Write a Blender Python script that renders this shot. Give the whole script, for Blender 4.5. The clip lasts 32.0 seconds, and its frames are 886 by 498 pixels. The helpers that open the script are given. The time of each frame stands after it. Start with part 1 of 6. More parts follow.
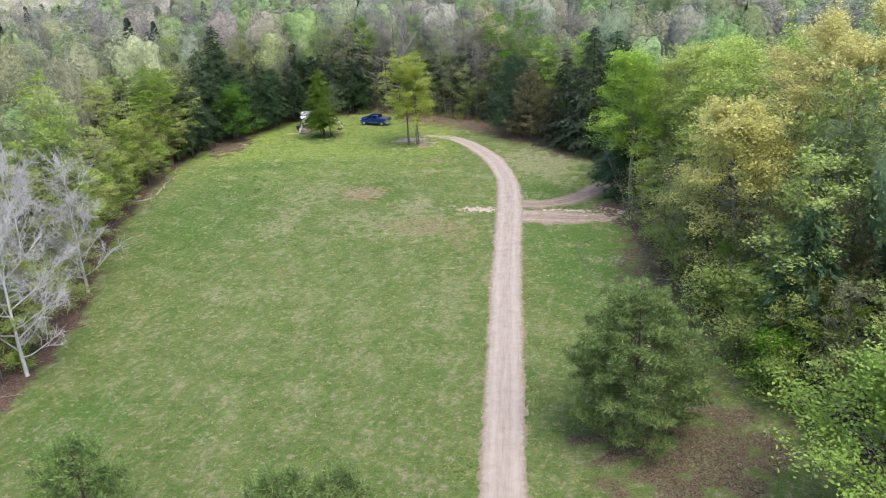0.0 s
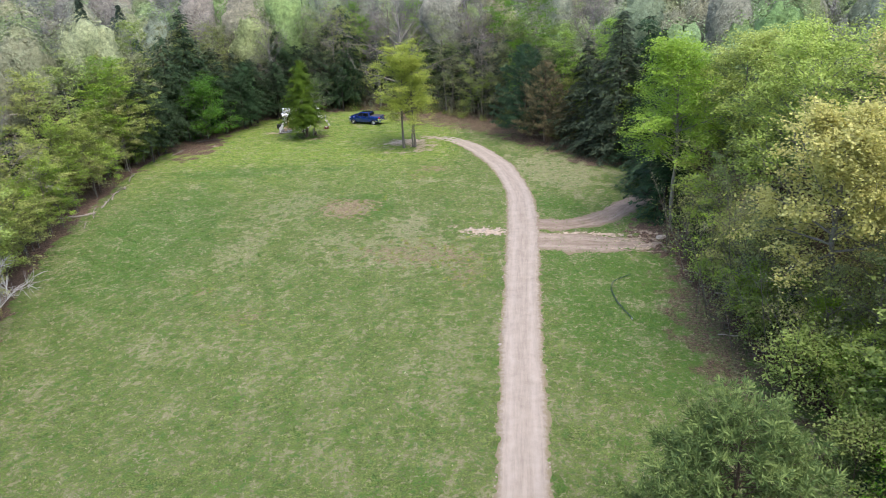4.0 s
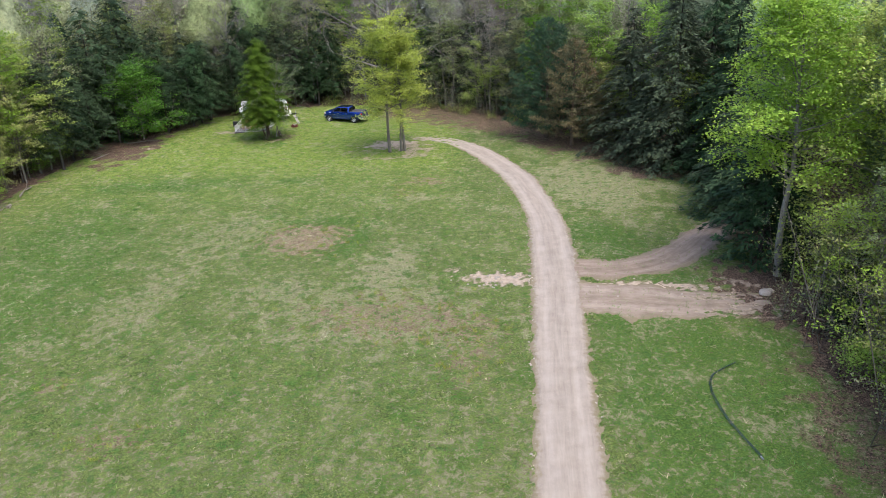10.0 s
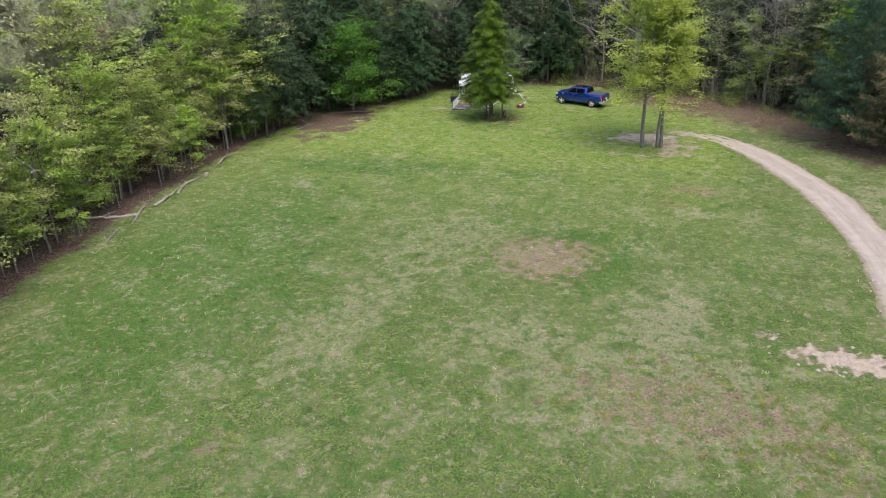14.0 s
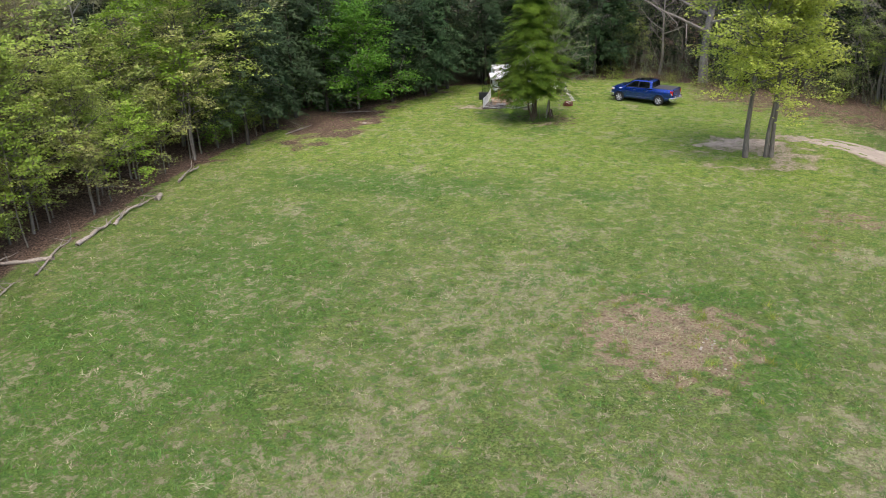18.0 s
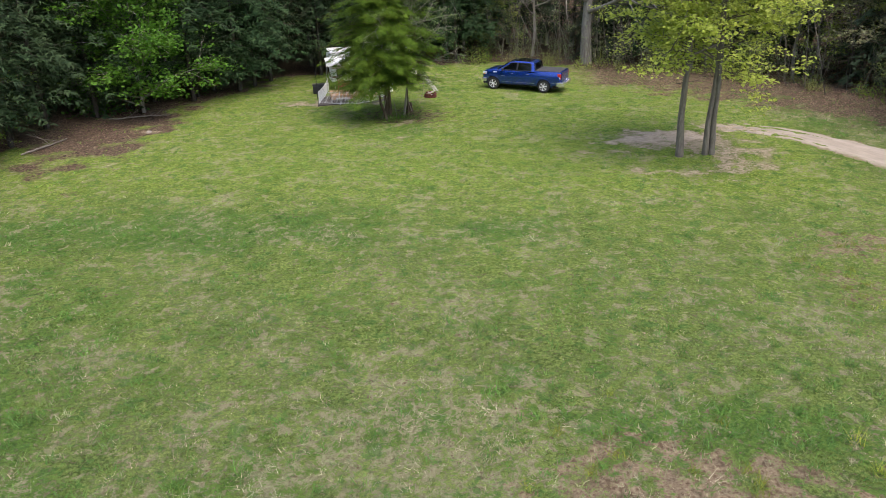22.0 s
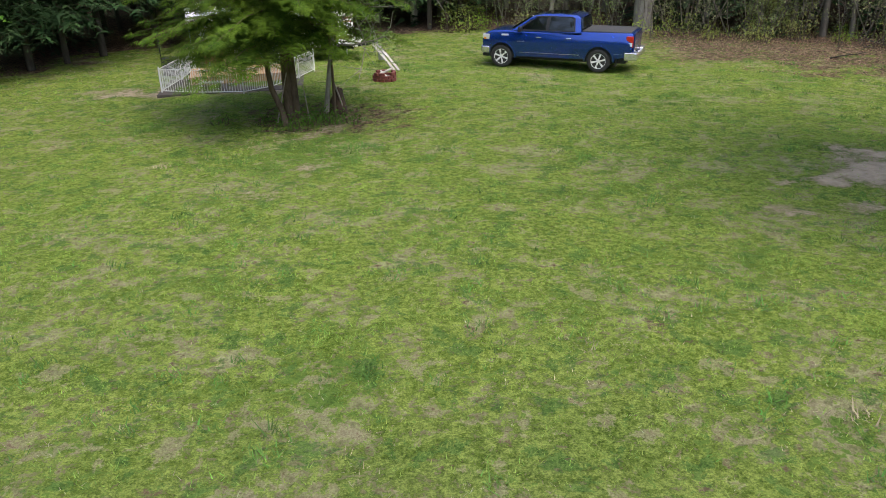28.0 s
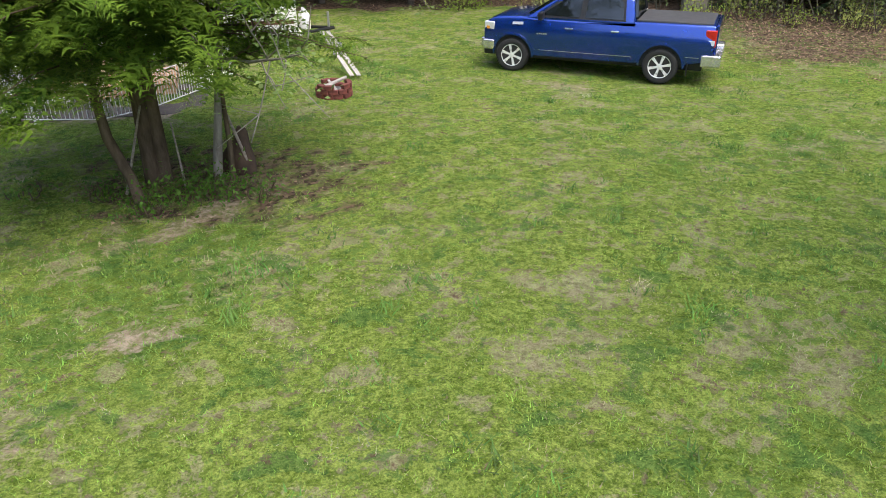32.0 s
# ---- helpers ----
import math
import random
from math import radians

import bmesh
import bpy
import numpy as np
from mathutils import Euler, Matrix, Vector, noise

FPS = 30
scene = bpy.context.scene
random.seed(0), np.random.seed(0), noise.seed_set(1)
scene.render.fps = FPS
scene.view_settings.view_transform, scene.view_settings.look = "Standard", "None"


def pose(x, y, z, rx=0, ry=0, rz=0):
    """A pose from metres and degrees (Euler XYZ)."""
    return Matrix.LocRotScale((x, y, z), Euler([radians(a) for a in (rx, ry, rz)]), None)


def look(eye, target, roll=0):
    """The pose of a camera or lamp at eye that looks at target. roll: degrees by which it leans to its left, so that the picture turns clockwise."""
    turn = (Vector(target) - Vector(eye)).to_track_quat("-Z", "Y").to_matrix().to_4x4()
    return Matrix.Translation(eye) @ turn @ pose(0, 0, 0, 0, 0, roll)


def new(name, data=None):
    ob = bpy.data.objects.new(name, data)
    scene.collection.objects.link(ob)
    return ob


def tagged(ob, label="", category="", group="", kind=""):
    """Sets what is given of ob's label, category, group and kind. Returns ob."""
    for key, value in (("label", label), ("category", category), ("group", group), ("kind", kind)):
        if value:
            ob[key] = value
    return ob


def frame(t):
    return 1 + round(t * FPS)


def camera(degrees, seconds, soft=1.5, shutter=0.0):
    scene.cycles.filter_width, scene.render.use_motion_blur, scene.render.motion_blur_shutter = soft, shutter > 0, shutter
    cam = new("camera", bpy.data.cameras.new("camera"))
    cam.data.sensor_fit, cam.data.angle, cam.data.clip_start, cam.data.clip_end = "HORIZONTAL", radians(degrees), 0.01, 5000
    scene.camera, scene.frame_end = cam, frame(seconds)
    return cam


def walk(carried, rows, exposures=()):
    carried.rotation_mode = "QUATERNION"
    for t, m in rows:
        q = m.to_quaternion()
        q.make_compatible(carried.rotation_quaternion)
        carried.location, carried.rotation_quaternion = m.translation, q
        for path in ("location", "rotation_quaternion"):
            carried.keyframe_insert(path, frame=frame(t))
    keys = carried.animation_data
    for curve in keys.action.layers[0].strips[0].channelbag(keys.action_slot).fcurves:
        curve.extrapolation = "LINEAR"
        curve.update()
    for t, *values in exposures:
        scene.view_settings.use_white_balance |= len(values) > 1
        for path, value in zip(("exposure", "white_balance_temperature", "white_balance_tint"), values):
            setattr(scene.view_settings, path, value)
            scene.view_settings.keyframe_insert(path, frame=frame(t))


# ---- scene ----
cam = camera(61.6, 32.0, soft=0.9)
PATH = [
    (0, (4.522, 2.392, 31.081), (4.130, 11.633, 27.280), -2.74),
    (0.5, (4.637, 4.563, 30.977), (4.230, 13.787, 27.137), -2.98),
    (1, (4.640, 6.626, 30.725), (4.225, 15.844, 26.871), -3.06),
    (1.5, (4.652, 8.737, 30.385), (4.230, 17.952, 26.525), -3.04),
    (2, (4.698, 10.916, 29.993), (4.263, 20.125, 26.119), -2.96),
    (2.5, (4.715, 13.078, 29.553), (4.271, 22.280, 25.663), -2.89),
    (3, (4.625, 15.252, 29.093), (4.184, 24.450, 25.196), -2.80),
    (3.5, (4.483, 17.369, 28.623), (4.051, 26.570, 24.730), -2.65),
    (4, (4.363, 19.381, 28.211), (3.938, 28.586, 24.327), -2.48),
    (4.5, (4.406, 21.430, 27.971), (3.956, 30.622, 24.061), -2.75),
    (6.5, (4.133, 28.815, 26.017), (3.688, 38.024, 22.143), -2.71),
    (7, (4.209, 30.852, 25.416), (3.750, 40.063, 21.552), -2.65),
    (7.5, (4.318, 33.014, 24.798), (3.834, 42.230, 20.949), -2.65),
    (8, (4.330, 35.166, 24.159), (3.839, 44.389, 20.327), -2.62),
    (8.5, (4.365, 37.423, 23.669), (3.876, 46.642, 19.827), -2.58),
    (9, (4.356, 39.619, 23.259), (3.881, 48.830, 19.395), -2.50),
    (9.5, (4.190, 41.626, 22.732), (3.738, 50.836, 18.863), -2.36),
    (10, (3.859, 43.644, 22.211), (3.420, 52.847, 18.323), -2.30),
    (10.5, (3.347, 45.638, 21.706), (2.923, 54.836, 17.808), -2.22),
    (11, (2.767, 47.529, 21.179), (2.337, 56.730, 17.285), -2.07),
    (11.5, (2.067, 49.338, 20.730), (1.628, 58.526, 16.809), -1.88),
    (11.8, (1.548, 50.460, 20.455), (1.106, 59.644, 16.522), -1.87),
    (12, (1.201, 51.208, 20.271), (0.660, 60.383, 16.331), -1.87),
    (12.2, (0.798, 51.863, 20.138), (-0.147, 61.003, 16.193), -1.76),
    (12.5, (0.192, 52.844, 19.939), (-1.655, 61.843, 15.987), -1.60),
    (12.8, (-0.456, 53.771, 19.795), (-3.031, 62.578, 15.820), -1.51),
    (13, (-0.888, 54.389, 19.699), (-3.616, 63.142, 15.708), -1.45),
    (13.5, (-2.122, 55.943, 19.390), (-4.861, 64.679, 15.366), -1.58),
    (14, (-3.423, 57.508, 18.956), (-6.169, 66.242, 14.934), -1.66),
    (14.5, (-4.551, 59.150, 18.450), (-7.300, 67.887, 14.438), -1.70),
    (16.5, (-8.284, 66.664, 16.263), (-11.046, 75.418, 12.296), -1.76),
    (17, (-9.102, 68.607, 15.861), (-11.856, 77.358, 11.881), -1.85),
    (17.5, (-9.877, 70.564, 15.366), (-12.624, 79.314, 11.381), -1.75),
    (18, (-10.543, 72.556, 14.809), (-13.312, 81.302, 10.829), -1.82),
    (18.5, (-11.127, 74.593, 14.283), (-13.922, 83.332, 10.307), -1.79),
    (19, (-11.611, 76.603, 13.798), (-14.409, 85.341, 9.822), -1.68),
    (19.2, (-11.740, 77.377, 13.596), (-14.513, 86.120, 9.612), -1.62),
    (19.4, (-11.869, 78.151, 13.394), (-14.103, 87.044, 9.403), -1.55),
    (19.5, (-11.933, 78.539, 13.293), (-13.887, 87.495, 9.299), -1.52),
    (19.6, (-12.023, 78.916, 13.201), (-13.630, 87.939, 9.202), -1.51),
    (19.8, (-12.202, 79.671, 13.017), (-13.366, 88.758, 9.008), -1.48),
    (20, (-12.381, 80.426, 12.834), (-13.378, 89.528, 8.814), -1.45),
    (20.5, (-12.780, 82.382, 12.375), (-13.742, 91.482, 8.343), -1.49),
    (21, (-13.094, 84.359, 11.910), (-14.031, 93.461, 7.876), -1.46),
    (21.5, (-13.456, 86.283, 11.463), (-14.365, 95.381, 7.415), -1.37),
    (22, (-13.903, 88.105, 10.987), (-14.772, 97.204, 6.932), -1.33),
    (22.5, (-14.392, 89.880, 10.468), (-15.204, 98.988, 6.420), -1.34),
    (23, (-14.869, 91.741, 9.924), (-15.609, 100.860, 5.888), -1.24),
    (23.5, (-15.312, 93.633, 9.411), (-15.978, 102.762, 5.384), -1.12),
    (24, (-15.692, 95.513, 8.887), (-16.288, 104.652, 4.873), -1.02),
    (24.5, (-15.938, 97.392, 8.346), (-16.486, 106.540, 4.344), -0.98),
    (25, (-16.004, 99.224, 7.847), (-16.538, 108.373, 3.845), -1.04),
    (25.5, (-15.939, 101.003, 7.520), (-16.472, 110.142, 3.496), -0.97),
    (27.5, (-15.924, 109.644, 5.503), (-16.451, 118.796, 1.507), -1.34),
    (28, (-16.003, 111.709, 5.097), (-16.457, 120.851, 1.069), -0.84),
    (28.5, (-16.044, 113.833, 4.890), (-16.475, 122.975, 0.859), -0.73),
    (29, (-16.078, 115.903, 4.846), (-16.505, 125.054, 0.837), -0.80),
    (29.5, (-16.100, 117.931, 4.816), (-16.511, 127.085, 0.812), -0.82),
    (30, (-16.120, 119.753, 4.731), (-16.491, 128.912, 0.733), -0.68),
    (30.5, (-16.156, 120.797, 4.622), (-16.474, 129.964, 0.638), -0.36),
    (31, (-16.194, 121.153, 4.547), (-16.491, 130.315, 0.553), -0.18),
    (31.5, (-16.218, 121.240, 4.501), (-16.523, 130.357, 0.404), -0.25),
    (32, (-16.221, 121.260, 4.490), (-16.530, 130.195, 0.009), -0.19),
]
walk(cam, [(t, look(eye, target, roll)) for t, eye, target, roll in PATH], [(0, 1.24, 6150, 14), (12, 1.18, 6150, 14), (18, 1.18, 6450, 15), (25, 1.17, 6500, 12), (28, 1.15, 6520, 10), (30, 1.24, 6550, 8), (31, 1.33, 6550, 9), (32, 1.45, 6500, 11)])

# ---- light ----
world = bpy.data.worlds.new("sky")
scene.world = world
world.use_nodes = True
wn = world.node_tree.nodes
wl = world.node_tree.links
sky = wn.new("ShaderNodeTexSky")
sky.sky_type = "NISHITA"
sky.sun_disc = False
SUN_EL, SUN_AZ = 64.0, 140.0
sky.sun_elevation, sky.sun_rotation = radians(SUN_EL), radians(SUN_AZ)
sky.dust_density, sky.air_density = 3.4, 1.0
wl.new(sky.outputs[0], wn["Background"].inputs[0])
wn["Background"].inputs[1].default_value = 0.165
sun = new("sun", bpy.data.lights.new("sun", "SUN"))
sun.data.energy, sun.data.angle, sun.data.color = 0.8, radians(40), (1.0, 0.95, 0.88)
_d = Vector((math.sin(radians(SUN_AZ)) * math.cos(radians(SUN_EL)), math.cos(radians(SUN_AZ)) * math.cos(radians(SUN_EL)), math.sin(radians(SUN_EL))))
sun.matrix_world = look(tuple(_d * 100), (0, 0, 0))

# ---- materials ----


class Graph:
    """A material's node graph with short calls."""

    def __init__(self, name):
        self.mat = bpy.data.materials.new(name)
        self.mat.use_nodes = True
        self.n, self.l = self.mat.node_tree.nodes, self.mat.node_tree.links
        self.bsdf = self.n["Principled BSDF"]

    def put(self, socket, value):
        if isinstance(value, bpy.types.NodeSocket):
            self.l.new(value, socket)
        elif isinstance(value, (tuple, list)) and len(value) == 3 and socket.type == "RGBA":
            socket.default_value = (*value, 1)
        else:
            socket.default_value = value

    def coords(self, kind="Object"):
        return self.n.new("ShaderNodeTexCoord").outputs[kind]

    def place(self):
        return self.n.new("ShaderNodeNewGeometry").outputs["Position"]

    def island(self):
        return self.n.new("ShaderNodeNewGeometry").outputs["Random Per Island"]

    def one(self):
        return self.n.new("ShaderNodeObjectInfo").outputs["Random"]

    def attr(self, name):
        a = self.n.new("ShaderNodeAttribute")
        a.attribute_name = name
        return a.outputs["Fac"]

    def attr_color(self, name):
        a = self.n.new("ShaderNodeAttribute")
        a.attribute_name = name
        return a.outputs["Color"]

    def scaled(self, vec, s):
        m = self.n.new("ShaderNodeVectorMath")
        m.operation = "MULTIPLY"
        self.put(m.inputs[0], vec)
        m.inputs[1].default_value = s
        return m.outputs[0]

    def noise(self, vec, scale, detail=4, rough=0.6, distort=0.0):
        t = self.n.new("ShaderNodeTexNoise")
        self.put(t.inputs["Vector"], vec)
        t.inputs["Scale"].default_value, t.inputs["Detail"].default_value = scale, detail
        t.inputs["Roughness"].default_value, t.inputs["Distortion"].default_value = rough, distort
        return t.outputs["Fac"]

    def voronoi(self, vec, scale, feature="F1", out="Distance"):
        t = self.n.new("ShaderNodeTexVoronoi")
        t.feature = feature
        self.put(t.inputs["Vector"], vec)
        t.inputs["Scale"].default_value = scale
        return t.outputs[out]

    def ramp(self, fac, lo, hi, a=0.0, b=1.0):
        m = self.n.new("ShaderNodeMapRange")
        m.clamp = True
        self.put(m.inputs[0], fac)
        for k, v in zip((1, 2, 3, 4), (lo, hi, a, b)):
            m.inputs[k].default_value = v
        return m.outputs[0]

    def math(self, op, a, b=0.0):
        m = self.n.new("ShaderNodeMath")
        m.operation = op
        self.put(m.inputs[0], a)
        self.put(m.inputs[1], b)
        return m.outputs[0]

    def mix(self, fac, a, b, blend="MIX"):
        m = self.n.new("ShaderNodeMix")
        m.data_type, m.blend_type = "RGBA", blend
        self.put(m.inputs[0], fac)
        self.put(m.inputs[6], a)
        self.put(m.inputs[7], b)
        return m.outputs[2]

    def shift(self, color, hue=0.5, sat=1.0, val=1.0):
        m = self.n.new("ShaderNodeHueSaturation")
        self.put(m.inputs["Color"], color)
        for k, v in (("Hue", hue), ("Saturation", sat), ("Value", val)):
            self.put(m.inputs[k], v)
        return m.outputs[0]

    def done(self, color, rough=0.7, bump=None, strength=0.4, distance=0.02, metal=0.0, spec=0.4, **more):
        self.put(self.bsdf.inputs["Base Color"], color)
        self.put(self.bsdf.inputs["Roughness"], rough)
        self.put(self.bsdf.inputs["Metallic"], metal)
        self.put(self.bsdf.inputs["Specular IOR Level"], spec)
        for k, v in more.items():
            self.put(self.bsdf.inputs[k.replace("_", " ")], v)
        if bump is not None:
            b = self.n.new("ShaderNodeBump")
            b.inputs["Strength"].default_value, b.inputs["Distance"].default_value = strength, distance
            self.put(b.inputs["Height"], bump)
            self.l.new(b.outputs[0], self.bsdf.inputs["Normal"])
        return self.mat


def leaf_material(name, dark, light, spread=0.06, see=0.38, gloss=0.2, differ=1.0):
    """Leaves: every leaf and every tree a little different, with light passing through."""
    g = Graph(name)
    c = g.mix(g.ramp(g.math("ADD", g.math("MULTIPLY", g.island(), 0.45), g.math("MULTIPLY", g.ramp(g.noise(g.coords(), 1.1, 3), 0.3, 0.7), 0.55)), 0.1, 0.9), dark, light)
    c = g.shift(c, g.ramp(g.one(), 0, 1, 0.5 - spread / 2, 0.5 + spread / 2), g.ramp(g.one(), 0, 1, 1 - 0.2 * differ, 1 + 0.1 * differ), g.ramp(g.math("FRACT", g.math("MULTIPLY", g.one(), 7.3)), 0, 1, 1 - 0.25 * differ, 1 + 0.2 * differ))
    g.done(c, 0.55, spec=gloss)
    t = g.n.new("ShaderNodeBsdfTranslucent")
    g.put(t.inputs[0], c)
    m = g.n.new("ShaderNodeMixShader")
    m.inputs[0].default_value = see
    g.l.new(g.bsdf.outputs[0], m.inputs[1])
    g.l.new(t.outputs[0], m.inputs[2])
    g.l.new(m.outputs[0], g.n["Material Output"].inputs[0])
    return g.mat


def bark_material(name, dark, light):
    g = Graph(name)
    v = g.scaled(g.coords(), (1, 1, 0.25))
    n = g.noise(v, 9, 6, 0.7)
    c = g.mix(g.ramp(n, 0.3, 0.7), dark, light)
    c = g.mix(g.ramp(g.noise(g.coords(), 0.8, 3), 0.5, 0.75, 0, 0.5), c, g.shift(c, 0.52, 1.1, 0.6))
    return g.done(c, 0.9, n, 0.7, 0.03, spec=0.1)


LEAF = {
    "spring": leaf_material("spring_leaves", (0.21, 0.28, 0.045), (0.42, 0.49, 0.1)),
    "vivid": leaf_material("vivid_leaves", (0.2, 0.35, 0.04), (0.42, 0.57, 0.085), 0.01, differ=0.25),
    "fresh": leaf_material("fresh_leaves", (0.29, 0.39, 0.075), (0.52, 0.61, 0.16), 0.02, differ=0.25),
    "olive": leaf_material("olive_leaves", (0.17, 0.205, 0.08), (0.32, 0.36, 0.16)),
    "lime": leaf_material("lime_leaves", (0.16, 0.265, 0.035), (0.33, 0.46, 0.075)),
    "maple": leaf_material("maple_leaves", (0.3, 0.38, 0.055), (0.52, 0.58, 0.115), 0.02, 0.5, differ=0.25),
    "green": leaf_material("green_leaves", (0.045, 0.135, 0.012), (0.14, 0.29, 0.03), 0.02, differ=0.25),
    "yellow": leaf_material("yellow_catkins", (0.44, 0.43, 0.12), (0.72, 0.68, 0.25), 0.01, differ=0.25),
    "blossom": leaf_material("pale_blossom_leaves", (0.11, 0.165, 0.045), (0.26, 0.33, 0.115), 0.03, differ=0.25),
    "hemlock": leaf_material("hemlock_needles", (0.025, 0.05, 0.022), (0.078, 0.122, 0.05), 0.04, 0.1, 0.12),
    # the hemlock colour again, darkened to stand for deep forest shade
    "shade": leaf_material("shade_darkened_hemlock_needles", (0.018, 0.037, 0.015), (0.052, 0.082, 0.032), 0.04, 0.1, 0.08),
    "cedar": leaf_material("cedar_needles", (0.042, 0.085, 0.014), (0.2, 0.285, 0.036), 0.02, 0.3, 0.06, differ=0.25),
    "pine": leaf_material("pine_needles", (0.03, 0.066, 0.036), (0.085, 0.14, 0.066), 0.04, 0.15, 0.12, differ=0.25),
    "young_pine": leaf_material("young_pine_needles", (0.065, 0.122, 0.035), (0.25, 0.34, 0.095), 0.03, 0.22, 0.1, differ=0.25),
    "brown": leaf_material("brown_needles", (0.035, 0.078, 0.038), (0.27, 0.19, 0.1), 0.02, 0.15, 0.1, differ=0.25),
    "bud": leaf_material("reddish_buds", (0.26, 0.21, 0.17), (0.42, 0.36, 0.29), 0.05, 0.1),
}
BARK = {
    "grey": bark_material("grey_bark", (0.14, 0.125, 0.105), (0.32, 0.3, 0.26)),
    "brown": bark_material("brown_bark", (0.06, 0.045, 0.03), (0.16, 0.12, 0.085)),
    "twig": bark_material("twig_bark", (0.1, 0.088, 0.07), (0.22, 0.2, 0.165)),
    "pale": bark_material("pale_bark", (0.34, 0.325, 0.3), (0.6, 0.58, 0.54)),
    "dark": bark_material("dark_bark", (0.035, 0.03, 0.025), (0.09, 0.08, 0.065)),
}

# ---- geometry helpers ----


def mesh_of(name, verts, faces, mats, smooth=False):
    """A mesh from arrays: faces is one array (n, 3 or 4) or a list of such."""
    me = bpy.data.meshes.new(name)
    faces = [np.asarray(f, np.int32) for f in (faces if isinstance(faces, list) else [faces]) if len(f)]
    verts = np.asarray(verts, np.float32)
    loops = np.concatenate([f.ravel() for f in faces])
    sizes = np.concatenate([np.full(len(f), f.shape[1], np.int32) for f in faces])
    me.vertices.add(len(verts))
    me.vertices.foreach_set("co", verts.ravel())
    me.loops.add(len(loops))
    me.loops.foreach_set("vertex_index", loops)
    me.polygons.add(len(sizes))
    me.polygons.foreach_set("loop_start", np.concatenate([[0], np.cumsum(sizes)[:-1]]).astype(np.int32))
    if smooth:
        me.polygons.foreach_set("use_smooth", np.ones(len(sizes), bool))
    me.update(calc_edges=True)
    for m in mats if isinstance(mats, (list, tuple)) else [mats]:
        me.materials.append(m)
    return me


def add_attr(me, name, values):
    me.attributes.new(name, "FLOAT", "POINT").data.foreach_set("value", np.asarray(values, np.float32))


def part(name, bm, material, parent, label=""):
    """Links a bmesh or a mesh as one object under a thing."""
    if isinstance(bm, bmesh.types.BMesh):
        me = bpy.data.meshes.new(name)
        bm.to_mesh(me)
        bm.free()
        me.materials.append(material)
    else:
        me = bm
    ob = new(name, me)
    ob.parent = parent
    if label:
        ob["label"] = label
    return ob


def thing(name, m, label, category, group="", kind=""):
    ob = new(name)
    ob.empty_display_size = 0.3
    ob.matrix_world = m
    return tagged(ob, label, category, group, kind)


def tubes(paths, most=5):
    """Tapered tubes along paths [(points, radii)]; thin ones have fewer sides. Returns verts and quads."""
    V, F, base = [], [], 0
    for pts, rad in paths:
        pts = np.asarray(pts, float)
        sides = 3 if max(rad) < 0.03 else min(most, 4) if max(rad) < 0.07 else most
        ang = np.linspace(0, 2 * np.pi, sides, endpoint=False)
        d = np.gradient(pts, axis=0)
        d /= np.linalg.norm(d, axis=1, keepdims=True) + 1e-9
        ref = np.array([0, 0, 1.0]) if abs(d[0, 2]) < 0.9 else np.array([1.0, 0, 0])
        u = np.cross(d, ref)
        u /= np.linalg.norm(u, axis=1, keepdims=True) + 1e-9
        w = np.cross(d, u)
        ring = pts[:, None] + np.asarray(rad)[:, None, None] * (np.cos(ang)[None, :, None] * u[:, None] + np.sin(ang)[None, :, None] * w[:, None])
        V.append(ring.reshape(-1, 3))
        n = len(pts)
        i = np.arange(n - 1)[:, None] * sides + np.arange(sides)[None]
        j = np.arange(n - 1)[:, None] * sides + (np.arange(sides)[None] + 1) % sides
        F.append(base + np.stack([i, j, j + sides, i + sides], -1).reshape(-1, 4))
        base += n * sides
    return np.concatenate(V), np.concatenate(F)


def unit(v):
    return v / (np.linalg.norm(v, axis=-1, keepdims=True) + 1e-9)


def leaves(centres, along, up, length, width, fold=0.25):
    """Folded rhombic leaves: centre, the way they point, their upper side."""
    along, n = unit(along), len(centres)
    side = unit(np.cross(along, up))
    top = np.cross(side, along)
    L, W = length[:, None], width[:, None]
    v = np.stack([centres - along * L / 2, centres + side * W / 2 + top * W * fold, centres + along * L / 2, centres - side * W / 2 + top * W * fold], 1)
    return v.reshape(-1, 3), np.arange(4 * n).reshape(-1, 4)


def feathers(centres, along, up, length, pairs=5, width=0.26, slim=0.12):
    """Flat sprays: narrow blades in pairs along a midrib, shorter towards the tip."""
    along = unit(along)
    side = unit(np.cross(along, up))
    top = np.cross(side, along)
    L = length[:, None]
    out = []
    for j in range(pairs + 1):
        t = j / pairs
        root = centres + along * L * (t - 0.5) - top * L * 0.12 * t * t
        reach = L * (width * 2 * (1 - 0.75 * t))
        for s in (-1, 1) if j < pairs else (0,):
            d = unit(along * (0.75 if s else 1.0) + side * s - top * 0.18)
            w = reach * slim + L * 0.012
            q = np.cross(d, top)
            out.append(np.stack([root - q * w, root + q * w, root + d * reach], 1))
    v = np.concatenate(out, 1).reshape(-1, 3)
    return v, np.arange(len(v)).reshape(-1, 3)


def thin(lv):
    """The same leaves as plain three-cornered blades, for trees far off."""
    q = lv[0].reshape(-1, 4, 3)
    half = (q[:, 1] - q[:, 3]) / 2
    v = np.stack([q[:, 0] + half, q[:, 2], q[:, 0] - half], 1).reshape(-1, 3)
    return v, np.arange(len(v)).reshape(-1, 3)


def above(lv, z):
    q = lv[0].reshape(-1, 4, 3)
    q = q[q[:, :, 2].min(1) > z]
    return q.reshape(-1, 3), np.arange(4 * len(q)).reshape(-1, 4)


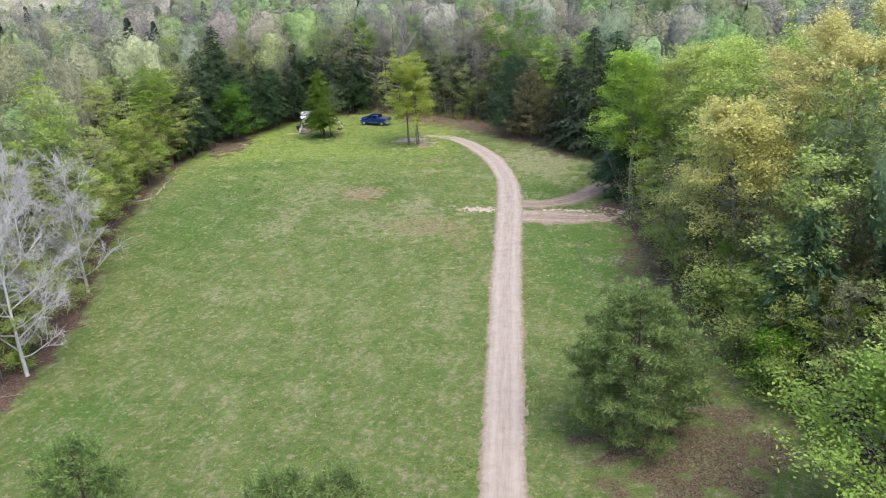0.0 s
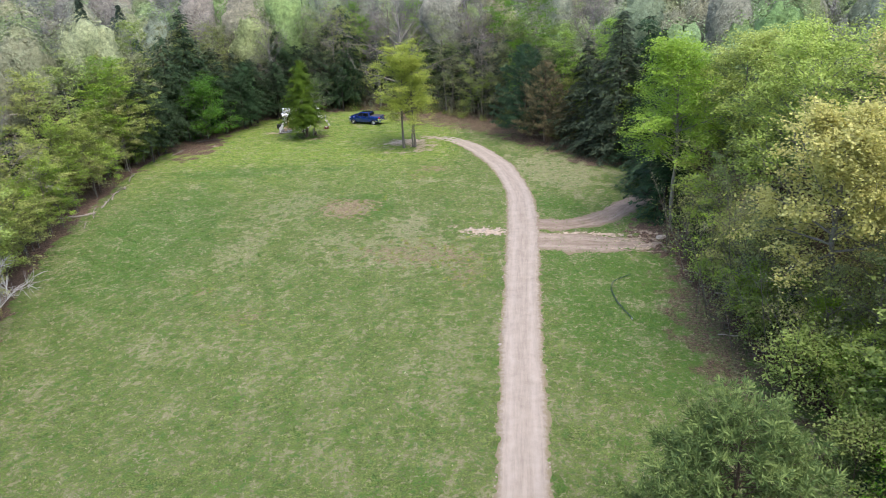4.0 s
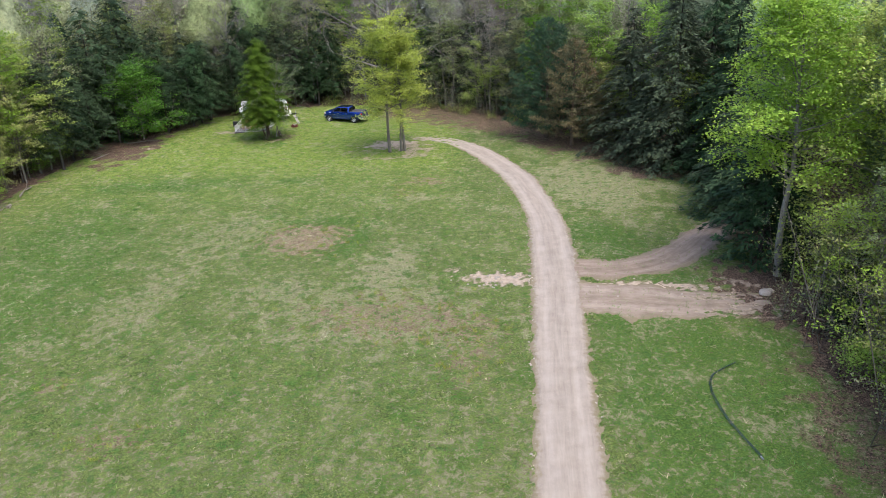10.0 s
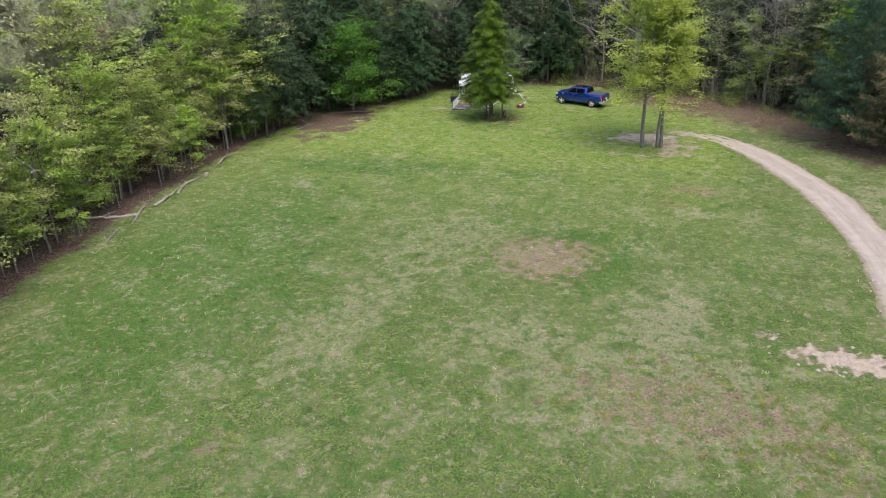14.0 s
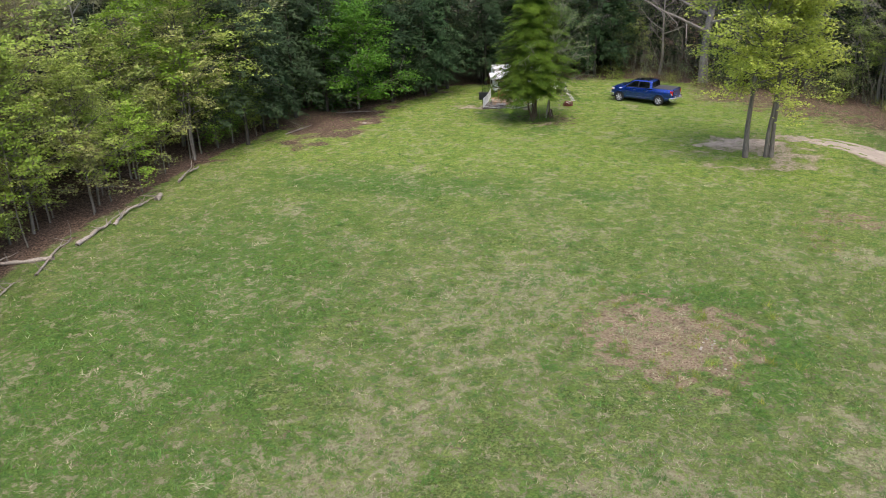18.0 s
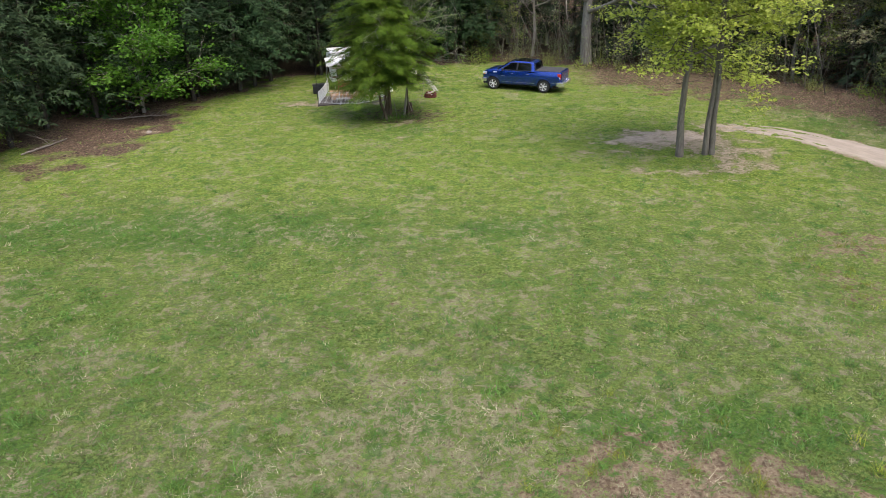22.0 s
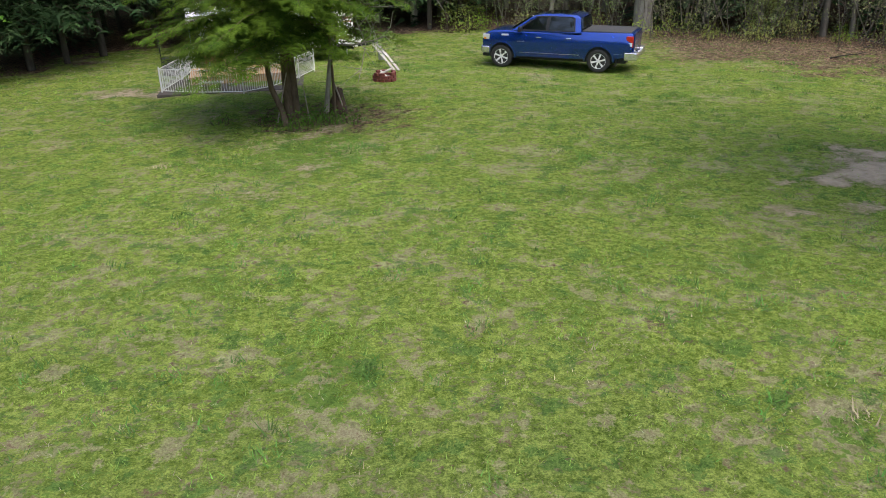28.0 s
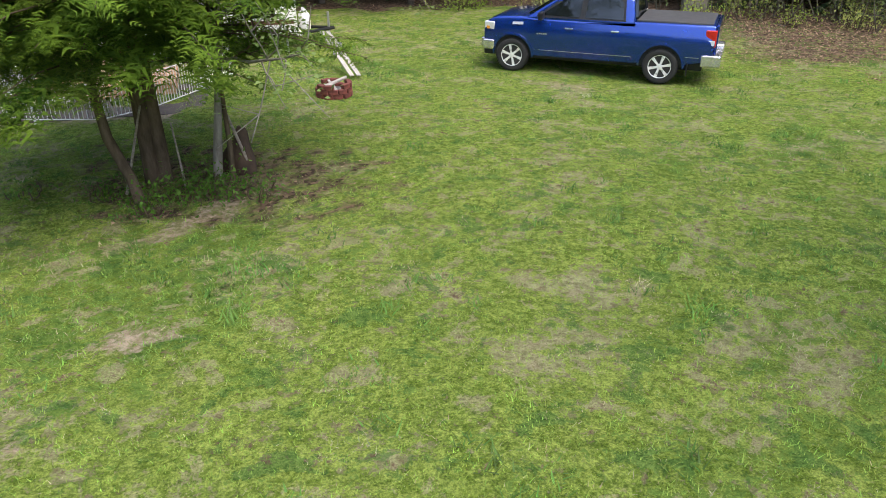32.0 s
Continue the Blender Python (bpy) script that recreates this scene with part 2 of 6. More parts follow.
def thicket(seed, r, h, stems, leaf, count):
    """Many thin upright stems with side twigs and a few small leaves."""
    rng = np.random.default_rng(seed)
    wood, tips = [], []
    for _ in range(stems):
        a, q = rng.uniform(0, 6.283), r * math.sqrt(rng.uniform(0, 1))
        hh = h * rng.uniform(0.35, 1.1)
        p = bend((q * np.cos(a), q * np.sin(a), 0.03), unit(np.array([rng.normal(0, 0.22), rng.normal(0, 0.22), 1.0])), hh, 0.1, 5, rng, 0.09)
        wood.append((np.concatenate([[[0, 0, -0.12]], p]), np.r_[0.012, np.linspace(0.012 + 0.0035 * hh, 0.006, 5)]))
        for k in range(5):
            m = p[rng.integers(1, 5)]
            w = bend(m, unit(rng.normal(0, 1, 3) * (1, 1, 0.4) + (0, 0, 0.3)), hh * rng.uniform(0.12, 0.35), 0.5, 3, rng, 0.2)
            wood.append((w[::2], np.array([0.009, 0.004])))
            tips += [w[-1], w[1]]
    tips = np.array(tips)
    c = tips[rng.integers(0, len(tips), count)] + rng.normal(0, 0.16, (count, 3))
    c[:, 2] = np.abs(c[:, 2])
    size = leaf * rng.uniform(0.6, 1.4, count)
    return wood, leaves(c, rng.normal(0, 1, (count, 3)), rng.normal(0, 0.6, (count, 3)) + (0, 0, 1), size, size * 0.6)


def bend(p, way, length, rise, n, rng, wobble=0.08):
    """A path of n points from p that starts along way and turns up by rise."""
    pts = [np.array(p, float)]
    d = np.array(way, float)
    for _ in range(n - 1):
        d = unit(d + np.array([0, 0, rise]) / n + rng.normal(0, wobble, 3))
        pts.append(pts[-1] + d * length / (n - 1))
    return np.array(pts)


def broadleaf(seed, h, r, base, trunk=0.2, limbs=14, clumps=260, per=16, leaf=0.2, spread=0.42, rise=0.6, twig=True, lean=(0, 0), sides=5, stems=((0, 0),), fine=2, twr=0.011, flat=1.0):
    """Trunks with limbs, boughs and twigs; leaf clumps at the twigs. Returns wood paths and leaf arrays."""
    rng = np.random.default_rng(seed)
    wood, tips = [], []
    for sx, sy in stems:
        top = h * rng.uniform(0.86, 0.96)
        n = 8
        z = np.linspace(0, top, n)
        xy = np.cumsum(rng.normal(0, h * 0.008, (n, 2)), 0) + np.outer(z / top, lean) * 1.0
        pts = np.c_[xy - xy[0] + (sx, sy), z]
        if len(stems) > 1:
            pts[:, :2] += np.outer((z / top) ** 1.2, np.array((sx, sy)) * 1.5)
        rad = trunk * (1 - 0.9 * (z / top)) * np.where(z < 0.3, 1.2, 1)
        pts[0, 2] = -0.3
        wood.append((pts, rad))
        k = max(4, limbs // len(stems))
        az0 = rng.uniform(0, 6.28)
        for i in range(k):
            f = (i + rng.uniform(0, 0.8)) / k
            zz = base + (top - base) * f * 0.97
            p = np.array([np.interp(zz, z, pts[:, 0]), np.interp(zz, z, pts[:, 1]), zz])
            az = az0 + i * 2.4 + rng.normal(0, 0.3)
            reach = r * (1.0 - 0.6 * f**2.5) * rng.uniform(0.7, 1.1)
            el = rng.uniform(0.15, 0.55) + 0.5 * f
            way = np.array([np.cos(az) * np.cos(el), np.sin(az) * np.cos(el), np.sin(el)])
            bough = bend(p, way, reach, rise * 0.5, 6, rng)
            r0 = max(0.02, trunk * (1 - 0.8 * zz / top) * 0.5)
            wood.append((bough, np.linspace(r0, 0.012, 6)))
            for q in range(6):
                s = rng.uniform(0.3, 1.0)
                a = s * 5
                p2 = bough[int(a)] + (bough[min(5, int(a) + 1)] - bough[int(a)]) * (a % 1)
                d2 = unit(bough[-1] - bough[0])
                d2 = unit(d2 + rng.normal(0, 0.65, 3))
                len2 = reach * rng.uniform(0.25, 0.5)
                sub = bend(p2, d2, len2, rise * 0.6, 4, rng, 0.15)
                wood.append((sub, np.linspace(max(0.014, r0 * 0.35, twr * 1.3), max(0.008, twr * 0.7), 4)))
                tips += [sub[-1], sub[2], sub[1]]
                for _ in range(fine if twig else 0):
                    m = sub[rng.integers(1, 4)]
                    tw = bend(m, unit(d2 + rng.normal(0, 0.8, 3)), len2 * rng.uniform(0.4, 0.7), rise * 0.5, 3, rng, 0.2)
                    wood.append((tw[::2], np.array([twr, twr * 0.4])))
                    tips += [tw[-1], tw[1]]
    tips = np.array(tips)
    if clumps:
        pick = rng.permutation(len(tips))[:clumps] if len(tips) > clumps else rng.integers(0, len(tips), clumps)
        c = np.repeat(tips[pick] + rng.normal(0, spread * 0.4, (clumps, 3)), per, 0)
        m = len(c)
        c = c + rng.normal(0, 1, (m, 3)) * np.array([spread * 1.1, spread * 1.1, spread * (0.65 - 0.4 * flat)])
        along = unit(rng.normal(0, 1, (m, 3)) * (1, 1, 0.3) - (0, 0, 0.15))
        up = unit(rng.normal(0, 0.75 - 0.3 * flat, (m, 3)) + (0, 0, 1.0))
        size = leaf * rng.uniform(0.6, 1.35, m)
        lv = leaves(c, along, up, size, size * rng.uniform(0.55, 0.85, m))
    else:
        lv = None
    return wood, lv


def conifer(seed, h, r, base=0.6, trunk=0.2, gap=0.45, whorl=5, droop=0.35, spray=0.34, dense=1.0, power=0.85, tilt=0.1, slim=(0.28, 0.5), pairs=0):
    """A straight trunk with tiers of boughs and flat drooping sprays (hemlock, cedar, spruce)."""
    rng = np.random.default_rng(seed)
    wood = [(np.array([[0, 0, -0.3], [0, 0, h * 0.3], [0.05, 0, h * 0.65], [0, 0.05, h]]), trunk * np.array([1.2, 0.85, 0.45, 0.05]))]
    C, A, U = [], [], []
    z = base
    while z < h * 0.985:
        f = z / h
        for i in range(whorl):
            az = rng.uniform(0, 6.283)
            reach = r * max(0.12, (1 - f) ** power) * rng.uniform(0.6, 1.15)
            if base > 1.2 and f < 0.25:
                reach *= rng.uniform(0.7, 1.0)
            out = np.array([np.cos(az), np.sin(az), 0])
            m = 6
            s = np.linspace(0, 1, m)
            pts = np.array([0, 0, z + rng.normal(0, 0.15)]) + np.outer(s * reach, out)
            pts[:, 2] += reach * (tilt * s - droop * s**2.2)
            pts[:, :2] += rng.normal(0, 0.04 * reach, (m, 2)) * s[:, None]
            wood.append((pts[[0, 3, 5]], np.array([max(0.014, 0.028 * reach / max(r, 1)), 0.012, 0.005])))
            k = max(4, int(reach * 13 * dense))
            t = rng.uniform(0.12, 1.02, k) ** 0.62
            p = np.stack([np.interp(t, s, pts[:, j]) for j in range(3)], 1)
            side = np.array([-out[1], out[0], 0])
            off = rng.normal(0, 1, k) * (0.1 + 0.2 * reach * (1.05 - t) * 0.9)
            p += off[:, None] * side + rng.normal(0, 0.05, (k, 3))
            p[:, 2] -= np.abs(off) * 0.25
            C.append(p)
            A.append(out * 0.9 + np.sign(off)[:, None] * side * rng.uniform(0.2, 0.9, k)[:, None] + np.array([0, 0, -0.35]) + rng.normal(0, 0.2, (k, 3)))
            U.append(np.array([0, 0, 1.0]) + out * 0.35 + rng.normal(0, 0.3, (k, 3)))
        z += gap * rng.uniform(0.7, 1.3) * (1 - 0.35 * f)
    C, A, U = np.concatenate(C), np.concatenate(A), np.concatenate(U)
    m = len(C)
    size = spray * rng.uniform(0.6, 1.4, m)
    if pairs:
        return wood, feathers(C, A * (1, 1, 0.8), U, size, pairs)
    return wood, leaves(C, A, U, size, size * rng.uniform(*slim, m), 0.1)


def white_pine(seed, h, r, base=0.8, trunk=0.16, gap=0.75, whorl=6, tufts=16, needle=0.24, per=10, power=0.7):
    """Whorled boughs that turn up at their ends, with round tufts of long needles."""
    rng = np.random.default_rng(seed)
    wood = [(np.array([[0, 0, -0.3], [0, 0, h * 0.35], [0.06, 0, h * 0.7], [0, 0, h]]), trunk * np.array([1.2, 0.8, 0.45, 0.06]))]
    T, D = [], []
    z = base
    while z < h:
        f = z / h
        for i in range(whorl):
            az = i * 6.283 / whorl + rng.uniform(-0.45, 0.45) + z
            reach = r * max(0.1, (1 - f) ** power * min(1, 0.75 + f)) * rng.uniform(0.7, 1.12)
            out = np.array([np.cos(az), np.sin(az), 0])
            s = np.linspace(0, 1, 6)
            pts = np.array([0, 0, z]) + np.outer(s * reach, out)
            pts[:, 2] += reach * (0.12 * s + 0.28 * s**2 * (0.3 + f))
            pts[:, :2] += rng.normal(0, 0.03 * reach, (6, 2)) * s[:, None]
            wood.append((pts[[0, 2, 4, 5]], np.linspace(0.014 + 0.02 * reach / r, 0.006, 4)))
            k = max(5, int(tufts * reach / r))
            t = rng.uniform(0.3, 1.03, k) ** 0.7
            p = np.stack([np.interp(t, s, pts[:, j]) for j in range(3)], 1)
            side = np.array([-out[1], out[0], 0])
            off = rng.normal(0, 0.3, k) * reach * (1.15 - t) * 0.8
            q = p + off[:, None] * side + np.c_[rng.normal(0, 0.08, (k, 2)), rng.uniform(0, 0.2, k) + np.abs(off) * 0.1]
            for a, b in zip(p[::3], q[::3]):
                wood.append((np.array([a - out * 0.15, b]), np.array([0.01, 0.005])))
            T.append(q)
            D.append(unit(out * 0.6 + np.sign(off)[:, None] * side * 0.5 + np.array([0, 0, 0.6]) + rng.normal(0, 0.2, (k, 3))))
        z += gap * rng.uniform(0.75, 1.2) * (1 - 0.3 * f)
    T.append(np.array([[0, 0, h], [0, 0.05, h * 0.97], [0.06, 0, h * 0.985]]))
    D.append(np.tile([0, 0, 1.0], (3, 1)))
    T, D = np.repeat(np.concatenate(T), per, 0), np.repeat(np.concatenate(D), per, 0)
    m = len(T)
    way = unit(D * 0.55 + rng.normal(0, 0.6, (m, 3)))
    size = needle * rng.uniform(0.7, 1.4, m)
    c = T + way * size[:, None] * 0.5 + rng.normal(0, 0.05, (m, 3))
    return wood, leaves(c, way, rng.normal(0, 1, (m, 3)), size, size * rng.uniform(0.1, 0.2, m), 0.0)


def wood_mesh(wood, mat, sides=5):
    v, f = tubes(wood, sides)
    return mesh_of("trunk", v, f, mat, True)


def crown_mesh(lv, mat):
    return mesh_of("crown", lv[0], lv[1], mat)


def tree(name, grown, leaf, bark, m, label, category="tree", group="", sides=5):
    """One tree: a trunk with its boughs, and a crown."""
    ob = thing(name, m, label, category, group)
    part("trunk", wood_mesh(grown[0], BARK[bark], sides), None, ob)
    if grown[1] is not None:
        part("crown", crown_mesh(grown[1], LEAF[leaf]), None, ob)
    return ob


# ---- the clearing's plan ----
EDGE = [(-9, 13), (-21, 17), (-26, 26), (-31, 47), (-32.5, 64), (-37, 78), (-40, 90), (-41, 100), (-42, 112), (-42, 120), (-40.5, 131), (-37, 141), (-30.5, 146), (-24, 149.5), (-16, 151.5),
        (-8, 149.5), (-2, 146.5), (5, 141.5), (12, 135), (20, 125), (25, 115), (24.5, 101), (24, 96), (23.5, 88), (22.5, 79), (23.5, 70), (26, 57), (28, 45), (29, 26), (24, 16), (10, 12)]
ROAD = [(4.6, 24, 1.35), (5.5, 34, 1.38), (5.9, 38, 1.4), (6.85, 54, 1.45), (7.75, 69, 1.5), (8.1, 74, 1.5), (8.7, 82, 1.55), (9.4, 90, 1.6), (9.7, 97, 1.6), (9.75, 102, 1.45),
        (9.2, 108, 1.45), (8.2, 114, 1.4), (6.6, 119, 1.4), (4.55, 124, 1.35), (1.7, 128.3, 1.2), (-1.2, 130.2, 1.0), (-3.4, 130.2, 0.6)]


def inside(px, py, poly):
    """Which points lie in the polygon, and how far they are from its edge."""
    px, py = np.asarray(px, float), np.asarray(py, float)
    hit, dist = np.zeros(px.shape, bool), np.full(px.shape, 1e9)
    for (x0, y0), (x1, y1) in zip(poly, poly[1:] + poly[:1]):
        cross = (y0 > py) != (y1 > py)
        hit ^= cross & (px < (x1 - x0) * (py - y0) / (y1 - y0 + 1e-12) + x0)
        t = np.clip(((px - x0) * (x1 - x0) + (py - y0) * (y1 - y0)) / ((x1 - x0) ** 2 + (y1 - y0) ** 2), 0, 1)
        dist = np.minimum(dist, np.hypot(px - x0 - t * (x1 - x0), py - y0 - t * (y1 - y0)))
    return hit, dist


def waves(x, y, seed, size):
    """A smooth random field, about -1 to 1, whose features are about size metres wide."""
    rng = np.random.default_rng(seed)
    v = 0
    for k in range(14):
        a, f = rng.uniform(0, 6.283), rng.uniform(0.6, 1.7) / size
        v = v + np.sin(6.283 * f * (x * np.cos(a) + y * np.sin(a)) + rng.uniform(0, 6.283))
    return v / 4.0


def blob(x, y, cx, cy, rx, ry, turn=0.0, rough=0.35, seed=1, size=2.0):
    """1 inside an uneven oval, falling to 0 at its edge."""
    c, s = math.cos(radians(turn)), math.sin(radians(turn))
    u, v = (x - cx) * c + (y - cy) * s, -(x - cx) * s + (y - cy) * c
    d = np.hypot(u / rx, v / ry) + rough * 0.5 * waves(x, y, seed, size)
    return np.clip((1.15 - d) / 0.4, 0, 1)


def fbm(x, y, seed, size, octaves=4):
    """Waves at several sizes, the finer ones weaker."""
    v, a = 0, 1.0
    for k in range(octaves):
        v = v + a * waves(x, y, seed + 170 * k, size / 2.2**k)
        a *= 0.65
    return v / 1.35


def road_gap(x, y):
    """How far points lie outside the drive's edge."""
    d = np.full(np.shape(x), 1e9)
    for (x0, y0, w0), (x1, y1, w1) in zip(ROAD, ROAD[1:]):
        t = np.clip(((x - x0) * (x1 - x0) + (y - y0) * (y1 - y0)) / ((x1 - x0) ** 2 + (y1 - y0) ** 2), 0, 1)
        d = np.minimum(d, np.hypot(x - x0 - t * (x1 - x0), y - y0 - t * (y1 - y0)) - w0 - t * (w1 - w0))
    return d


def ground_masks(x, y):
    """What covers the ground: bare dirt, leaf litter, dry grass, lush grass with painted forest shade, short mown
    grass, rusty dead growth.
    """
    inn, dist = inside(x, y, EDGE)
    sd = np.where(inn, dist, -dist)
    w1 = fbm(x, y, 5, 3.0, 3)
    litter = np.clip((0.9 - sd + 0.9 * w1) / 1.6, 0, 1)
    back = np.clip((8.5 - dist + 1.8 * w1) / 3.5, 0, 1) * np.clip((x + 11) / 4, 0, 1) * (y > 118) * np.clip((138 + 9 - y) / 2 + 5, 0, 1)
    litter = np.maximum(litter, np.where(inn, np.maximum(back * 0.78, 0), 1))
    # the patches at (-39, 132) and (-36.5, 139.5) also paint hemlock shade as litter
    litter = np.maximum.reduce([
        litter, 0.7 * blob(x, y, 18.0, 42.5, 6.5, 6.5, 0, 0.6, 11, 3), 0.66 * blob(x, y, 22.5, 69, 3.4, 12, 0, 0.7, 12, 2.5), 0.85 * blob(x, y, 16.0, 127, 7.0, 5.0, -25, 0.4, 13, 3),
        0.9 * blob(x, y, -39, 132, 4.8, 11, 15, 0.5, 14, 3), 0.95 * blob(x, y, 22.2, 88.0, 2.6, 5.0, 0, 0.7, 17, 1.6), 0.85 * blob(x, y, -36.5, 139.5, 3.6, 5.5, -40, 0.5, 16, 2.5),
        0.72 * blob(x, y, -20.3, 132.7, 2.7, 1.7, -8, 0.8, 15, 0.9), 0.8 * blob(x, y, 21.0, 115.5, 4.5, 3.5, -40, 0.5, 18, 2.5)])
    isle = 0.66 * blob(x, y, -5.0, 125.3, 4.2, 4.3, 0, 0.6, 21, 1.8) * (1 - 0.85 * blob(x, y, -6.1, 124.0, 2.3, 1.9, 10, 0.8, 19, 1.2))
    dirt = np.maximum.reduce([
        isle, 0.95 * blob(x, y, -5.6, 127.9, 3.0, 1.35, 12, 0.7, 20, 1.2), 0.7 * blob(x, y, -1.6, 129.9, 2.2, 0.9, -25, 0.8, 24, 1.0),
        blob(x, y, 5.8, 90.6, 2.9, 1.0, -8, 0.9, 22, 0.9) * 0.95, blob(x, y, 2.2, 92.2, 0.8, 0.6, 0, 0.8, 57, 0.8) * 0.55,
        blob(x, y, 18.6, 86.2, 4.0, 1.7, -10, 0.9, 25, 1.0) * 0.72, blob(x, y, 14.5, 89.0, 5.0, 0.75, -3, 0.9, 26, 0.8) * 0.95, blob(x, y, 21.6, 89.3, 1.6, 0.5, -30, 0.9, 58, 0.8) * 0.7,
        blob(x, y, -25.5, 136.2, 3.6, 0.9, 0, 0.5, 27, 1.5) * 0.7, blob(x, y, -34.8, 128.9, 0.7, 0.5, 0, 0.6, 29, 1.0) * 0.6,
        blob(x, y, -20.0, 131.4, 0.35, 1.4, -35, 0.7, 30, 0.8) * 0.6, blob(x, y, -13.9, 139.0, 1.3, 0.35, -20, 0.9, 59, 0.7) * 0.55,
        blob(x, y, -20.0, 127.9, 0.8, 0.3, 20, 0.9, 60, 0.5) * 0.6, blob(x, y, -20.6, 126.0, 0.7, 0.45, 0, 0.9, 63, 0.5) * 0.5])
    # mowing and driving left faint streaks along the clearing
    u, v = 0.94 * x - 0.34 * y, (0.34 * x + 0.94 * y) / 4.5
    streak = fbm(u, v, 47, 1.5, 3)
    dry = np.clip(0.34 + 0.19 * fbm(x, y, 31, 7, 5) + 0.1 * streak, 0, 0.85)
    dry = np.maximum.reduce([
        dry, blob(x, y, -2.5, 86, 7.5, 5.0, -10, 0.8, 33, 2.5) * 0.7, blob(x, y, -2.6, 92.4, 2.2, 4.5, -12, 0.8, 34, 1.8) * 0.85, blob(x, y, -10, 89.4, 3.2, 1.8, 0, 0.8, 38, 1.5) * 0.7,
        blob(x, y, -1.3, 108.5, 1.6, 1.1, 0, 0.9, 35, 1.0) * 0.85, blob(x, y, 15.0, 111, 5.5, 9, 20, 0.6, 36, 3) * 0.75, blob(x, y, -16.7, 68.0, 4.2, 2.4, 10, 0.9, 37, 2) * 0.52,
        blob(x, y, 2.6, 66, 2.0, 7, 0, 0.9, 39, 2) * 0.55, blob(x, y, -16.4, 100.5, 4.0, 5.5, -15, 0.9, 48, 2.2) * 0.62, blob(x, y, -19, 88.5, 2.2, 7, -12, 0.9, 49, 2.0) * 0.65, blob(x, y, -5.7, 62.5, 2.6, 1.6, 0, 0.9, 50, 1.2) * 0.5])
    lush_shaded = np.clip(0.42 * fbm(x, y, 41, 5, 5) - 0.16 * streak - 0.1, 0, 1)
    # the large oval at (17, 74) darkens the grass as the eastern trees' shade
    lush_shaded = np.maximum.reduce([
        lush_shaded, blob(x, y, 13.2, 80, 2.6, 7.5, 0, 0.4, 43, 2) * 0.9, blob(x, y, 17, 74, 6, 14, 0, 0.5, 46, 3) * 0.95, blob(x, y, -30, 92, 7.5, 17, 6, 0.6, 44, 3) * 0.6, blob(x, y, -27, 114, 8.5, 2.2, 2, 0.6, 45, 2) * 0.8,
        blob(x, y, -14.2, 114.6, 1.7, 1.2, 0, 0.8, 64, 0.9), blob(x, y, 13.6, 97.5, 2.6, 4.5, 20, 0.6, 65, 1.5) * 0.8, blob(x, y, 18.6, 89.9, 2.4, 0.7, 6, 0.6, 66, 1.0), blob(x, y, -24.5, 47, 3.2, 4.5, -20, 0.7, 67, 2) * 0.9,
        blob(x, y, -5.9, 97.8, 1.1, 3.6, -15, 0.8, 68, 1.2) * 0.9, blob(x, y, -8.6, 102.8, 3.8, 0.9, 0, 0.8, 69, 1.0) * 0.85, blob(x, y, -20.4, 129.4, 2.0, 1.8, 0, 0.7, 70, 1.2) * 0.6])
    mown = (0.6 * np.clip((y - 100 - 3 * waves(x, y, 51, 6)) / 20, 0, 1) + 0.4 * np.clip((y - 116.4 - 0.5 * waves(x, y, 51, 6)) / 3.0, 0, 1)) * np.clip((4 - x) / 4, 0, 1)
    dry = np.clip(dry * (1 - 0.2 * mown) + 0.3 * mown * fbm(x, y, 56, 2.0, 4), 0, 1)
    lush_shaded = lush_shaded * (1 - 0.35 * mown)
    rust = np.maximum.reduce([
        blob(x, y, -9.9, 98.9, 3.3, 3.2, 0, 0.8, 23, 1.2), blob(x, y, -0.8, 113.6, 2.4, 1.3, 0, 0.8, 28, 1.2) * 0.75, blob(x, y, -1.2, 85.2, 5.6, 2.6, -8, 1.0, 52, 1.6) * 0.72, blob(x, y, -2.9, 110.4, 0.9, 2.2, 20, 0.9, 72, 1.0) * 0.5,
        blob(x, y, 3.4, 81.5, 2.0, 4.0, 0, 0.9, 53, 1.3) * 0.5, blob(x, y, -14.3, 73.0, 2.0, 1.2, 0, 0.9, 54, 1.2) * 0.5, blob(x, y, -19.8, 78, 1.0, 0.7, 0, 0.8, 55, 1.0) * 0.6])
    return litter, dirt, dry, lush_shaded, mown, rust


def relief(x, y):
    """The height of the ground: nearly level, with low swells and small humps."""
    inn, dist = inside(x, y, EDGE)
    return 0.05 * waves(x, y, 61, 14) + 0.018 * waves(x, y, 62, 2.2) * np.clip(dist, 0, 1)


# ---- ground ----
def ramp_axis(lo, hi, step, far):
    out, d = [], step
    v = hi
    while v < far:
        d *= 1.45
        v += d
        out.append(v)
    mid = np.arange(lo, hi + 1e-6, step)
    left, d, v = [], step, lo
    while v > -far:
        d *= 1.45
        v -= d
        left.append(v)
    return np.array(left[::-1] + mid.tolist() + out)


gx, gy = ramp_axis(-47, 31, 0.27, 2500), ramp_axis(26, 154, 0.27, 2500)
GX, GY = np.meshgrid(gx, gy, indexing="ij")
fx, fy = GX.ravel(), GY.ravel()
gz = relief(fx, fy)
ni, nj = GX.shape
idx = np.arange(ni * nj).reshape(ni, nj)
quads = np.stack([idx[:-1, :-1], idx[1:, :-1], idx[1:, 1:], idx[:-1, 1:]], -1).reshape(-1, 4)


